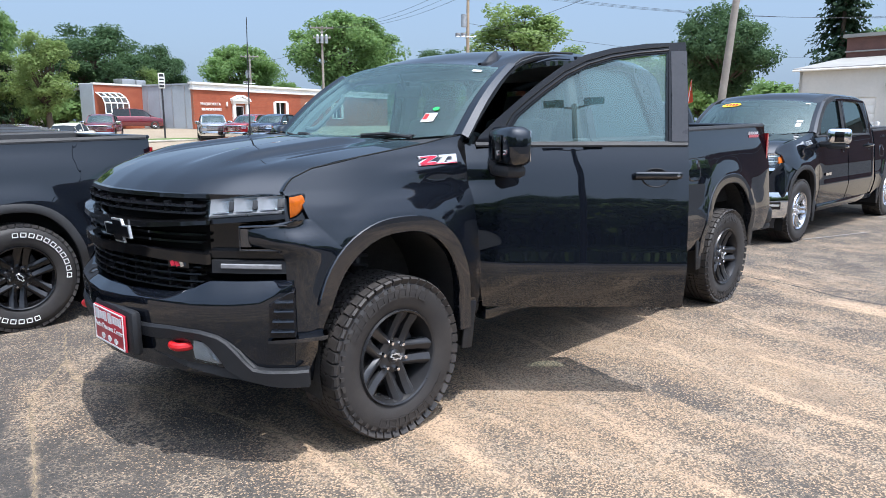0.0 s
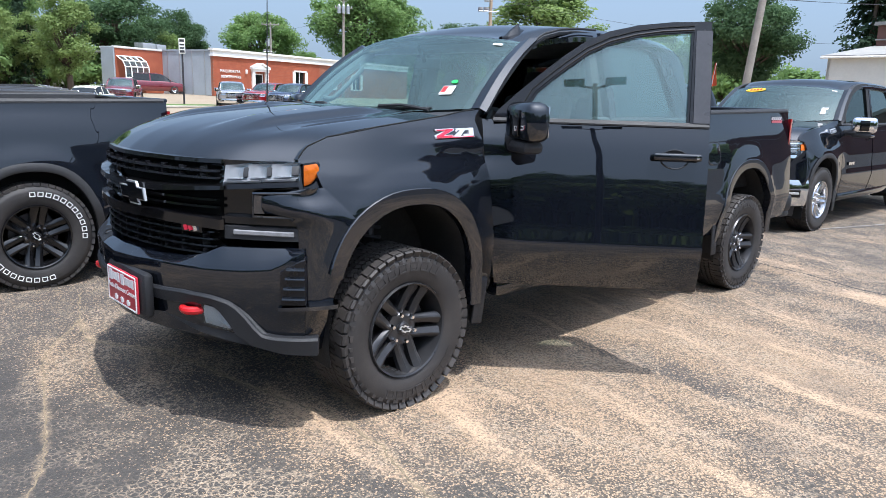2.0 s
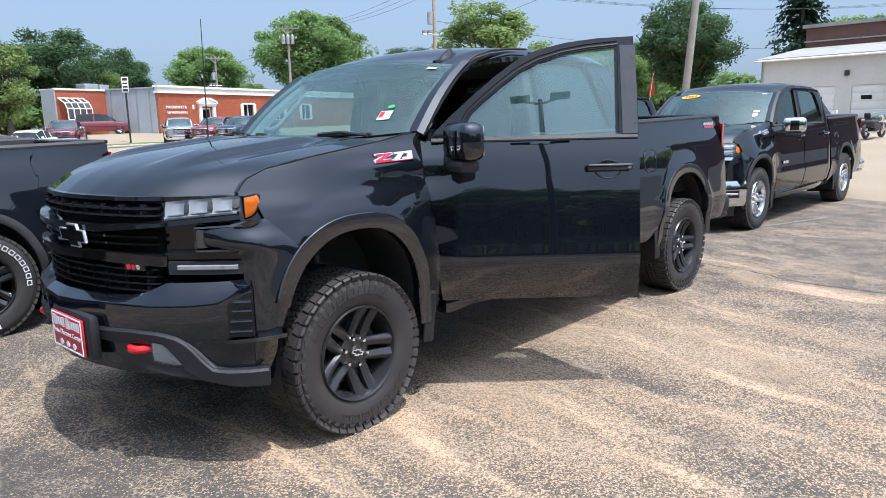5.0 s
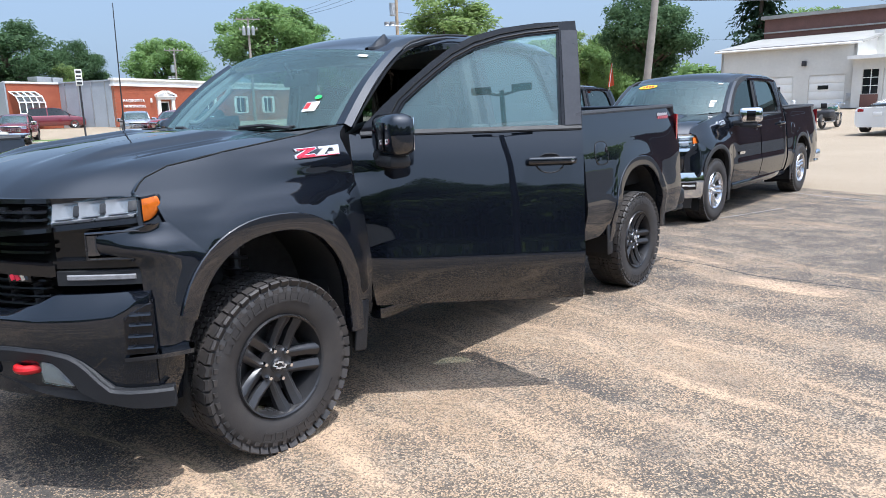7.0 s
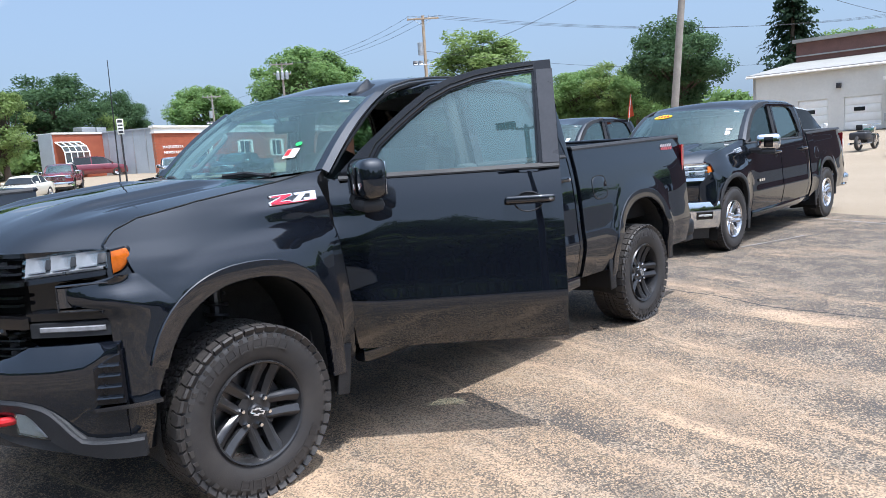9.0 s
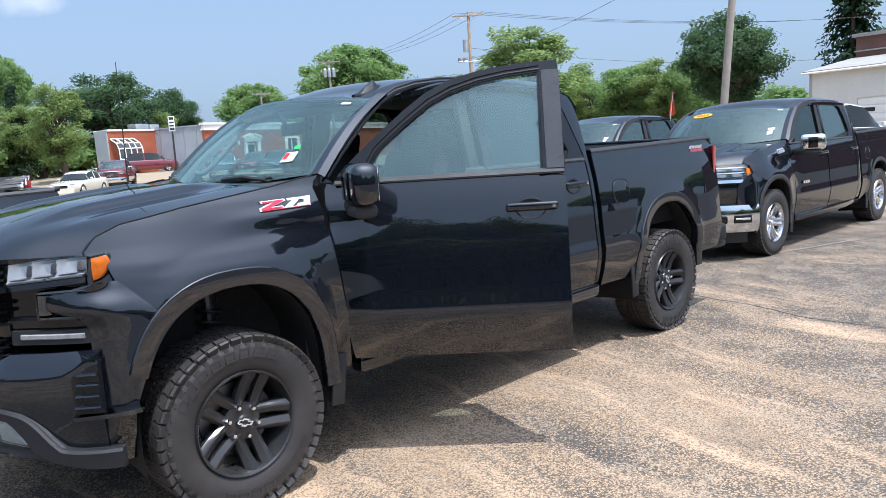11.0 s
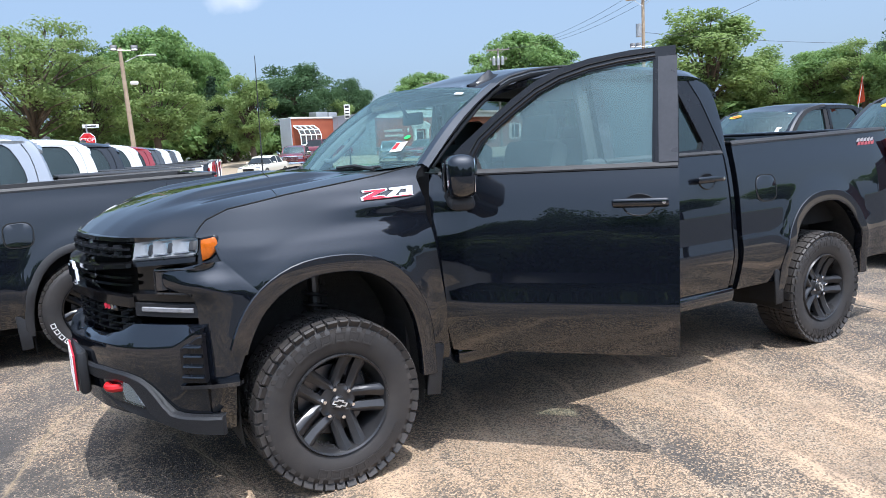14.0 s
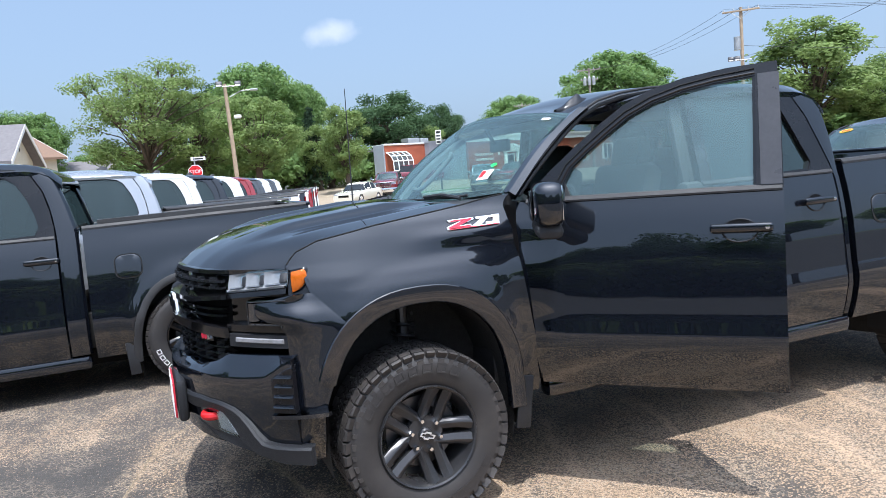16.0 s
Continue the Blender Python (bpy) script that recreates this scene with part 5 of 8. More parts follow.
    gz = part("grille_frame", nose(M(), -0.645, 0.645, 40, [(1.212, -0.060), (1.222, -0.036), (1.240, -0.040), (1.246, -0.06)], 0.03), GLOSS, truck)
    bar_u = tab((0, 1.116), (0.34, 1.117), (0.65, 1.136), (0.80, 1.140))
    bar_l = tab((0, 1.078), (0.34, 1.080), (0.65, 1.108), (0.80, 1.112))
    part("grille_bar", nose(M(), -0.66, 0.66, 44, [(lambda y: bar_l(y), -0.035), (lambda y: bar_l(y) + 0.006, 0.012), (lambda y: bar_u(y) - 0.006, 0.008), (bar_u, -0.04)], 0.02), GLOSS, gz)
    low_u = tab((0, 1.000), (0.32, 1.006), (0.57, 0.996), (0.67, 0.988))
    part("grille_bar", nose(M(), -0.655, 0.655, 44, [(lambda y: low_u(y) - 0.056, -0.035), (lambda y: low_u(y) - 0.050, 0.010), (lambda y: low_u(y) - 0.006, 0.012), (low_u, -0.035)], 0.02), GLOSS, gz)
    for z in (1.150, 1.180):
        part("slat", nose(M(), -0.63, 0.63, 30, [(z, -0.034), (z + 0.004, -0.022), (z + 0.013, -0.024), (z + 0.015, -0.036)], 0.02), SATIN, gz)
    for z in (1.024, 1.056):
        part("slat", nose(M(), -0.63, 0.63, 30, [(z, -0.030), (z + 0.004, -0.012), (z + 0.014, -0.014), (z + 0.016, -0.032)], 0.02), GLOSS, gz)
    for z in (0.818, 0.850, 0.882, 0.914):
        part("slat", nose(M(), -0.615, 0.615, 30, [(z, -0.034), (z + 0.003, -0.016), (z + 0.010, -0.018), (z + 0.012, -0.036)], 0.02), SATIN, gz)
    for zt, ys in ((1.170, 10), (1.200, 10), (0.838, 10), (0.870, 10), (0.902, 10), (0.932, 10)):
        for p, nrm in plan_points(-0.57, 0.57, ys):
            part("grille_tooth", M().prism([(-0.004, -0.010), (0.004, -0.010), (0.002, 0.008), (-0.002, 0.008)], "x", -0.014, 0.02), SATIN, gz, m4=Matrix.Translation(p + nrm * -0.034 + Vector((0, 0, zt))))
    # emblem over the bars
    turn = Matrix.Rotation(radians(4), 4, "Z")
    pose_e = Matrix.Translation((-0.985, -0.190, 1.062)) @ turn
    em = M().prism([(a * 0.86, b2 * 0.62) for a, b2 in bowtie()], "x", -0.012, 0.0)
    e = part("emblem", em, BRIGHT, truck, "black and chrome badge", m4=pose_e)
    part("emblem_core", M().prism([(a * 0.79, b2 * 0.53) for a, b2 in bowtie()], "x", -0.0145, -0.008), GLOSS, e)
    # small badge in the lower grille
    base = Vector((-0.872, -0.528, 0.937))
    tilt = Matrix.Rotation(radians(24), 3, "Z")
    b3 = part("grille_badge", M().box(base, (0.012, 0.112, 0.036), tilt), GLOSS, truck)
    for k, mat in ((0.030, BADGE_RED), (0.004, BADGE_RED), (-0.022, CHROME)):
        part("badge_mark", M().box(base + tilt @ Vector((-0.009, k, 0)), (0.008, 0.019, 0.024), tilt @ Matrix.Rotation(radians(-18), 3, "X")), mat, b3)
    # headlamps
    for s in (-1, 1):
        lo = lambda y: 1.138 + 0.10 * max(0.0, abs(y) - 0.655)
        hi = lambda y: 1.220 + 0.075 * (abs(y) - 0.632)
        house = part("headlamp", nose(M(), s * 0.632, s * 0.955, 20, [(lambda y: 1.108, -0.085), (lo, -0.095), (hi, -0.115)], 0.02), GLOSS, truck)
        for y0, y1 in ((0.658, 0.741), (0.743, 0.825), (0.827, 0.908)):
            w = y1 - y0
            bowl = lambda a, k: (lambda y: a - k * (abs(y) - y0) / w)
            cell = nose(M(), s * y0, s * y1, 6, [(lambda y: lo(y) + 0.008, bowl(-0.026, 0.004)), (lambda y: lo(y) + 0.014, bowl(-0.034, 0.012)), (lambda y: lo(y) + 0.040, bowl(-0.040, 0.018)), (lambda y: hi(y) - 0.016, bowl(-0.050, 0.014)), (lambda y: hi(y) - 0.006, bowl(-0.050, 0.006))], 0.012)
            c = part("reflector", cell, LAMPWHITE, house)
            part("divider", nose(M(), s * (y1 - 0.012), s * (y1 + 0.003), 2, [(lambda y: lo(y) + 0.020, -0.040), (lambda y: lo(y) + 0.024, -0.032), (lambda y: hi(y) - 0.024, -0.044), (lambda y: hi(y) - 0.018, -0.052)], 0.012), TRIM_GREY, c)
            part("step", nose(M(), s * (y0 + 0.012), s * (y1 - 0.016), 4, [(lambda y: lo(y) + 0.013, -0.034), (lambda y: lo(y) + 0.017, -0.028), (lambda y: lo(y) + 0.021, -0.040)], 0.006), LAMPMETAL, c)
        part("lamp_underline", nose(M(), s * 0.655, s * 0.905, 14, [(lambda y: lo(y) - 0.002, -0.034), (lambda y: lo(y) + 0.004, -0.030), (lambda y: lo(y) + 0.007, -0.034)], 0.008), BRIGHT, house)
        # amber end, straight on its inner side and rounded behind, in a black seal
        line = spline([(-0.532, 0.890), (-0.510, 0.901), (-0.490, 0.908), (-0.468, 0.911)], 4)
        for name, mat, grow, sink in (("lamp_seal", GLOSS, 0.008, 0.006), ("turn_lamp", AMBER, 0.0, 0.0)):
            rows = []
            for u in np.linspace(0, 1, 13):
                c = line[int(round(u * (len(line) - 1)))]
                top = 1.226 + 0.012 * u - 0.030 * max(0.0, (u - 0.72) / 0.28) ** 2 + grow
                low = 1.138 + 0.020 * u + 0.046 * u ** 3 - grow
                rows.append([(c.x - 0.004 * (1 - k * k) + sink + 1.6 * grow * (u - 0.5), s * (c.y + 0.005 * (1 - k * k) - sink + 0.3 * grow * u), 0.5 * (top + low) + 0.5 * (top - low) * k) for k in np.linspace(-1, 1, 9)])
            part(name, M().sheet(rows, (0.03, -s * 0.03, 0)), mat, house, angle=60)
        seal = M().sheet([[(x, s * (side_y(x, z) - 0.028), z) for z in (1.10, 1.17, 1.222)] for x in (-0.55, -0.50, -0.45, -0.42)], (0, -s * 0.01, 0))
        part("lamp_backing", seal, GLOSS, house)
        part("lens", nose(M(), s * 0.635, s * 0.918, 18, [(lo, -0.040), (hi, -0.060)], 0.003), LENS, house)
        part("lamp_strip", nose(M(), s * 0.64, s * 0.905, 16, [(lambda y: lo(y) - 0.030, -0.055), (lambda y: lo(y) - 0.026, -0.016), (lambda y: lo(y) - 0.006, -0.022), (lo, -0.06)], 0.02), GLOSS, house)
        part("lamp_block", nose(M(), s * 0.64, s * 0.90, 14, [(0.955, -0.060), (1.115, -0.065)], 0.02), GLOSS, truck)
        part("notch_trim", nose(M(), s * 0.772, s * 0.803, 3, [(1.010, -0.045), (1.020, 0.006), (1.098, 0.004), (1.106, -0.04)], 0.02), DARKCHROME, truck)
        part("notch_ledge", nose(M(), s * 0.772, s * 0.925, 10, [(0.996, -0.04), (1.002, 0.006), (1.012, 0.006), (1.018, -0.04)], 0.02), DARKCHROME, truck)
        part("notch_ledge", nose(M(), s * 0.772, s * 0.93, 10, [(lambda y: 1.098 + 0.06 * (abs(y) - 0.775), -0.04), (lambda y: 1.102 + 0.06 * (abs(y) - 0.775), 0.000), (lambda y: 1.110 + 0.06 * (abs(y) - 0.775), -0.002), (lambda y: 1.114 + 0.06 * (abs(y) - 0.775), -0.04)], 0.02), DARKCHROME, truck)
        rim = [p + n * 0.007 + Vector((0, 0, 1.006)) for p, n in reversed(plan_points(s * 0.776, s * 0.925, 8))]
        rim += [p + n * 0.006 + Vector((0, 0, 1.104 + 0.06 * (abs(p.y) - 0.775))) for p, n in plan_points(s * 0.776, s * 0.925, 8)]
        part("notch_rim", M().tube(rim, 0.0030, 6), RIM, truck)
        rl = part("running_lamp", nose(M(), s * 0.668, s * 0.918, 14, [(0.897, -0.035), (0.902, -0.002), (0.958, -0.004), (0.964, -0.035)], 0.02), TRIM_GREY, truck, "smoked lower running lamp")
        part("lens", nose(M(), s * 0.702, s * 0.905, 12, [(0.922, -0.001), (0.926, 0.003), (0.940, 0.003), (0.944, -0.001)], 0.006), SMOKE, rl)
        part("lamp_shelf", nose(M(), s * 0.63, s * 0.935, 14, [(0.862, -0.07), (0.898, -0.025)], 0.02), GLOSS, truck)
        part("lamp_shelf", nose(M(), s * 0.655, s * 0.93, 14, [(0.960, -0.05), (0.968, -0.012), (0.998, -0.012), (1.004, -0.05)], 0.02), GLOSS, truck)
        # fog lamp and hook in the recess
        ft = tab((0.59, 0.603), (0.645, 0.592), (0.69, 0.515), (0.72, 0.47))
        fb = tab((0.59, 0.520), (0.60, 0.518), (0.69, 0.500), (0.72, 0.468))
        fo = part("fog_lamp", nose(M(), s * 0.593, s * 0.690, 8, [(fb, 0.030), (lambda y: 0.5 * (fb(y) + ft(y)), 0.040), (ft, 0.034)], 0.03), FOGWHITE, truck, "clear fog lamp")
        part("lens", nose(M(), s * 0.593, s * 0.690, 8, [(fb, 0.044), (ft, 0.046)], 0.002), LENS, fo)
        hk = M()
        c = Vector((-0.895, s * 0.535, 0.572))
        loop = [c + Vector((0.12, s * 0.05, 0.0)), c + Vector((0.03, s * 0.05, 0)), c + Vector((-0.02, s * 0.036, 0)), c + Vector((-0.034, 0, 0)), c + Vector((-0.02, -s * 0.036, 0)), c + Vector((0.03, -s * 0.05, 0)), c + Vector((0.12, -s * 0.05, 0))]
        hk.tube(spline(loop, 3), 0.019, 10)
        part("tow_hook", hk, REDPAINT, truck, "red tow hook")
    # dealer plate on its holder
    h = part("plate_holder", M().rbox((-1.010, -0.135, 0.605), (0.05, 0.45, 0.21), 0.03), TRIM_GREY, truck)
    p = part("dealer_plate", M().rbox((-1.043, -0.125, 0.600), (0.010, 0.365, 0.175), 0.012), PLATE, h, "red and white dealer plate")
    rim = M()
    for dy, dz, sy, sz in ((0, 0.080, 0.345, 0.006), (0, -0.080, 0.345, 0.006), (0.170, 0, 0.006, 0.155), (-0.170, 0, 0.006, 0.155)):
        rim.box((-1.050, -0.125 + dy, 0.600 + dz), (0.004, sy, sz))
    part("plate_border", rim, INK, p)
    for y0, w, hgt in ((0.135, 0.035, 0.05), (0.100, 0.024, 0.036), (0.070, 0.024, 0.036), (0.038, 0.026, 0.045), (-0.014, 0.036, 0.05), (-0.055, 0.022, 0.036), (-0.084, 0.022, 0.036), (-0.113, 0.024, 0.036), (-0.140, 0.020, 0.042)):
        part("plate_bar", M().box((-1.050, -0.125 + y0, 0.645), (0.004, w, hgt)), INK, p)
    for y0 in (0.075, 0.0, -0.075):
        part("plate_mark", M().box((-1.050, -0.125 + y0, 0.545), (0.004, 0.036, 0.014)).box((-1.051, -0.125 + y0, 0.545), (0.004, 0.018, 0.026)), INK, p)
    spell = Matrix(((0, 0, -1, -1.051), (-1, 0, 0, -0.125), (0, 1, 0, 0.595), (0, 0, 0, 1)))
    lettering("plate_lettering", "Auto Discount Center", 0.036, INK, p, spell, 0.001)
    return truck


def lettering(name, text, size, mat, parent, m4, depth=0.004, spacing=1.0):
    cu = bpy.data.curves.new(name, "FONT")
    cu.body, cu.size, cu.extrude, cu.align_x, cu.align_y, cu.space_character = text, size, depth, "CENTER", "CENTER", spacing
    tmp = bpy.data.objects.new(name, cu)
    scene.collection.objects.link(tmp)
    dg = bpy.context.evaluated_depsgraph_get()
    me = bpy.data.meshes.new_from_object(tmp.evaluated_get(dg))
    bpy.data.objects.remove(tmp)
    me.materials.clear()
    me.materials.append(mat)
    ob = new(name, me)
    ob.parent = parent
    ob.matrix_basis = m4
    return ob


# ---- the main pickup ----
hero, hero_doors = pickup("pickup_truck", "glossy black lifted pickup with its driver door open on worn asphalt", None, BLACK, "double", "detail", door_open=47.0)

# slanted red and silver badge on the fender
bx = lambda u, w: (0.196 + 0.280 * u, -1, 1.336 + 0.006 * u + 0.040 * w)


def badge_poly(pts, lift, mat, name, parent):
    m = M()
    front = []
    for u, w in pts:
        x, _, z = bx(u, w)
        front.append(Vector((x, -side_y(x, z) - lift, z)))
    base = len(m.v)
    m.v.extend(tuple(p) for p in front)
    m.v.extend(tuple(p + Vector((0, 0.012, 0))) for p in front)
    k = len(front)
    m.f.append(tuple(range(base, base + k)))
    for i in range(k):
        j = (i + 1) % k
        m.f.append((base + i, base + j, base + k + j, base + k + i))
    return part(name, m, mat, parent)


ZED = [(0.0, 0.0), (0.46, 0.0), (0.43, 0.26), (0.24, 0.26), (0.52, 0.78), (0.50, 1.0), (0.04, 1.0), (0.06, 0.74), (0.26, 0.74), (0.0, 0.24)]
ZEDF = [(0.03, 0.06), (0.43, 0.06), (0.41, 0.20), (0.18, 0.20), (0.48, 0.82), (0.47, 0.94), (0.08, 0.94), (0.09, 0.80), (0.31, 0.80), (0.03, 0.20)]
SEV = [(0.47, 0.06), (0.62, 0.06), (0.83, 0.98), (0.55, 0.98), (0.56, 0.74), (0.66, 0.74)]
ONE = [(0.72, 0.04), (0.96, 0.04), (1.0, 1.0), (0.86, 1.0), (0.80, 0.72), (0.88, 0.72), (0.86, 0.28), (0.73, 0.28)]
RULE = [(0.0, -0.10), (0.97, -0.10), (0.96, 0.02), (0.0, 0.02)]
badge = badge_poly(RULE, 0.006, BRIGHT, "fender_badge", hero)
tagged(badge, "red and silver slanted badge")
badge_poly(ZED, 0.008, BRIGHT, "badge_mark", badge)
badge_poly(ZEDF, 0.012, BADGE_RED, "badge_mark", badge)
badge_poly([(0.04, -0.085), (0.95, -0.085), (0.94, -0.02), (0.04, -0.02)], 0.010, BADGE_RED, "badge_mark", badge)
badge_poly(SEV, 0.008, BRIGHT, "badge_mark", badge)
badge_poly(ONE, 0.008, BRIGHT, "badge_mark", badge)

# two-line decal at the rear of the bed side
for zz, mat, nme in ((1.424, DECAL_GREY, "decal"), (1.398, DECAL_RED, "decal")):
    for k in range(5):
        x = 4.22 + k * 0.044
        m = M().sheet([[(x + 0.006 * w, -side_y(x, zz) - 0.003, zz + 0.018 * w) for w in (0, 1)], [(x + 0.034 + 0.006 * w, -side_y(x, zz) - 0.003, zz + 0.028 * w) for w in (0, 1)]], (0, 0.002, 0))
        part(nme, m, mat, hero)

# weatherstrip round the open doorway
ws_m = M().tube([(x + 0.012, -(house_y(z) - 0.035), z - 0.012) for x, z in FRONT_OUT[1:10]] + [(1.70, -0.77, 1.70), (1.70, -0.86, 1.43), (1.70, -0.88, 0.75)], 0.013, 8)
part("doorway_seal", ws_m, TRIM, hero)
ws2 = M().tube([(x - 0.006, -(house_y(z) - 0.012), z + 0.010) for x, z in FRONT_OUT[1:10]], 0.007, 8)
part("doorway_seal", ws2, TRIM_GREY, hero)

# roof fin, mast, wipers, stickers, tether
fin = M()
rows = []
for k in range(13):
    u = k / 12
    w = 0.034 * math.sin(math.pi * (0.08 + 0.80 * u)) + 0.005
    h = 0.004 + 0.050 * lerp_table([(0, 0), (0.2, 0.18), (0.45, 0.72), (0.60, 1.0), (0.66, 0.95), (0.74, 0.42), (0.85, 0.25), (1.0, 0.04)], u)
    x, z = 1.05 + 0.21 * u, 1.890 + 0.050 * u
    rows.append([(x, -0.56 - w, z - 0.012), (x, -0.56 - w * 0.8, z), (x + 0.01, -0.56 - w * 0.26, z + h * 0.85), (x + 0.015, -0.56, z + h), (x + 0.01, -0.56 + w * 0.26, z + h * 0.85), (x, -0.56 + w * 0.8, z), (x, -0.56 + w, z - 0.012)])
fin.sheet(rows, (0, 0, -0.004))
part("roof_fin", fin, GLOSS, hero, "black shark-fin aerial")
mast = M().tube([(0.22, 0.70, 1.40), (0.225, 0.70, 1.70), (0.235, 0.70, 2.20)], [0.006, 0.004, 0.0025], 8)
mast.tube([(0.22, 0.70, 1.40), (0.22, 0.70, 1.46)], [0.022, 0.012], 12)
part("radio_mast", mast, TRIM, hero)
for y0, y1 in ((-0.62, 0.02), (0.05, 0.62)):
    wp = M()
    p = [Vector((0.31 + 0.25 * (y * y) / 0.66, y, 1.456 + 0.045 * y * y)) for y in np.linspace(y0, y1, 9)]
    wp.tube(p, 0.006, 6)
    wp.tube([p[4] + Vector((0, 0, 0.012)), p[2] + Vector((-0.01, 0, 0.016)), p[0] + Vector((-0.06, -0.04, -0.01))], 0.010, 6)
    part("wiper", wp, TRIM, hero)


def on_glass(u, v):
    y = v * (0.815 * (1 - u) + 0.735 * u)
    xb, zb2 = 0.29 + 0.27 * v * v, 1.432 + 0.045 * v * v
    xt, zt2 = 0.90 + 0.125 * v * v, 1.905 - 0.05 * v * v
    bow = 0.03 * math.sin(math.pi * u)
    return Vector((xb + (xt - xb) * u - 0.6 * bow - 0.004, y, zb2 + (zt2 - zb2) * u + 0.6 * bow + 0.005))


def sticker(name, u, v, du, dv, mat, rnd=False):
    m = M()
    if rnd:
        ring = [on_glass(u + du * math.cos(a), v + dv * math.sin(a)) for a in np.linspace(0, 2 * math.pi, 21)[:-1]]
    else:
        ring = [on_glass(u - du, v - dv), on_glass(u - du, v + dv), on_glass(u + du, v + dv), on_glass(u + du, v - dv)]
    m.v.extend(tuple(p) for p in ring)
    m.f.append(tuple(range(len(ring))))
    return part(name, m, mat, hero)


sticker("green_dot_sticker", 0.33, -0.80, 0.022, 0.022, GREEN, True)
st = sticker("tag_sticker", 0.225, -0.79, 0.052, 0.042, PAPER)
sticker("tag_print", 0.235, -0.766, 0.036, 0.016, REDPAINT)
sticker("window_sticker", 0.90, -0.87, 0.016, 0.036, PAPER)

# coil and arm seen in the front wheel opening
for s in (-1, 1):
    coil = M()
    coil.tube([(0.05 + 0.055 * math.cos(t), s * (0.60 + 0.055 * math.sin(t)), 0.52 + 0.055 * t / 6.28) for t in np.linspace(0, 6.28 * 7, 100)], 0.010, 6)
    coil.tube([(0.05, s * 0.60, 0.42), (0.05, s * 0.60, 0.98)], 0.028, 10)
    coil.tube([(-0.20, s * 0.50, 0.72), (-0.02, s * 0.74, 0.70), (0.18, s * 0.50, 0.72)], 0.020, 8)
    coil.tube([(-0.22, s * 0.45, 0.33), (0.0, s * 0.76, 0.31), (0.22, s * 0.45, 0.33)], 0.026, 8)
    part("suspension", coil, STEEL, hero)

# door edge, card and door-mounted details of the open door
od, od_shut = hero_doors[-1]
pull = M().tube(spline([(0.78, -0.80, 1.33), (0.84, -0.74, 1.36), (1.0, -0.735, 1.36), (1.1, -0.78, 1.34)], 4), 0.018)
part("pull_handle", od_shut(pull), TRIM, od)
panel = M().sheet([[(x, -(house_y(z) + 0.004), z) for x in (1.622, 1.665, 1.706)] for z in (1.440, 1.60, 1.75, 1.915)], (0, 0.004, 0))
part("pillar_panel", od_shut(panel), FILM, od, "satin grey-black pillar panel")
upper = FRONT_IN[1:10]
for grow, thick, mat in ((0.012, 0.0055, GLOSS), (0.030, 0.004, DEEP)):
    run = []
    for k, (a, b) in enumerate(upper):
        p, q = upper[max(k - 1, 0)], upper[min(k + 1, len(upper) - 1)]
        n = Vector((p[1] - q[1], q[0] - p[0])).normalized()
        run.append((a + n.x * grow, -(house_y(b + n.y * grow) + 0.002), b + n.y * grow))
    part("frame_moulding", od_shut(M().tube(run, thick, 6)), mat, od)


# ---- ground ----
def ground_mesh():
    rings = [0, 1.5, 3, 5, 8, 11, 15, 20, 24, 28, 33, 38, 43, 48, 53, 58, 66, 80, 110, 160, 260, 420, 900, 2400]
    seg = 96
    verts, faces = [(0, 0, 0)], []
    for r in rings[1:]:
        for k in range(seg):
            a = 2 * math.pi * k / seg
            x, y = r * math.cos(a), r * math.sin(a)
            verts.append((x, y, rise(x, y)))
    for k in range(seg):
        faces.append((0, 1 + k, 1 + (k + 1) % seg))
    for i in range(len(rings) - 2):
        for k in range(seg):
            a, b = 1 + i * seg + k, 1 + i * seg + (k + 1) % seg
            faces.append((a, a + seg, b + seg, b))
    return raw_mesh("ground", verts, faces, GROUND, True)


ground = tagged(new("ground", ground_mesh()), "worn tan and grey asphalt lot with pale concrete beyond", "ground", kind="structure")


def ribbon(name, pts, wide, mat, label, wobble=0.02, lift=0.003, n=8):
    """A cracked, uneven line lying on the asphalt."""
    rnd = random.Random(len(pts) + int(wide * 1000))
    path = spline([(*p, 0) for p in pts], n)
    verts, faces = [], []
    for i, p in enumerate(path):
        d = (path[min(i + 1, len(path) - 1)] - path[max(i - 1, 0)]).normalized()
        nrm = Vector((-d.y, d.x, 0))
        c = p + nrm * rnd.uniform(-wobble, wobble)
        w = wide * rnd.uniform(0.35, 1.0)
        verts += [tuple(c + nrm * w + Vector((0, 0, lift * 0.3))), tuple(c + Vector((0, 0, lift))), tuple(c - nrm * w + Vector((0, 0, lift * 0.3)))]
        if i:
            b = 3 * i
            faces += [(b - 3, b, b + 1, b - 2), (b - 2, b + 1, b + 2, b - 1)]
    ob = new(name, raw_mesh(name, verts, faces, mat))
    ob.parent = ground
    return tagged(ob, label)


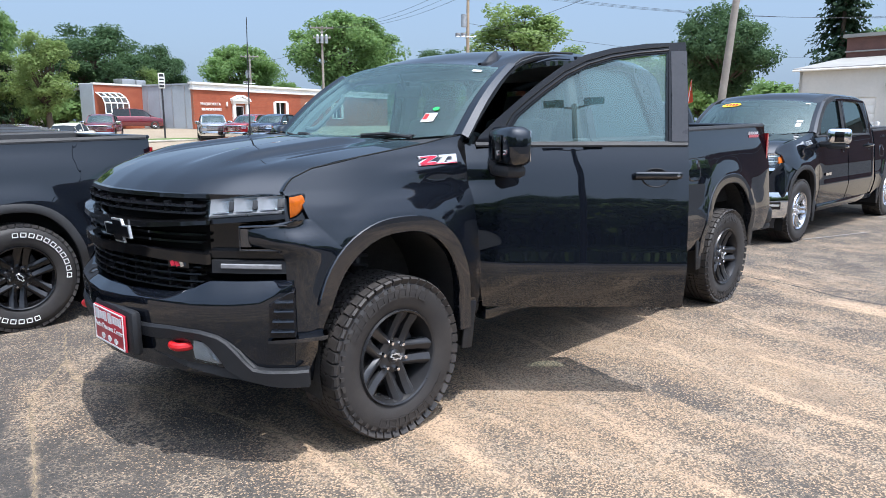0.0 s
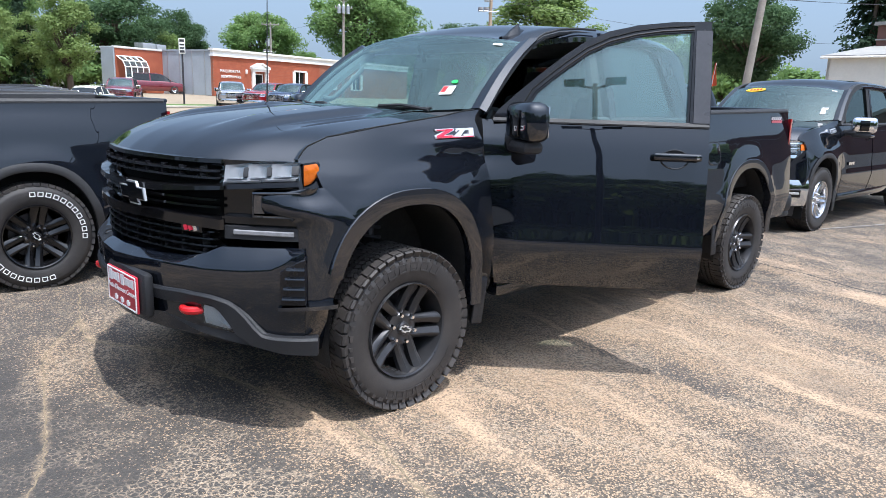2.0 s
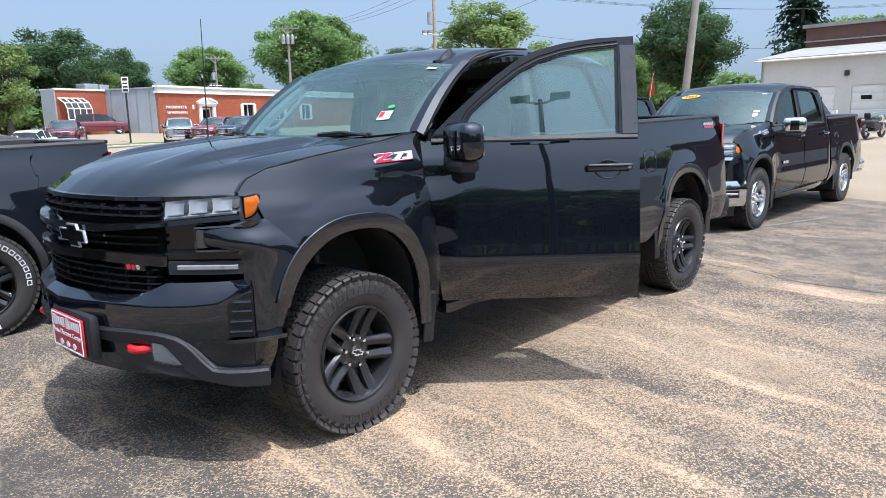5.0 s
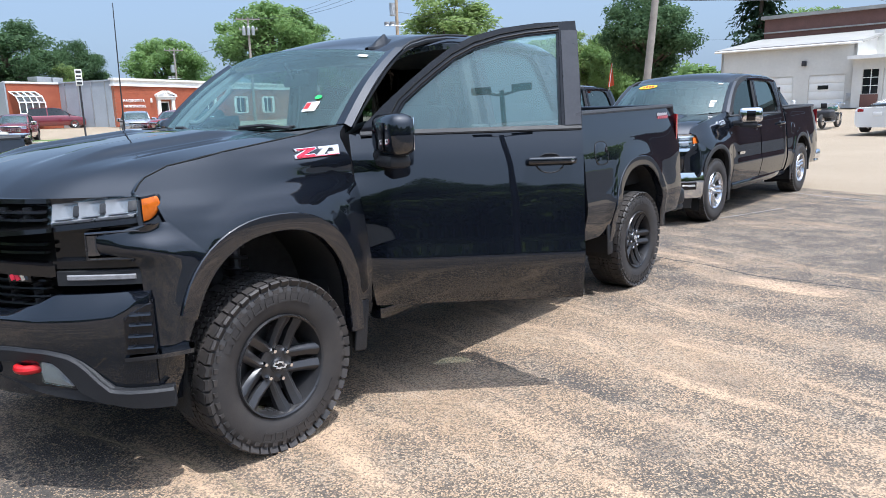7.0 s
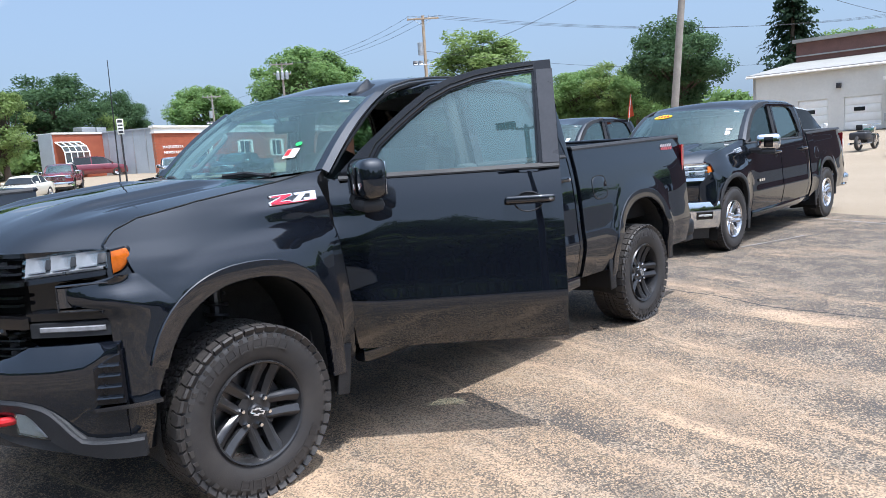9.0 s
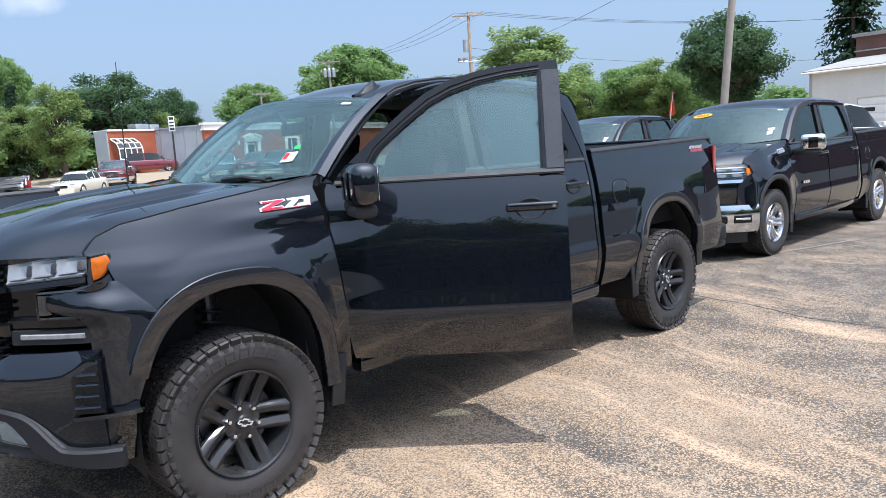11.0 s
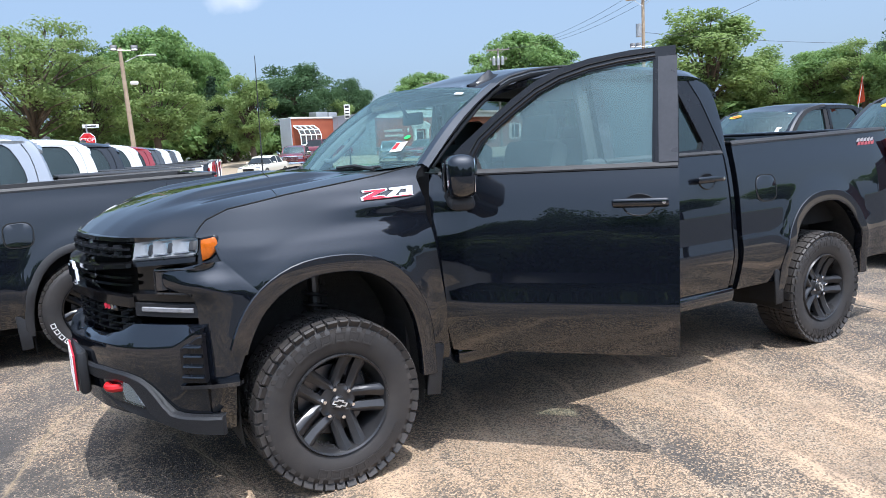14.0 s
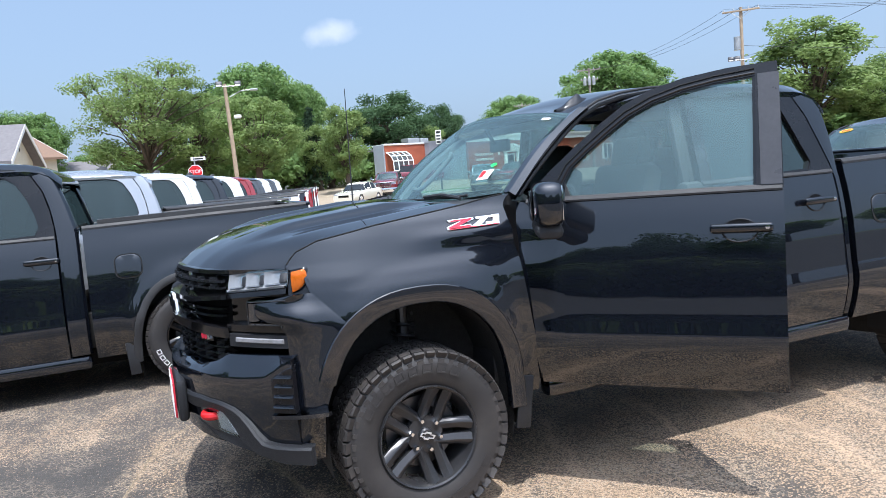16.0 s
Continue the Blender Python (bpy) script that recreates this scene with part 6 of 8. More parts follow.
ribbon("crack", CRACK_LONG, 0.008, TARFILL, "sandy crack in the asphalt", 0.009, n=12)
ribbon("crack", CRACK_SIDE[1:], 0.005, TARFILL, "sandy crack in the asphalt", 0.010, n=12)
ribbon("seam", [(5.3, 0.6), (4.92, -0.64), (4.82, -1.185), (4.62, -1.7), (4.60, -2.1), (4.58, -2.9), (4.62, -4.5)], 0.018, SEAM, "dark tar seam across the asphalt", 0.010)
ribbon("seam", [(7.65, -0.35), (8.6, -0.70), (9.8, -1.10), (10.7, -1.45), (11.6, -1.9)], 0.02, SEAM, "dark tar seam across the asphalt", 0.012)
ribbon("painted_line", [(11.5, 0.1), (10.9, -0.5), (10.4, -1.5), (10.1, -2.4)], 0.035, LINEPAINT, "worn white parking line", 0.006)
ribbon("painted_line", [(7.7, -0.32), (8.6, -0.62), (9.0, -0.75)], 0.028, LINEPAINT, "worn white parking line", 0.006)
lf = M().sheet([[(3.24, -0.79, 0.006), (3.27, -0.82, 0.022)], [(3.30, -0.73, 0.004), (3.34, -0.77, 0.014)]], (0, 0, 0.003))
tagged(part("fallen_leaf", lf, BARK, None), "dry curled brown leaf on the asphalt", "leaf")

# ---- other pickups ----
LOW = dict(low=True)
WHITE_LETTER = dict(lettered=INK, rugged=False, spokes=6, twin=0.20, rim_mat=GLOSS)


def neighbour(m4):
    truck, _ = pickup("pickup_truck", "glossy black crew-cab pickup with white-lettered tyres", m4, BLACK, "crew", "plain", wheels=WHITE_LETTER, glassmats=(MIDGLASS, DARKGLASS, DARKGLASS), tail=4.815)
    settle(truck, 1.11, -0.25)


neighbour(Matrix.Translation((-4.495, 3.42, 0)) @ Matrix.Rotation(radians(-1.0), 4, "Z"))
RAMGLASS = glass("dark_tinted_door_glass", (0.12, 0.14, 0.15), 1.0, haze=0.01)
ram, ram_doors = pickup("pickup_truck", "black crew-cab pickup with chrome mirrors and bright alloy wheels", Matrix.Translation((7.50, 0.66, 0)) @ Matrix.Rotation(radians(-1.5), 4, "Z"), BLACK, "crew", "plain",
                        wheels=dict(spokes=6, twin=0.16, rim_mat=ALLOY, rugged=False, lettered=None), chrome=True, glassmats=(MIDGLASS, RAMGLASS, DARKGLASS), bedcover=True)
ram2, _d = pickup("pickup_truck", "black crew-cab pickup parked behind, yellow windshield sticker", Matrix.Translation((9.4, 4.42, 0)) @ Matrix.Rotation(radians(-1.5), 4, "Z"), BLACK, "crew", "plain", low=True,
                  wheels=dict(spokes=6, twin=0.16, rim_mat=ALLOY, rugged=False, lettered=None, low=True), chrome=True, glassmats=(MIDGLASS, MIDGLASS, DARKGLASS))


def windshield_card(truck, name, u, v, du, dv, mat, rnd=False):
    m = M()
    if rnd:
        pts = [on_glass(u + du * math.cos(a), v + dv * math.sin(a)) for a in np.linspace(0, 2 * math.pi, 25)[:-1]]
    else:
        pts = [on_glass(u - du, v - dv), on_glass(u - du, v + dv), on_glass(u + du, v + dv), on_glass(u + du, v - dv)]
    m.v.extend(tuple(p) for p in pts)
    m.f.append(tuple(range(len(pts))))
    return part(name, m, mat, truck)


for tr in (ram, ram2):
    windshield_card(tr, "year_sticker", 0.86, 0.52, 0.065, 0.21, YELLOW, True)
    m = M()
    for v in (0.40, 0.47, 0.54, 0.61):
        p = [on_glass(0.83, v - 0.02), on_glass(0.83, v + 0.02), on_glass(0.89, v + 0.02), on_glass(0.89, v - 0.02)]
        b0 = len(m.v)
        m.v.extend(tuple(q + Vector((-0.003, 0, 0.003))) for q in p)
        m.f.append((b0, b0 + 1, b0 + 2, b0 + 3))
    part("sticker_bars", m, BADGE_RED, tr)
    windshield_card(tr, "tag_sticker", 0.22, -0.84, 0.05, 0.035, PAPER)
    windshield_card(tr, "tag_sticker", 0.32, -0.85, 0.03, 0.045, PAPER)
    windshield_card(tr, "window_sticker", 0.92, -0.87, 0.014, 0.04, PAPER)
    # hood-side badge and door badge
    def on_side(x, z, out):
        return (x, -side_y(x, z) - out, z)
    plate = M().sheet([[on_side(0.20 + u, 1.315 + 0.1 * u + h, 0.006) for h in (0.0, 0.045)] for u in (0.0, 0.10, 0.20)], (0, 0.006, 0))
    sb = part("side_badge", plate, BRIGHT, tr)
    part("badge_field", M().sheet([[on_side(0.208 + u, 1.322 + 0.1 * u + h, 0.009) for h in (0.0, 0.031)] for u in (0.0, 0.092, 0.184)], (0, 0.006, 0)), GLOSS, sb)
    for u in (0.02, 0.065, 0.11, 0.15):
        part("badge_bar", M().sheet([[on_side(0.208 + u + q, 1.328 + 0.1 * u + h, 0.011) for h in (0.0, 0.019)] for q in (0.0, 0.024)], (0, 0.004, 0)), BRIGHT, sb)
    db = M()
    for k in range(3):
        db.box((0.83 + 0.07 * k, -1.004, 0.93), (0.055, 0.006, 0.035))
    part("door_badge", db, CHROME, tr)

for tr in (ram, ram2):
    settle(tr, 1.03, -0.13)

# orange flag clipped to the second truck's window
flag = thing("window_flag", "small orange flag clipped to a truck window", "flag")
fx, fy = 11.72, 3.38
part("flag_staff", M().tube([(fx, fy, 1.80), (fx + 0.02, fy - 0.06, 2.34)], 0.006), INK, flag)
part("flag_cloth", M().sheet([[(fx + 0.015 + 0.05 * (u - 0.5) * (0.16 + w) + 0.02 * math.sin(5 * u), fy - 0.05 - 0.10 * (u - 0.5) * (0.16 + w), 2.33 - 0.45 * w + 0.03 * u) for w in np.linspace(0, 1, 5)] for u in np.linspace(0, 1, 5)], (0, 0.003, 0)), ORANGE, flag)

# echelon row beyond the neighbour
ROW = [(SILVER, "silver"), (WHITE, "white"), (BLACK, "black"), (WHITE, "white"), (RED, "red"), (GREY, "dark grey"), (WHITE, "white"), (GREY, "dark grey"), (WHITE, "white")]
for k, (mat, word) in enumerate(ROW):
    y = 3.42 + 2.9 * (k + 1)
    x = -4.50 + 0.72 * (k + 1)
    tr, _ = pickup("pickup_truck", f"{word} crew-cab pickup in a slanted parked row", Matrix.Translation((x, y, 0)), mat, "crew", "plain", low=True, wheels=LOW, group="row of parked pickups",
           glassmats=(MIDGLASS, DARKGLASS, DARKGLASS), interior=False, bedcover=k < 3, tail=4.50)
    if k < 4:
        part("roof_fin", M().grid([[(2.20 + 0.16 * u, 0.03 * w * (1 - u * 0.3), 2.005 + 0.055 * (1 - abs(w)) * lerp_table([(0, 0), (0.6, 1), (1, 0.7)], u)) for w in (-1, -0.4, 0, 0.4, 1)] for u in np.linspace(0, 1, 6)]), GLOSS, tr)
    settle(tr, 1.11, -0.25)


# ---- cars farther off ----
def car(name, label, m4, body, length, height, wide, shape, category, group="", bench=True):
    """A closed car: shape is a side profile of (share of length, roof height, belt height) from nose to tail."""
    c = thing(name, label, category, m4, group)
    hw = wide / 2
    stations = np.linspace(0, 1, 25)
    low, top = [], []
    for u in stations:
        x = u * length
        belt = lerp_table([(a, b) for a, _, b in shape], u)
        tuck = 1 - 0.16 * smooth(0.14, 0, u) - 0.12 * smooth(0.88, 1, u)
        low.append([(x, -hw * tuck * k, z) for k, z in ((0.88, 0.22), (0.97, 0.34), (1.0, 0.55), (0.985, belt - 0.10), (0.93, belt), (0.45, belt + 0.02), (0.0, belt + 0.025))]
                   + [(x, hw * tuck * k, z) for k, z in ((0.45, belt + 0.02), (0.93, belt), (0.985, belt - 0.10), (1.0, 0.55), (0.97, 0.34), (0.88, 0.22))])
    b = M().grid(low)
    n = len(low[0])
    b.f.append(tuple(range(n)))
    b.f.append(tuple(len(b.v) - n + k for k in range(n)))
    part("body", b, body, c, angle=40)
    us = [u for u in stations if lerp_table([(a, r) for a, r, _ in shape], u) > lerp_table([(a, q) for a, _, q in shape], u) + 0.05]
    for u in us:
        x, r, q = u * length, lerp_table([(a, r) for a, r, _ in shape], u), lerp_table([(a, q) for a, _, q in shape], u)
        top.append([(x, -hw * 0.92, q - 0.01), (x, -hw * 0.75, r - 0.05), (x, -hw * 0.66, r - 0.01), (x, 0, r + 0.02), (x, hw * 0.66, r - 0.01), (x, hw * 0.75, r - 0.05), (x, hw * 0.92, q - 0.01)])
    g = M().grid(top)
    g.f.append(tuple(range(7)))
    g.f.append(tuple(len(g.v) - 7 + k for k in range(7)))
    part("cabin_glass", g, DARKWIN, c, angle=40)
    flat = [t for t in top if t[3][2] > height - 0.16]
    rf = M().sheet([[Vector(p) + Vector((0, 0, 0.006)) for p in t[1:6]] for t in flat], (0, 0, -0.01))
    part("roof", rf, body, c)
    for s in (-1, 1):
        for u in (us[0] + 0.10, (us[0] + us[-1]) / 2 + 0.02, us[-1] - 0.07):
            x = u * length
            r, q = lerp_table([(a, r) for a, r, _ in shape], u), lerp_table([(a, q) for a, _, q in shape], u)
            part("pillar", M().sheet([[(x - 0.04, s * hw * 0.925, q), (x + 0.04, s * hw * 0.925, q)], [(x - 0.02, s * hw * 0.757, r - 0.04), (x + 0.06, s * hw * 0.757, r - 0.04)]], (0, -s * 0.01, 0)), body, c)
        part("side_mirror", M().rbox(((us[0] + 0.12) * length, s * (hw + 0.06), 1.0 if height < 1.6 else 1.15), (0.10, 0.16, 0.11), 0.03), body, c)
        part("headlamp", M().rbox((0.10, s * hw * 0.66, 0.68), (0.12, 0.30, 0.12), 0.04), LAMPWHITE, c)
        part("tail_lamp", M().rbox((length - 0.05, s * hw * 0.66, 0.85), (0.12, 0.26, 0.14), 0.04), TAIL, c)
    part("grille", M().rbox((0.015, 0, 0.58), (0.06, wide * 0.42, 0.16), 0.03), GLOSS, c)
    part("plate", M().rbox((length + 0.005, 0, 0.72), (0.02, 0.32, 0.14), 0.008), INK, c)
    kw = dict(R=0.335, rim=0.215, spokes=5, twin=0.2, rim_mat=ALLOY, lettered=None, rugged=False, low=True)
    for u in (0.18, 0.79):
        for s in (-1, 1):
            put_wheel(c, f"car{height}{length}", u * length, s * (hw - 0.10), 0.331, 0 if s < 0 else math.pi, 0.3, 0.11, kw)
    return c


SEDAN = [(0, 0.70, 0.66), (0.08, 0.78, 0.76), (0.28, 0.93, 0.90), (0.45, 1.38, 0.93), (0.55, 1.44, 0.94), (0.70, 1.40, 0.96), (0.86, 1.02, 0.99), (1, 0.92, 0.90)]
VAN = [(0, 0.80, 0.76), (0.06, 0.95, 0.92), (0.22, 1.12, 1.04), (0.36, 1.66, 1.06), (0.50, 1.76, 1.07), (0.85, 1.74, 1.08), (0.96, 1.55, 1.08), (1, 1.15, 1.05)]
COUPE = [(0, 0.60, 0.56), (0.10, 0.70, 0.68), (0.36, 0.86, 0.84), (0.52, 1.20, 0.88), (0.60, 1.24, 0.89), (0.74, 1.14, 0.92), (0.90, 0.98, 0.97), (1, 0.95, 0.93)]
EYE0 = Vector((-2.1, -3.65, 0))
EYE1 = Vector((-1.1, -3.96, 0))


def later(az, d):
    """Bearing and distance as seen from the end of the path, turned into those from its start."""
    p = EYE1 + Vector((d * math.sin(radians(az)), d * math.cos(radians(az)), 0)) - EYE0
    return math.degrees(math.atan2(p.x, p.y)), p.length



def spot(az, d):
    """A place on the ground by compass bearing from +y and distance."""
    x, y = EYE0.x + d * math.sin(radians(az)), EYE0.y + d * math.cos(radians(az))
    return Vector((x, y, rise(x, y)))


def stand(az, d, turn):
    return Matrix.Translation(spot(az, d)) @ Matrix.Rotation(radians(turn), 4, "Z")


pickup("pickup_truck", "dark red pickup parked before the newspaper building", stand(19.6, 55, 62), MAROON, "crew", "plain", low=True, wheels=LOW, chrome=True, glassmats=(MIDGLASS, DARKGLASS, DARKGLASS), interior=False)
car("minivan", "dark red minivan parked beside the brick building", stand(24.0, 71, 162), MAROON, 4.9, 1.70, 1.95, VAN, "van")
pickup("pickup_truck", "silver pickup facing the lot", stand(27.45, 55, 66), SILVER, "crew", "plain", low=True, wheels=LOW, chrome=True, glassmats=(MIDGLASS, DARKGLASS, DARKGLASS), interior=False)
pickup("pickup_truck", "red pickup parked in the far row", stand(29.3, 53, 30), RED, "crew", "plain", low=True, wheels=LOW, chrome=True, glassmats=(MIDGLASS, DARKGLASS, DARKGLASS), interior=False)
pickup("pickup_truck", "dark blue pickup parked in the far row", stand(31.1, 50, 28), BLUE, "crew", "plain", low=True, wheels=LOW, chrome=True, glassmats=(MIDGLASS, DARKGLASS, DARKGLASS), interior=False)
car("sedan", "cream white sedan at the end of the row", stand(*later(15.1, 47), 48), CREAM, 4.5, 1.45, 1.82, SEDAN, "car")
car("coupe", "white sports coupe with silver wheels before the garage", stand(83.9, 36, 165), WHITE, 4.6, 1.25, 1.85, COUPE, "car")
pickup("pickup_truck", "white pickup parked near the garage", stand(72.3, 38, 60), WHITE, "crew", "plain", low=True, wheels=LOW, glassmats=(MIDGLASS, DARKGLASS, DARKGLASS), interior=False)
car("suv", "white boxy utility car with dark windows beside the garage", stand(75.8, 31, 150) @ Matrix.Diagonal((1, 1, 1.2, 1)), WHITE, 4.3, 1.80, 1.85, VAN, "car")

# motorcycle on the lot
mc = thing("motorcycle", "dark green touring motorcycle on the concrete", "motorcycle", stand(78.6, 37.5, 170))
for x in (0.0, 1.6):
    w = M().lathe([(0.20, -0.05), (0.28, -0.07), (0.32, -0.03), (0.32, 0.03), (0.28, 0.07), (0.20, 0.05)], 28, (x, 0, 0.32))
    wo = part("wheel", w, RUBBER, mc)
    part("hub", M().lathe([(0.0, -0.05), (0.2, -0.03), (0.2, 0.03), (0.0, 0.05)], 20, (x, 0, 0.32)), ALLOY, wo)
part("engine", M().rbox((0.80, 0, 0.45), (0.62, 0.34, 0.36), 0.08), DARKMETAL, mc)
part("tank", M().rbox((0.62, 0, 0.82), (0.55, 0.30, 0.22), 0.10, None, 3), plain("green_enamel", (0.01, 0.05, 0.03), 0.2), mc)
part("seat", M().rbox((1.15, 0, 0.78), (0.62, 0.32, 0.12), 0.05, None, 3), CLOTH, mc)
part("saddlebag", M().rbox((1.45, 0, 0.62), (0.55, 0.72, 0.32), 0.08, None, 3), DARKMETAL, mc)
part("fork", M().tube([(0.0, 0.10, 0.32), (0.28, 0.10, 0.98)], 0.03).tube([(0.0, -0.10, 0.32), (0.28, -0.10, 0.98)], 0.03), CHROME, mc)
part("handlebar", M().tube([(0.48, -0.42, 1.06), (0.30, -0.2, 1.08), (0.30, 0.2, 1.08), (0.48, 0.42, 1.06)], 0.016), CHROME, mc)
part("backrest", M().rbox((1.55, 0, 0.98), (0.08, 0.26, 0.22), 0.04, Matrix.Rotation(radians(10), 3, "Y")), CLOTH, mc)
for s in (-1, 1):
    part("exhaust", M().tube([(0.85, s * 0.2, 0.30), (1.3, s * 0.24, 0.28), (1.95, s * 0.24, 0.30)], [0.035, 0.045, 0.05], 10), CHROME, mc)
    part("headlamp" if s < 0 else "engine_guard", M().rbox((0.14, 0, 0.90), (0.16, 0.19, 0.19), 0.07, None, 3) if s < 0 else M().tube([(0.45, -0.32, 0.30), (0.42, -0.34, 0.62), (0.44, 0.34, 0.62), (0.45, 0.32, 0.30)], 0.016, 8), CHROME, mc)
part("fender", M().sheet([[(0.33 * math.cos(a) + 0.0, y, 0.32 + 0.36 * math.sin(a)) for y in (-0.08, 0, 0.08)] for a in np.linspace(0.3, 2.6, 8)], (0, 0, 0.01)), DARKMETAL, mc)


# ---- newspaper building ----
def wall_frame(p, f):
    """Pose with x along a wall's face, y into the wall, at its foot."""
    f = Vector((f[0], f[1], 0)).normalized()
    g = Vector((-f.y, f.x, 0))
    return Matrix(((f.x, g.x, 0, p[0]), (f.y, g.y, 0, p[1]), (0, 0, 1, p[2]), (0, 0, 0, 1)))


BASEZ = 0.85
P1 = EYE0 + Vector((69 * math.sin(radians(26.1)), 69 * math.cos(radians(26.1)), BASEZ))
news = thing("newspaper_building", "single-storey red brick newspaper office with white cornice", "building", wall_frame(P1, (0.948, 0.319)))
W, H = 34.0, 4.15
DX = 6.0
holes = [(DX, 1.30, 0.0, 2.15), (12.2, 1.5, 1.0, 1.55), (17.5, 1.5, 1.0, 1.55), (22.5, 1.5, 1.0, 1.55)]
wall = M()
cuts = [0.0]
for cx, w, z0, h in holes:
    cuts += [cx - w / 2, cx + w / 2]
cuts.append(W)
for i in range(0, len(cuts), 2):
    wall.box(((cuts[i] + cuts[i + 1]) / 2, 0.15, 1.75), (cuts[i + 1] - cuts[i], 0.30, 3.5))
for cx, w, z0, h in holes:
    if z0:
        wall.box((cx, 0.15, z0 / 2), (w, 0.30, z0))
    wall.box((cx, 0.15, (z0 + h + 3.5) / 2), (w, 0.30, 3.5 - z0 - h))
front_wall = part("wall", wall, MORTAR, news, "red brick front wall")
bricks = M()
rnd = random.Random(7)
for row in range(23):
    z = 0.08 + row * 0.150
    x = 0.15 + (0.18 if row % 2 else 0)
    while x < 15.5:
        if not any(abs(x - cx) < w / 2 + 0.35 and z0 - 0.1 < z < z0 + h + 0.12 for cx, w, z0, h in holes):
            bricks.box((x, -0.004 + rnd.uniform(-0.003, 0.003), z), (0.345, 0.03, 0.136))
        x += 0.36
bk = part("brick", bricks, BRICK, front_wall)
tagged(bk, kind="stuff")
part("cornice", M().box((W / 2, 0.10, 3.55), (W + 0.2, 0.50, 0.16)).box((W / 2, 0.12, 3.80), (W + 0.1, 0.40, 0.40)).box((W / 2, 0.08, 4.06), (W + 0.3, 0.60, 0.18)), WHITETRIM, news, "white painted cornice")
part("roof", M().box((W / 2, 9.0, 3.85), (W, 17.6, 0.2)), ROOFPALE, news)
part("side_wall", M().box((0.06, 3.35, 1.95), (0.22, 6.2, 3.9)).box((0.03, 3.35, 3.95), (0.30, 6.3, 0.12)), GREYWALL, news, "grey metal side wall")
for k in range(4):
    part("batten", M().box((-0.07, 0.9 + 1.55 * k, 1.95), (0.05, 0.06, 3.9)), METAL, news)
# entrance
ent = M()
for s in (-1, 1):
    ent.rbox((DX + s * 0.92, -0.10, 1.18), (0.34, 0.24, 2.36), 0.03)
    ent.rbox((DX + s * 0.92, -0.12, 0.12), (0.42, 0.30, 0.24), 0.03)
ent.rbox((DX, -0.12, 2.44), (2.36, 0.30, 0.24), 0.03)
ent.box((DX, -0.16, 2.60), (2.60, 0.40, 0.08))
ent.prism([(DX - 1.30, 2.64), (DX - 0.22, 2.98), (DX - 0.22, 3.10), (DX - 0.32, 3.14), (DX - 1.32, 2.78)], "y", -0.30, 0.05)
ent.prism([(DX + 1.30, 2.64), (DX + 0.22, 2.98), (DX + 0.22, 3.10), (DX + 0.32, 3.14), (DX + 1.32, 2.78)], "y", -0.30, 0.05)
ent.prism([(DX - 1.2, 2.64), (DX, 3.0), (DX + 1.2, 2.64)], "y", -0.12, 0.05)
ent.rbox((DX, -0.16, 2.96), (0.16, 0.2, 0.36), 0.06)
eo = part("entrance_surround", ent, WHITETRIM, news, "white pedimented door surround")
dr = part("door", M().box((DX, 0.18, 1.07), (1.30, 0.06, 2.15)), DARKWIN, news)
part("door_rail", M().box((DX, 0.14, 2.10), (1.30, 0.06, 0.10)).box((DX, 0.14, 0.10), (1.30, 0.06, 0.20)).box((DX - 0.6, 0.14, 1.07), (0.09, 0.06, 2.15)).box((DX + 0.6, 0.14, 1.07), (0.09, 0.06, 2.15)), WHITETRIM, dr)
for cx in (12.2, 17.5, 22.5):
    w = part("window", M().box((cx, 0.18, 1.775), (1.5, 0.04, 1.55)), DARKWIN, news)
    part("window_surround", M().box((cx, -0.03, 2.62), (1.9, 0.14, 0.16)).box((cx, -0.03, 0.95), (1.9, 0.16, 0.12)).box((cx, 0.10, 1.775), (0.07, 0.08, 1.55)), WHITETRIM, w)
    for s in (-1, 1):
        part("shutter", M().rbox((cx + s * 1.0, -0.03, 1.775), (0.42, 0.06, 1.6), 0.01), WHITETRIM, w)
up = Matrix.Translation((2.10, -0.05, 2.22)) @ Matrix.Rotation(radians(90), 4, "X")
lettering("wall_lettering", "MAQUOKETA", 0.35, WHITETRIM, news, up, 0.03, 1.25)
lettering("wall_lettering", "NEWSPAPERS", 0.35, WHITETRIM, news, Matrix.Translation((2.20, -0.05, 1.72)) @ Matrix.Rotation(radians(90), 4, "X"), 0.03, 1.25)
part("wall_lamp", M().rbox((4.15, -0.10, 2.25), (0.16, 0.18, 0.42), 0.05), WHITETRIM, news)
# wing with the glazed bay
WY = 6.25
part("wing_wall", M().box((-2.60, WY + 0.15, 1.9), (5.1, 0.3, 3.8)), BRICK, news, "red brick wing wall")
part("wing_side", M().box((-5.20, WY + 0.85, 1.95), (0.2, 1.6, 3.9)), GREYWALL, news)
part("wing_roof", M().box((-2.60, WY + 0.95, 3.88), (5.2, 1.9, 0.14)).box((-2.60, WY + 0.1, 3.92), (5.3, 0.36, 0.14)), WHITETRIM, news)
bay = M()
for k in range(5):
    x = -5.0 + k * 0.62
    bay.tube([(x, WY - 1.15, 0.3), (x, WY - 1.05, 2.25), (x, WY - 0.75, 2.75), (x, WY - 0.02, 3.15)], 0.06, 4)
for y, z in ((-1.15, 0.35), (-1.1, 1.3), (-1.05, 2.25), (-0.75, 2.75), (0, 3.15)):
    bay.tube([(-5.0, WY + y, z), (-2.52, WY + y, z)], 0.055, 4)
by = part("glazed_bay", bay, WHITETRIM, news, "white-framed glass bay")
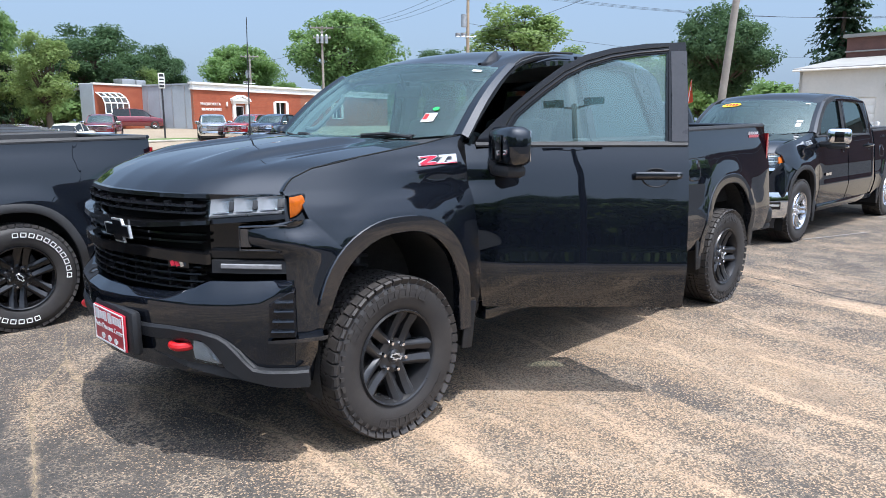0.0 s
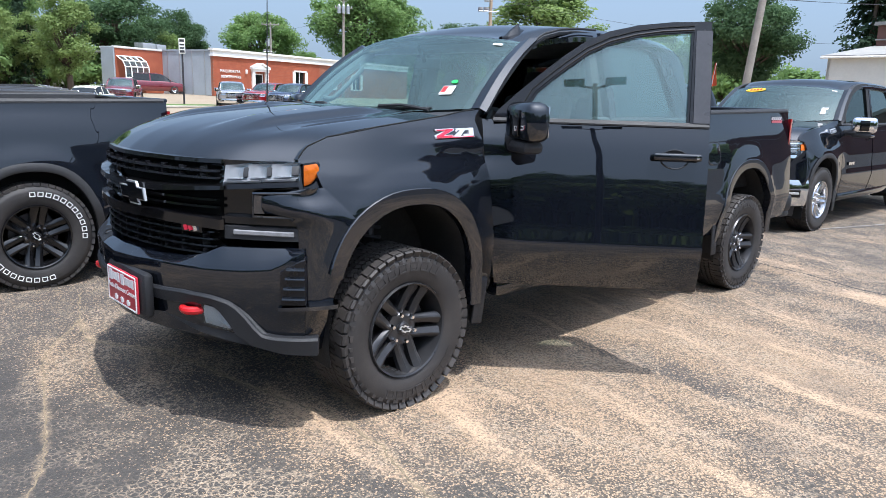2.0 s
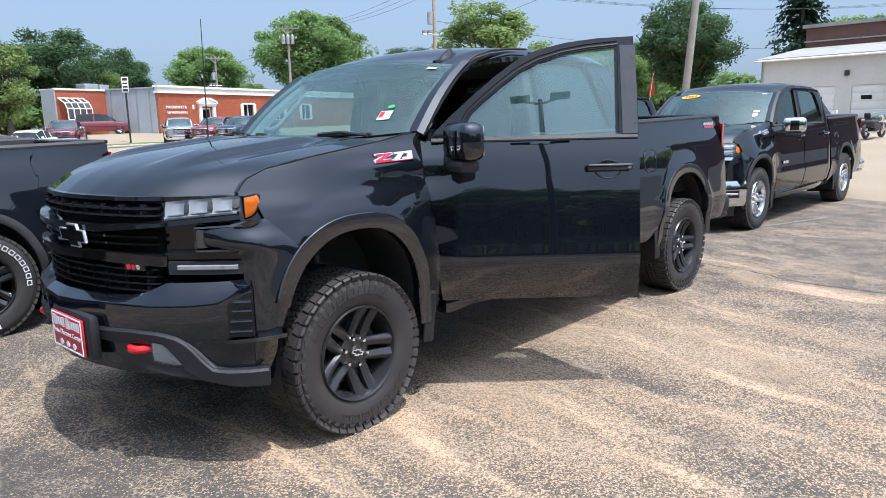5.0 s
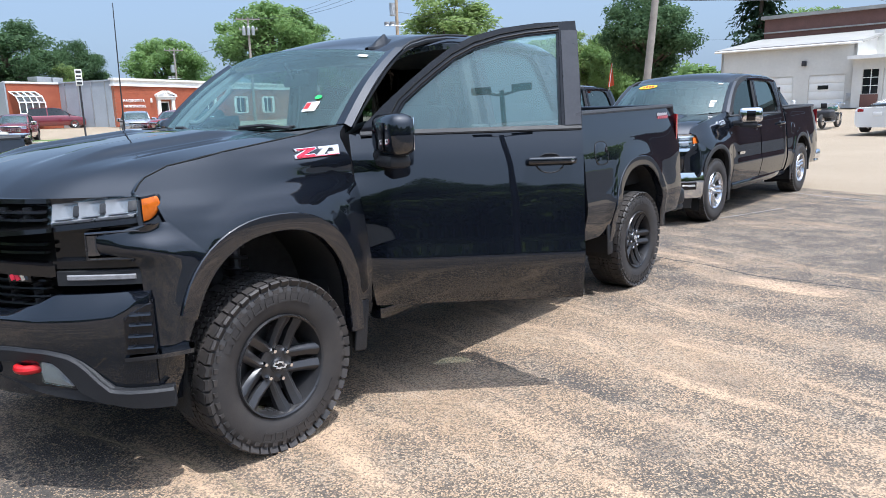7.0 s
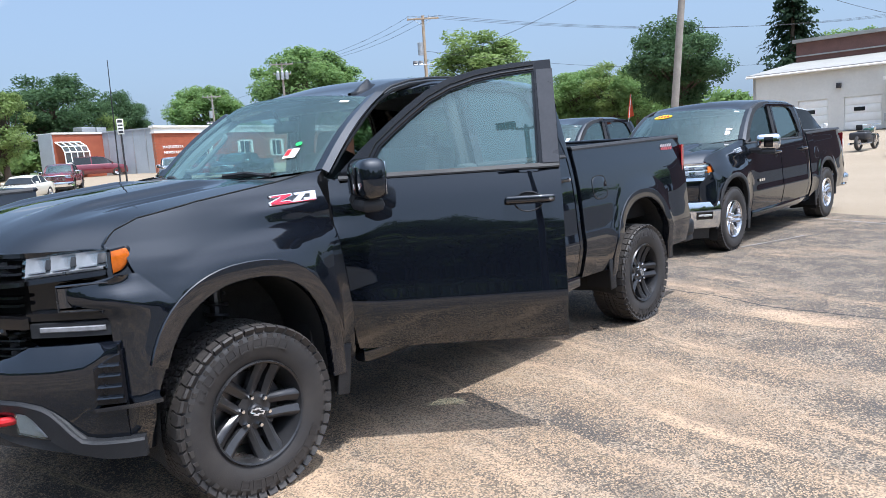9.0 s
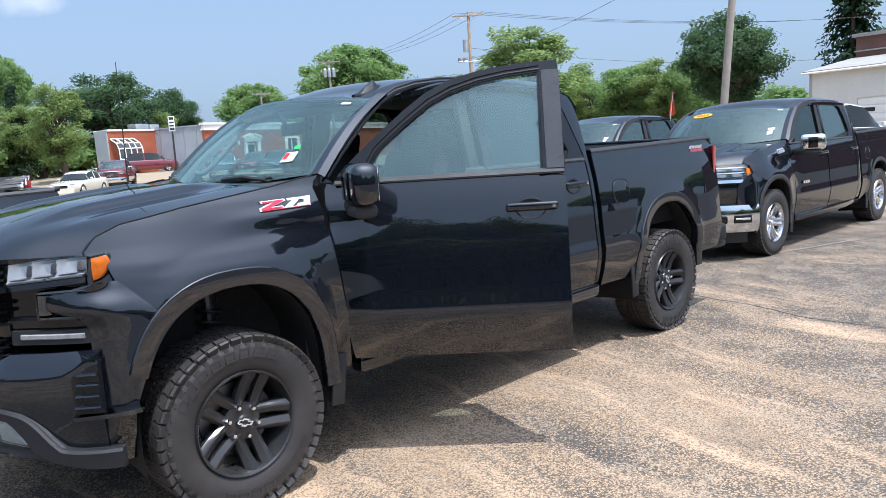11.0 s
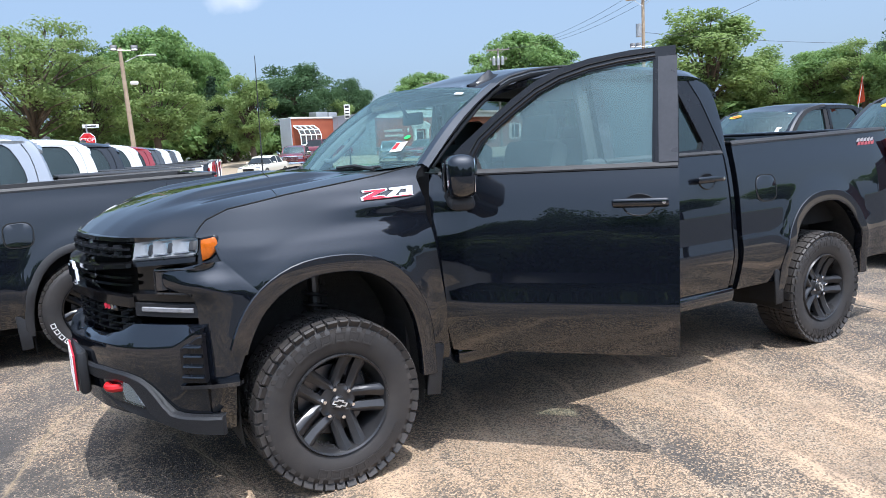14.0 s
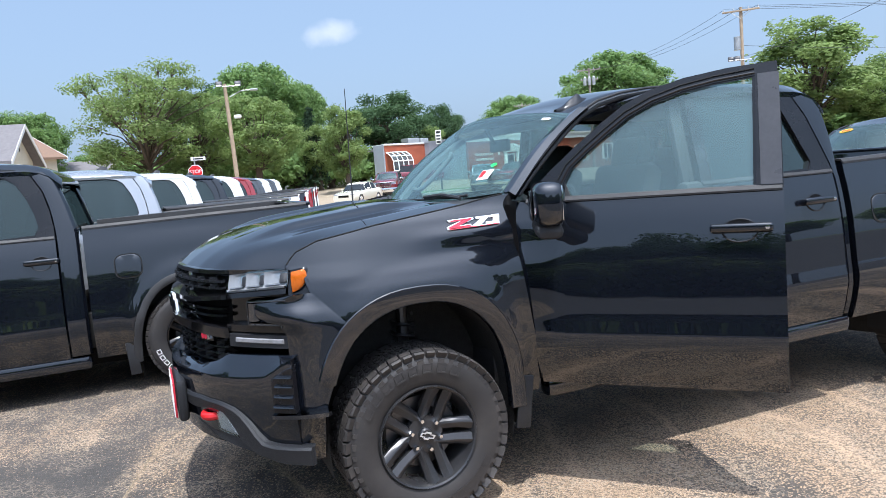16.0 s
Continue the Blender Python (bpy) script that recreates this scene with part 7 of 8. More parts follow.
part("pane", M().grid([[(x, WY + y + 0.02, z) for x in (-5.0, -3.75, -2.52)] for y, z in ((-1.13, 0.35), (-1.03, 2.25), (-0.73, 2.75), (0, 3.13))]), MIDGLASS, by)
for ux, uy, uw in ((0.9, 9.6, 1.5), (2.9, 10.2, 1.1)):
    part("rooftop_unit", M().rbox((ux, uy, 4.3), (uw, 1.2, 0.7), 0.05), METAL, news)

# pole sign before it
ps = thing("pole_sign", "tall dark post with a small white and black sign box", "sign", stand(23.98, 60, -22))
part("post", M().tube([(0, 0, -0.2), (0, 0, 4.0)], 0.07, 10), DARKMETAL, ps)
bxs = part("sign_box", M().rbox((0, 0, 4.35), (0.46, 0.20, 1.15), 0.03), WHITETRIM, ps)
for z, h in ((4.75, 0.20), (4.45, 0.12), (4.2, 0.12), (3.95, 0.18)):
    part("sign_bar", M().box((0, -0.105, z), (0.34, 0.01, h)), DARKMETAL, bxs)

# lawn strip with kerb
c0 = spot(23.6, 57)
ln = thing("lawn_strip", "narrow grass island with a pale kerb", "lawn", Matrix.Translation(c0) @ Matrix.Rotation(radians(18), 4, "Z"), kind="structure")
part("kerb", M().rbox((0, 0, 0.06), (7.5, 2.6, 0.16), 0.05), KERB, ln)
part("grass", M().rbox((0, 0, 0.10), (7.2, 2.3, 0.16), 0.05), LAWN, ln)

# ---- garage ----
gar = thing("garage_building", "white painted garage with two overhead doors and a shed roof", "building", wall_frame((51.9, 15.0, 0.86), (-0.09, -1.0)))
GW = 8.8
gw = M()
spans = [(0, 3.1), (5.0, 6.0), (8.2, GW)]
for a, b in spans:
    gw.box(((a + b) / 2, 0.15, 2.05), (b - a, 0.3, 4.1))
gw.box((4.05, 0.15, 3.13), (1.9, 0.3, 1.94)).box((7.1, 0.15, 3.13), (2.2, 0.3, 1.94))
gwo = part("wall", gw, WHITEWALL, gar, "white painted wall")
for a, w in ((4.05, 1.9), (7.1, 2.2)):
    d = part("garage_door", M().box((a, 0.14, 1.08), (w, 0.08, 2.16)), WHITETRIM, gar)
    for k in range(4):
        part("panel", M().rbox((a, 0.09, 0.30 + 0.53 * k), (w - 0.06, 0.05, 0.49), 0.02), WHITETRIM, d)
    part("door_window", M().box((a - 0.2, 0.055, 1.35), (0.65, 0.02, 0.26)), DARKWIN, d)
part("wall_lamp", M().rbox((5.7, -0.15, 2.95), (0.26, 0.3, 0.34), 0.05), DARKMETAL, gar)
part("vent", M().rbox((8.5, -0.01, 0.7), (0.34, 0.05, 0.5), 0.02), METAL, gar)
for a, b in ((-0.02, 0.2), (GW - 0.2, GW + 0.02)):
    part("side_wall", M().prism([(0, 0), (8, 0), (8, 5.3), (0, 4.1)], "x", a, b), WHITEWALL, gar)
part("roof", M().prism([(-0.35, 4.02), (8, 5.25), (8, 5.40), (-0.35, 4.20)], "x", -0.35, GW + 0.35), ROOFPALE, gar, "pale shed roof")
part("gutter", M().tube([(-0.35, -0.40, 4.06), (GW + 0.35, -0.40, 4.06)], 0.07, 8), WHITETRIM, gar)
# lower office beside it
off = M()
for a, b in ((GW + 0.02, GW + 0.6), (GW + 1.5, GW + 1.75), (GW + 3.75, GW + 4.1), (GW + 4.9, GW + 12)):
    off.box(((a + b) / 2, -0.55, 1.5), (b - a, 0.3, 3.0))
for a, b, z0, z1 in ((GW + 0.6, GW + 1.5, 0.85, 2.35), (GW + 4.1, GW + 4.9, 0.85, 2.35)):
    off.box(((a + b) / 2, -0.55, z0 / 2), (b - a, 0.3, z0)).box(((a + b) / 2, -0.55, (z1 + 3.0) / 2), (b - a, 0.3, 3.0 - z1))
    ww = part("window", M().box(((a + b) / 2, -0.50, (z0 + z1) / 2), (b - a, 0.04, z1 - z0)), DARKWIN, gar)
    part("muntin", M().box(((a + b) / 2, -0.56, (z0 + z1) / 2), (0.05, 0.05, z1 - z0)).box(((a + b) / 2, -0.56, 1.35), (b - a, 0.05, 0.05)).box(((a + b) / 2, -0.56, 1.85), (b - a, 0.05, 0.05)), WHITETRIM, ww)
    part("apron", M().rbox(((a + b) / 2, -0.72, 0.42), (b - a + 0.1, 0.06, 0.8), 0.02), DARKBRICK, ww)
off.box((GW + 2.75, -0.55, 2.7), (2.0, 0.3, 0.6))
part("office_wall", off, WHITEWALL, gar)
part("overhead_door", M().box((GW + 2.75, -0.48, 1.2), (2.0, 0.08, 2.4)), WHITETRIM, gar)
part("office_roof", M().box((GW + 6, 2.0, 3.1), (12.4, 6.4, 0.22)), WHITETRIM, gar)
part("clerestory", M().box((GW + 6.5, 4.0, 3.75), (11, 0.1, 1.0)), DARKWIN, gar)
part("clerestory_wall", M().box((GW + 6, 4.3, 4.1), (12.4, 0.3, 2.0)), WHITEWALL, gar)
hall = thing("brick_hall", "long dark brown brick hall behind the garage", "building", wall_frame((59.5, 14.4, 0.9), (-0.05, -1.0)))
part("wall", M().box((20, 4, 3.4), (40, 8, 6.8)), DARKBRICK, hall)
part("parapet", M().box((20, 3.9, 6.9), (40.4, 8.4, 0.25)).box((20, 3.9, 5.75), (40.1, 8.1, 0.10)), ROOFPALE, hall)
part("roof", M().box((20, 4, 6.83), (39.6, 7.6, 0.06)), ROOFING, hall)


# ---- house at the far end of the row ----
def house(label, m4, wide, deep, eave, ridge, wall_mat, roof_mat):
    h = thing("house", label, "house", m4)
    part("wall", M().prism([(-wide / 2, 0), (wide / 2, 0), (wide / 2, eave), (0, ridge), (-wide / 2, eave)], "y", 0, deep), wall_mat, h)
    for s in (-1, 1):
        rf = M().sheet([[(0, y, ridge + 0.12), (s * (wide / 2 + 0.45), y, eave - 0.18)] for y in (-0.5, deep + 0.5)], (0, 0, -0.14))
        part("roof", rf, roof_mat, h)
        part("bargeboard", M().sheet([[(0, -0.52, ridge + 0.12), (s * (wide / 2 + 0.45), -0.52, eave - 0.18)], [(0, -0.52, ridge - 0.10), (s * (wide / 2 + 0.45), -0.52, eave - 0.40)]], (0, 0.05, 0)), WHITETRIM, h)
        w = part("window", M().box((s * wide * 0.22, -0.01, eave * 0.55), (0.9, 0.06, 1.3)), DARKWIN, h)
        part("window_surround", M().ring([(-0.55, -0.75), (0.55, -0.75), (0.55, 0.75), (-0.55, 0.75)], [(-0.45, -0.65), (0.45, -0.65), (0.45, 0.65), (-0.45, 0.65)], lambda a, b: (s * wide * 0.22 + a, -0.03, eave * 0.55 + b), (0, -0.05, 0)), WHITETRIM, w)
    w = part("window", M().box((0, -0.01, (eave + ridge) / 2), (0.6, 0.06, 0.8)), DARKWIN, h)
    part("muntin", M().box((0, -0.05, (eave + ridge) / 2), (0.06, 0.04, 0.8)), WHITETRIM, w)
    return h


house("cream house with a grey gable roof", stand(*later(-7.25, 41), 82), 4.8, 9, 3.9, 5.5, CREAMWALL, ROOFING)
house("low cream house with a brown shingle roof", stand(*later(-6.75, 56), 125), 7, 9, 4.7, 6.1, CREAMWALL, ROOFBROWN)
house("low house with a dark blue-grey roof", stand(*later(-1.7, 74), 82), 5, 4.0, 3.0, 4.3, WHITEWALL, ROOFING)
house("white two-storey house half hidden by trees", stand(*later(13.2, 84), 10), 8, 9, 5.0, 7.0, WHITEWALL, ROOFING)
house("white house behind the light green tree", stand(15.5, 92, 10), 8, 9, 4.5, 6.8, WHITEWALL, ROOFING)


# ---- poles, wires, signs ----
def pole(label, az, d, height, lean=(0, 0), arms=(), kit="", mat=WOOD, turn=0, r=0.15):
    base = spot(az, d)
    p = thing("utility_pole", label, "utility pole", Matrix.Translation(base) @ Matrix.Rotation(radians(turn), 4, "Z"))
    top = Vector((lean[0], lean[1], height))
    part("shaft", M().tube([(0, 0, -0.3), tuple(top * 0.5), tuple(top)], [r, r * 0.85, r * 0.7], 12), mat, p)
    for z, w in arms:
        c = top * (z / height)
        part("crossarm", M().rbox((c.x, c.y - 0.14, c.z), (w, 0.10, 0.12), 0.015), mat, p)
        for k in (-0.46, -0.2, 0.2, 0.46):
            ins = M().tube([(c.x + k * w, c.y - 0.14, c.z + 0.05), (c.x + k * w, c.y - 0.14, c.z + 0.24)], [0.05, 0.03], 8)
            part("insulator", ins, METAL, p)
        part("brace", M().tube([(c.x - 0.3 * w, c.y - 0.16, c.z), (c.x, c.y - 0.16, c.z - 0.55), (c.x + 0.3 * w, c.y - 0.16, c.z)], 0.02, 5), METAL, p)
    if kit == "cans":
        for k in (-0.45, 0.0, 0.45):
            part("transformer", M().tube([(k, -0.32, height - 1.75), (k, -0.32, height - 1.0)], 0.17, 16).tube([(k, -0.32, height - 1.0), (k, -0.32, height - 0.85)], [0.16, 0.05], 12), METAL, p)
    if kit == "can":
        part("transformer", M().tube([(-0.3, -0.2, height - 2.9), (-0.3, -0.2, height - 2.0)], 0.22, 16), METAL, p)
    if kit in ("can", "floods"):
        zf = height - 3.6 if kit == "can" else height - 0.15
        fo = M().tube([(-0.7, -0.1, zf), (0.6, -0.1, zf)], 0.03, 6)
        f = part("flood_bracket", fo, METAL, p)
        for k in ((-0.75, -0.35) if kit == "can" else (-0.55, 0.55)):
            fl = M().rbox((k, -0.25, zf + 0.12), (0.38, 0.24, 0.28), 0.05, Matrix.Rotation(radians(-30), 3, "X"))
            part("flood_lamp", fl, DARKMETAL, f)
            part("flood_glass", M().rbox((k, -0.38, zf + 0.06), (0.30, 0.02, 0.22), 0.008, Matrix.Rotation(radians(-30), 3, "X")), METAL, f)
    if kit == "floods":
        part("street_arm", M().tube([(0, -0.1, height - 0.8), (0.7, -0.15, height - 0.45), (1.25, -0.2, height - 0.42)], 0.03, 6), METAL, p)
        part("street_lamp", M().rbox((1.45, -0.2, height - 0.42), (0.5, 0.2, 0.12), 0.05), METAL, p)
        part("small_lamp", M().rbox((0.35, -0.2, height - 2.0), (0.45, 0.25, 0.22), 0.08), INK, p)
    return base + Matrix.Rotation(radians(turn), 3, "Z") @ top


tF = pole("tall wooden utility pole with crossarm, transformer and floodlights", 46.9, 56, 11.0, (0, 0), ((10.75, 2.4),), "can", WOOD, -46)
tR = pole("leaning grey wooden utility pole beside the lot", 65.4, 33, 11.5, (0.95, 0.0), ((11.0, 2.2),), "", GREYWOOD, -66, 0.17)
tE = pole("utility pole with three grey transformers", 35.75, 78, 10.3, (0, 0), ((10.1, 2.4), (9.1, 1.8)), "cans", GREYWOOD, -36)
tD = pole("distant utility pole with a crossarm", 30.35, 96, 8.9, (0, 0), ((8.6, 2.2),), "can", GREYWOOD, -30)
tL = pole("wooden light pole with floodlights and a street lamp arm", *later(7.25, 46), 8.0, (-0.22, 0), (), "floods", WOOD, -6)


def cable(a, b, sag, name="overhead_wire", r=0.012):
    a, b = Vector(a), Vector(b)
    pts = [a + (b - a) * t - Vector((0, 0, sag * 4 * t * (1 - t))) for t in np.linspace(0, 1, 17)]
    tagged(part(name, M().tube(pts, r, 5), WIRE, None), "black overhead wire sagging between poles", "wire", "overhead wires")


off = Vector((0.8, -0.6, 0))
for k in (-1, 0, 1):
    cable(tF + off * k, tE + off * k + Vector((0, 0, -0.1)), 0.9)
    cable(tF + off * k, Vector((95, 8, 13.0)) + off * k * 2, 1.6)
cable(tF + Vector((0, 0, -2.6)), Vector((92, 18, 9.0)), 1.4)
cable(tF + Vector((0, 0, -3.4)), tR + Vector((0, 0, -2.0)), 0.7)
for k in (-1, 1):
    cable(tR + off * k, Vector((62, -26, 14)) + off * k, 1.2)
cable(tR + Vector((0, 0, -2.6)), Vector((70, 4, 8.3)), 0.8)
cable(tE + Vector((0, 0, -1.2)), tD + Vector((0, 0, -0.6)), 0.9)
cable(tL + Vector((0, 0, -1.0)), tD + Vector((-40, 20, 1.0)), 1.2)

ss = thing("stop_sign", "red octagonal stop sign with a street blade above", "road sign", stand(*later(4.2, 40), -4))
part("post", M().tube([(0, 0, 0), (0, 0, 3.45)], 0.035, 8), METAL, ss)
oct_ = [(0.38 * math.cos(math.pi / 8 + k * math.pi / 4), 2.70 + 0.38 * math.sin(math.pi / 8 + k * math.pi / 4)) for k in range(8)]
fc = part("sign_face", M().prism(oct_, "y", -0.05, -0.035), REDPAINT, ss)
part("sign_border", M().ring([(a * 1.0, b) for a, b in oct_], [(a * 0.92, 2.70 + (b - 2.70) * 0.92) for a, b in oct_], lambda a, b: (a, -0.053, b), (0, 0.003, 0)), INK, fc)
lettering("sign_word", "STOP", 0.26, INK, fc, Matrix.Translation((0, -0.055, 2.70)) @ Matrix.Rotation(radians(90), 4, "X"), 0.002)
bl = part("street_blade", M().rbox((0.20, 0, 3.37), (0.74, 0.02, 0.18), 0.008), INK, ss)
part("blade_bars", M().box((0.20, -0.013, 3.37), (0.50, 0.004, 0.07)), DARKMETAL, bl)

# tall parking-lot lamp behind the camera, mirrored in the door glass
lp = thing("lot_lamp", "tall lot lamp with two flat heads", "lamp post", Matrix.Translation((-9.97, -15.55, 0)) @ Matrix.Rotation(radians(-38), 4, "Z"))
part("post", M().tube([(0, 0, 0), (0, 0, 11.0)], [0.12, 0.08], 12), DARKMETAL, lp)
part("base", M().tube([(0, 0, 0), (0, 0, 0.7)], 0.28, 16), KERB, lp)
for s in (-1, 1):
    part("lamp_head", M().rbox((s * 0.66, 0, 11.08), (0.66, 0.42, 0.08), 0.03).tube([(0, 0, 10.85), (s * 0.5, 0, 10.97)], 0.04, 6), DARKMETAL, lp)


# ---- trees ----
def leaf_quads(centres, normals, sizes, rnd):
    verts, faces = [], []
    for c, nrm, sz in zip(centres, normals, sizes):
        n = (nrm + Vector((rnd.uniform(-1, 1), rnd.uniform(-1, 1), rnd.uniform(-0.4, 1))) * 0.9).normalized()
        a = n.cross(Vector((rnd.uniform(-1, 1), rnd.uniform(-1, 1), rnd.uniform(-1, 1)))).normalized()
        b = n.cross(a)
        k = len(verts)
        verts += [tuple(c + a * sz), tuple(c + b * sz * 0.55 - n * sz * 0.15), tuple(c - a * sz), tuple(c - b * sz * 0.55 + n * sz * 0.1)]
        faces.append((k, k + 1, k + 2, k + 3))
    return verts, faces


TREES = {}


def tree_meshes(kind):
    """Trunk and crown of one kind, about 10 m tall, standing at the origin."""
    if kind in TREES:
        return TREES[kind]
    rnd = random.Random({"maple": 1, "oak": 2, "ash": 3, "sparse": 4, "poplar": 5, "bush": 6, "hedge": 7, "spruce": 8}[kind])
    trunk = M()
    cent, nrms, sizes = [], [], []
    if kind == "spruce":
        trunk.tube([(0, 0, 0), (0, 0, 5), (0, 0, 9.8)], [0.22, 0.13, 0.02], 8)
        for tier in range(26):
            z = 1.0 + 8.8 * tier / 26
            reach = 2.6 * (1 - (z / 10.2)) ** 0.85 + 0.15
            for k in range(9):
                a = rnd.uniform(0, 6.283)
                rr = reach * rnd.uniform(0.65, 1.1)
                tip = Vector((math.cos(a) * rr, math.sin(a) * rr, z - 0.25 * rr))
                for q in range(26):
                    t = rnd.uniform(0.15, 1.0)
                    p = Vector((0, 0, z)).lerp(tip, t) + Vector((rnd.gauss(0, 0.14), rnd.gauss(0, 0.14), rnd.gauss(0, 0.08) - 0.12 * t))
                    cent.append(p), nrms.append(Vector((math.cos(a), math.sin(a), 0.6))), sizes.append(rnd.uniform(0.10, 0.20))
        mat = NEEDLE
    else:
        spec = {"maple": (92, 3.4, 3.9, 6.0, 0.88, 340, LEAF_DARK, 0.12), "oak": (88, 3.8, 3.7, 6.0, 0.90, 330, LEAF_MID, 0.125), "ash": (60, 3.1, 4.0, 5.9, 0.75, 260, LEAF_LITE, 0.11),
                "sparse": (70, 4.2, 4.3, 5.6, 0.90, 330, LEAF_LITE, 0.088), "poplar": (56, 2.3, 4.5, 5.6, 0.7, 300, LEAF_LITE, 0.115), "bush": (16, 1.9, 1.2, 1.3, 0.8, 220, LEAF_MID, 0.16), "hedge": (26, 1.9, 1.25, 1.25, 0.8, 300, LEAF_HEDGE, 0.17)}[kind]
        count, rx, rz, cz, blob, per, mat, size = spec
        fork = cz - rz * (0.75 if kind not in ("bush", "hedge") else 1.0)
        trunk.tube([(0, 0, -0.2), (0.05, 0, fork * 0.5), (0.0, 0.06, fork), (0.1, 0, cz + rz * 0.35)], [0.30, 0.23, 0.2, 0.05], 10)
        for i in range(count):
            while True:
                p = Vector((rnd.uniform(-1, 1), rnd.uniform(-1, 1), rnd.uniform(-1, 1)))
                if 0.35 < p.length < 1.0:
                    break
            p = Vector((p.x * rx * 0.86, p.y * rx * 0.86, p.z * rz * 0.84 + cz))
            if p.z < cz - rz * 0.3:
                p.x *= 0.8
                p.y *= 0.8
            start = Vector((0, 0, fork + (p.z - fork) * (0.6 if kind == "sparse" else 0.3) * rnd.random()))
            mid = start.lerp(p, 0.55) + Vector((rnd.uniform(-0.3, 0.3), rnd.uniform(-0.3, 0.3), rnd.uniform(0, 0.4)))
            trunk.tube([tuple(start), tuple(mid), tuple(p)], [0.065, 0.036, 0.012] if kind == "sparse" else [0.07, 0.035, 0.012], 6)
            br = blob * rnd.uniform(0.65, 1.3)
            flat = 0.85
            if kind == "sparse":
                # flat sprays of leaf with sky between, and bare twigs that reach past them
                flat = rnd.uniform(0.40, 0.80)
                mid += Vector((rnd.uniform(-0.3, 0.3), rnd.uniform(-0.3, 0.3), 0.2))
                for q in range(4):
                    tip = p + Vector((rnd.gauss(0, 0.4), rnd.gauss(0, 0.4), rnd.uniform(0.1, 0.5)))
                    trunk.tube([tuple(mid.lerp(p, 0.6)), tuple(p.lerp(tip, 0.4)), tuple(tip)], [0.022, 0.012, 0.005], 5)
            for q in range(per):
                d = Vector((rnd.gauss(0, 1), rnd.gauss(0, 1), rnd.gauss(0, 1))).normalized()
                r = br * (rnd.random() ** 0.4) * (1 + 0.35 * noise.noise(d * 2.2 + p))
                c = p + Vector((d.x * r, d.y * r, d.z * r * flat))
                cent.append(c), nrms.append(d), sizes.append(size * rnd.uniform(0.55, 1.2))
    verts, faces = leaf_quads(cent, nrms, sizes, rnd)
    TREES[kind] = (trunk.mesh("trunk", BARK, 50), raw_mesh("crown", verts, faces, mat))
    return TREES[kind]


WORDS = {"maple": "dense dark green maple in full leaf", "oak": "broad mid-green oak in full leaf", "ash": "light green ash tree in leaf", "sparse": "thin-crowned light green tree with bare limbs", "poplar": "upright light green poplar in leaf", "bush": "rounded green bush by the street", "hedge": "unseen dark green hedge added to darken paint reflections", "spruce": "tall dark green pointed spruce"}


def tree(kind, az, d, height, wide, turn=0.0):
    """Stands a tree at a bearing and distance, scaled to a height and crown width."""
    full = {"bush": 2.6, "hedge": 2.6, "spruce": 9.8}.get(kind, 10.2)
    span_ = {"maple": 7.6, "oak": 8.4, "ash": 6.8, "sparse": 8.8, "poplar": 5.4, "bush": 4.6, "hedge": 4.6, "spruce": 5.2}[kind]
    k, w = 1.07 * height / full, 1.12 * wide / span_
    m4 = stand(az, d, turn) @ Matrix.Diagonal((w, w, k, 1))
    t = thing(kind if kind in ("bush", "hedge") else "tree", WORDS[kind], kind if kind in ("bush", "hedge") else "tree", m4)
    a, b = tree_meshes(kind)
    part("trunk", a, None, t)
    part("crown", b, None, t)


tree("maple", 19.5, 88, 11.0, 11.0, 20)
tree("maple", 24.2, 97, 9.9, 6.8, 120)
tree("ash", 22.9, 90, 7.0, 4.5, 50)
tree("poplar", *later(15.6, 64), 8.0, 5.0, 0)
tree("ash", 14.3, 70, 6.5, 5.0, 80)
tree("oak", 29.8, 125, 13.2, 14.5, 40)
tree("oak", 33.0, 120, 7.0, 6.5, 140)
tree("oak", 37.4, 104, 15.9, 17.0, 10)
tree("oak", 41.5, 112, 10.0, 10.0, 75)
tree("maple", 44.9, 92, 9.4, 9.0, 200)
tree("poplar", 51.2, 80, 13.0, 12.5, 20)
tree("poplar", 54.2, 88, 9.4, 8.0, 160)
tree("ash", 55.9, 84, 6.8, 8.0, 30)
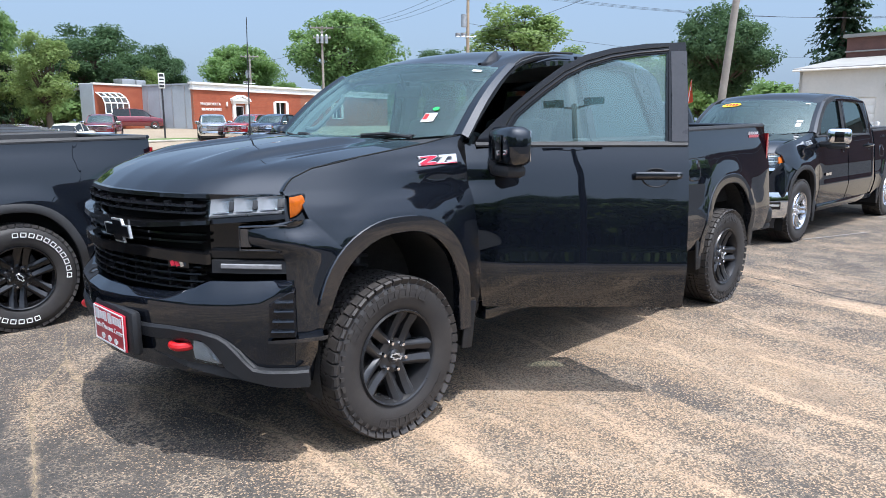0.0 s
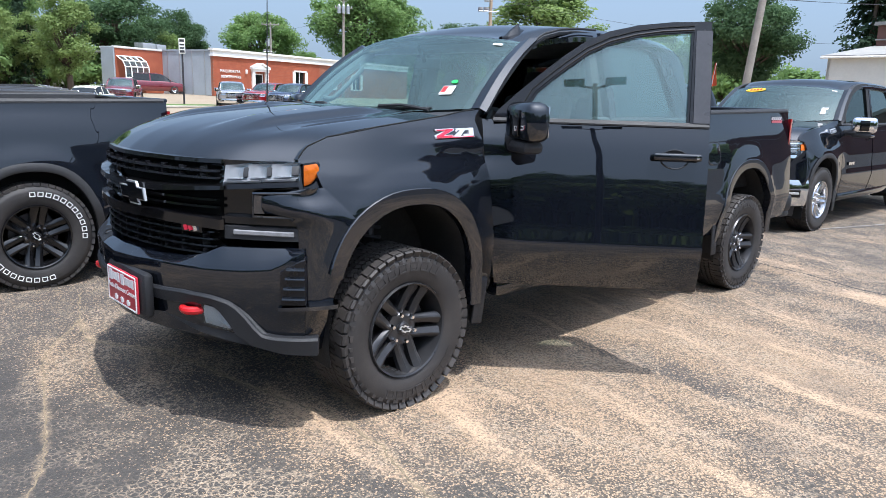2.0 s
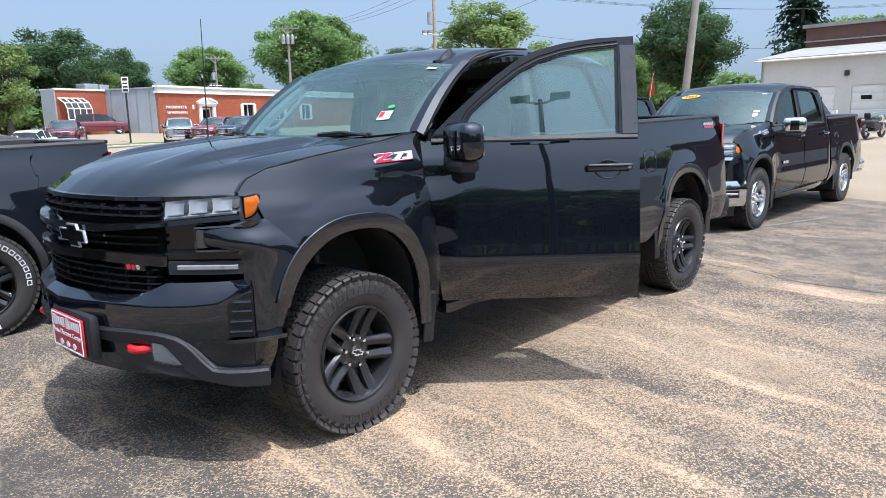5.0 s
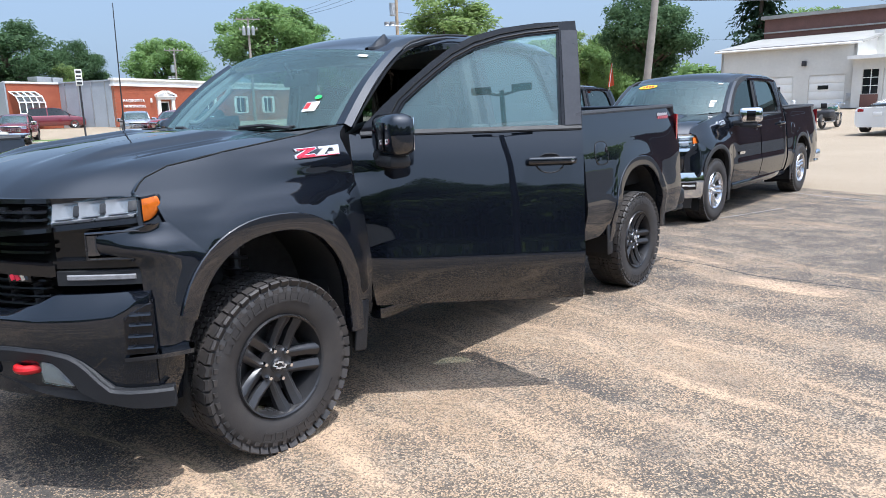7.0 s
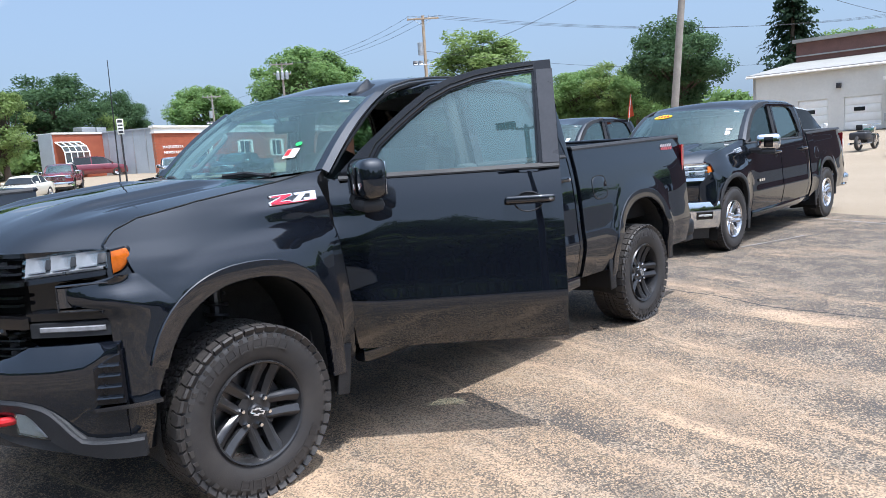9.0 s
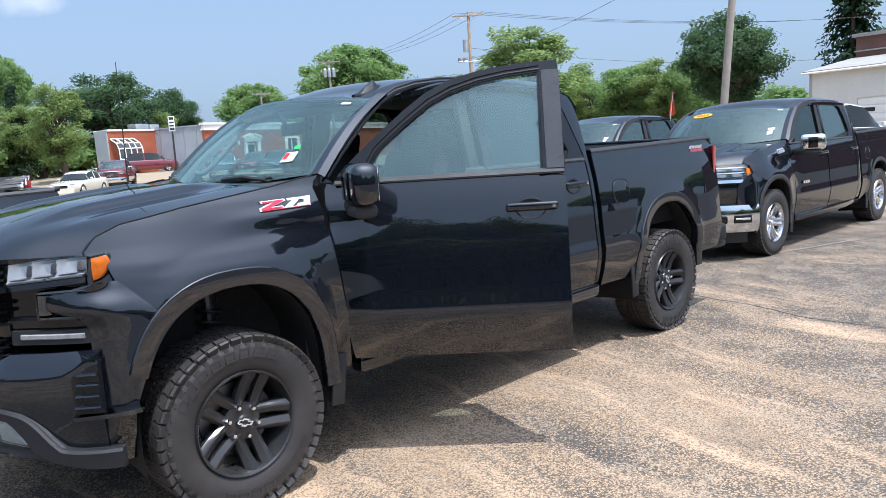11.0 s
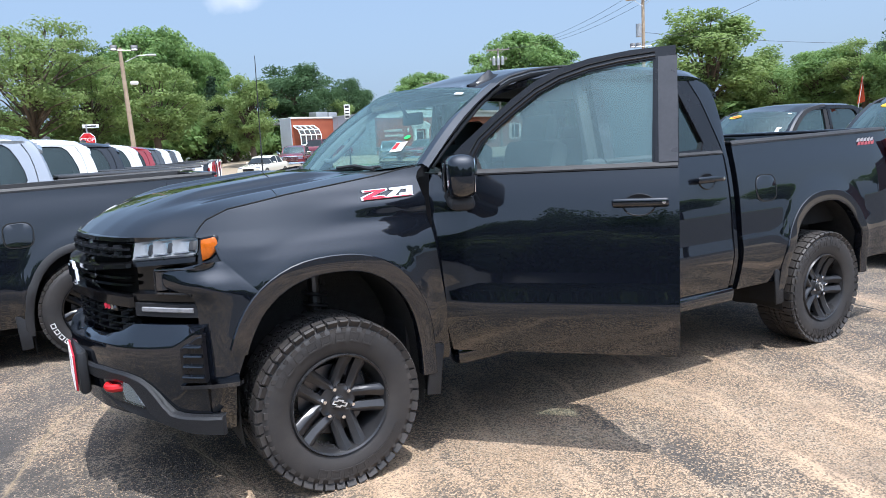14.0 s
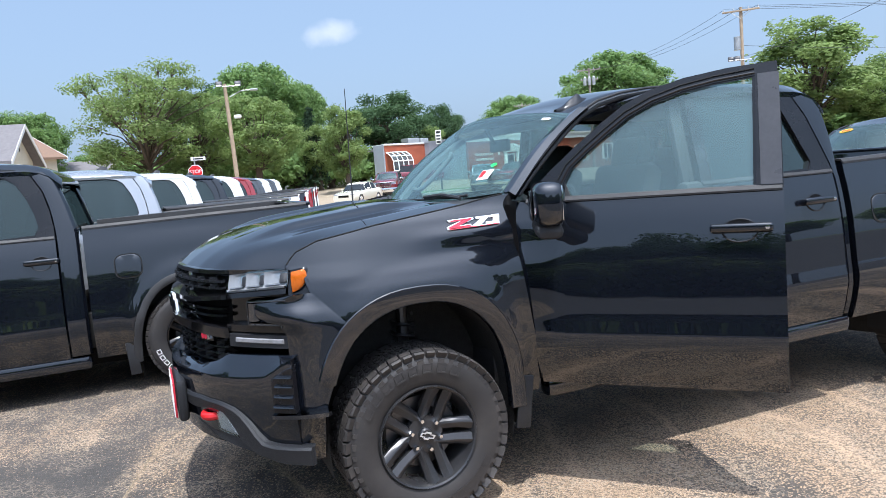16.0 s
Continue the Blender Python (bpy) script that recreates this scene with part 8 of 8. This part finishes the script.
tree("oak", 58.4, 78, 7.8, 9.0, 230)
tree("ash", 61.2, 76, 8.0, 8.0, 90)
tree("oak", 62.8, 74, 7.4, 6.0, 300)
tree("maple", 66.0, 60, 9.3, 8.0, 60)
tree("spruce", 73.4, 82, 15.5, 8.5, 0)
tree("oak", 77.0, 95, 11.0, 12.0, 20)
tree("sparse", *later(1.0, 62), 12.2, 12.8, 30)
tree("sparse", *later(4.6, 66), 10.0, 9.0, 170)
tree("oak", *later(9.3, 80), 14.2, 12.5, 70)
tree("oak", *later(12.3, 84), 12.6, 7.4, 0)
tree("maple", *later(6.5, 88), 13.5, 9.0, 10)
tree("ash", *later(8.9, 62), 9.0, 8.0, 110)
tree("spruce", *later(13.0, 70), 7.6, 3.2, 0)
tree("oak", *later(-6.5, 72), 9.0, 7.5, 130)
tree("oak", *later(-8.6, 82), 10.0, 9.0, 30)
tree("oak", *later(-1.5, 90), 6.8, 10.0, 0)
tree("oak", -14.0, 70, 11.0, 12.0, 0)
for k, (az, d, h, w) in enumerate(((-3, 82, 4, 9), (1, 76, 4, 9), (4, 74, 4.5, 9), (7, 72, 4.5, 9), (10, 72, 4.2, 9), (12.5, 72, 4.2, 8), (15, 78, 4.0, 8), (17.5, 84, 4, 8), (53, 90, 4.2, 12), (57, 88, 4.4, 12), (61, 86, 4.6, 12), (65, 80, 4.5, 10), (68.5, 76, 4, 8), (34, 118, 5, 14), (40, 112, 5, 14), (45, 100, 5, 12))):
    tree("bush", az, d, h, w, 40 * k)
# unseen close-set trees round the street behind the camera, added to darken paint reflections
for k in range(30):
    az = 96 + 8.2 * k
    if az < 141:
        tree("oak", az, 92, 9.0, 13.0, 37 * k)
        continue
    tree("maple", az, 40 + 7 * ((k * 5) % 4) / 3, (10.5 if az > 213 else 7.2) + 2.0 * ((k * 7) % 5) / 4, 9.5, 37 * k)
    # unseen hedges fill the gaps, so low reflections stay dark
    tree("hedge", az + 4.0, 37 + 3 * (k % 2), 5.6, 10.5, 61 * k)
    tree("hedge", az, 35 + 3 * (k % 2), 4.6, 9.5, 23 * k)
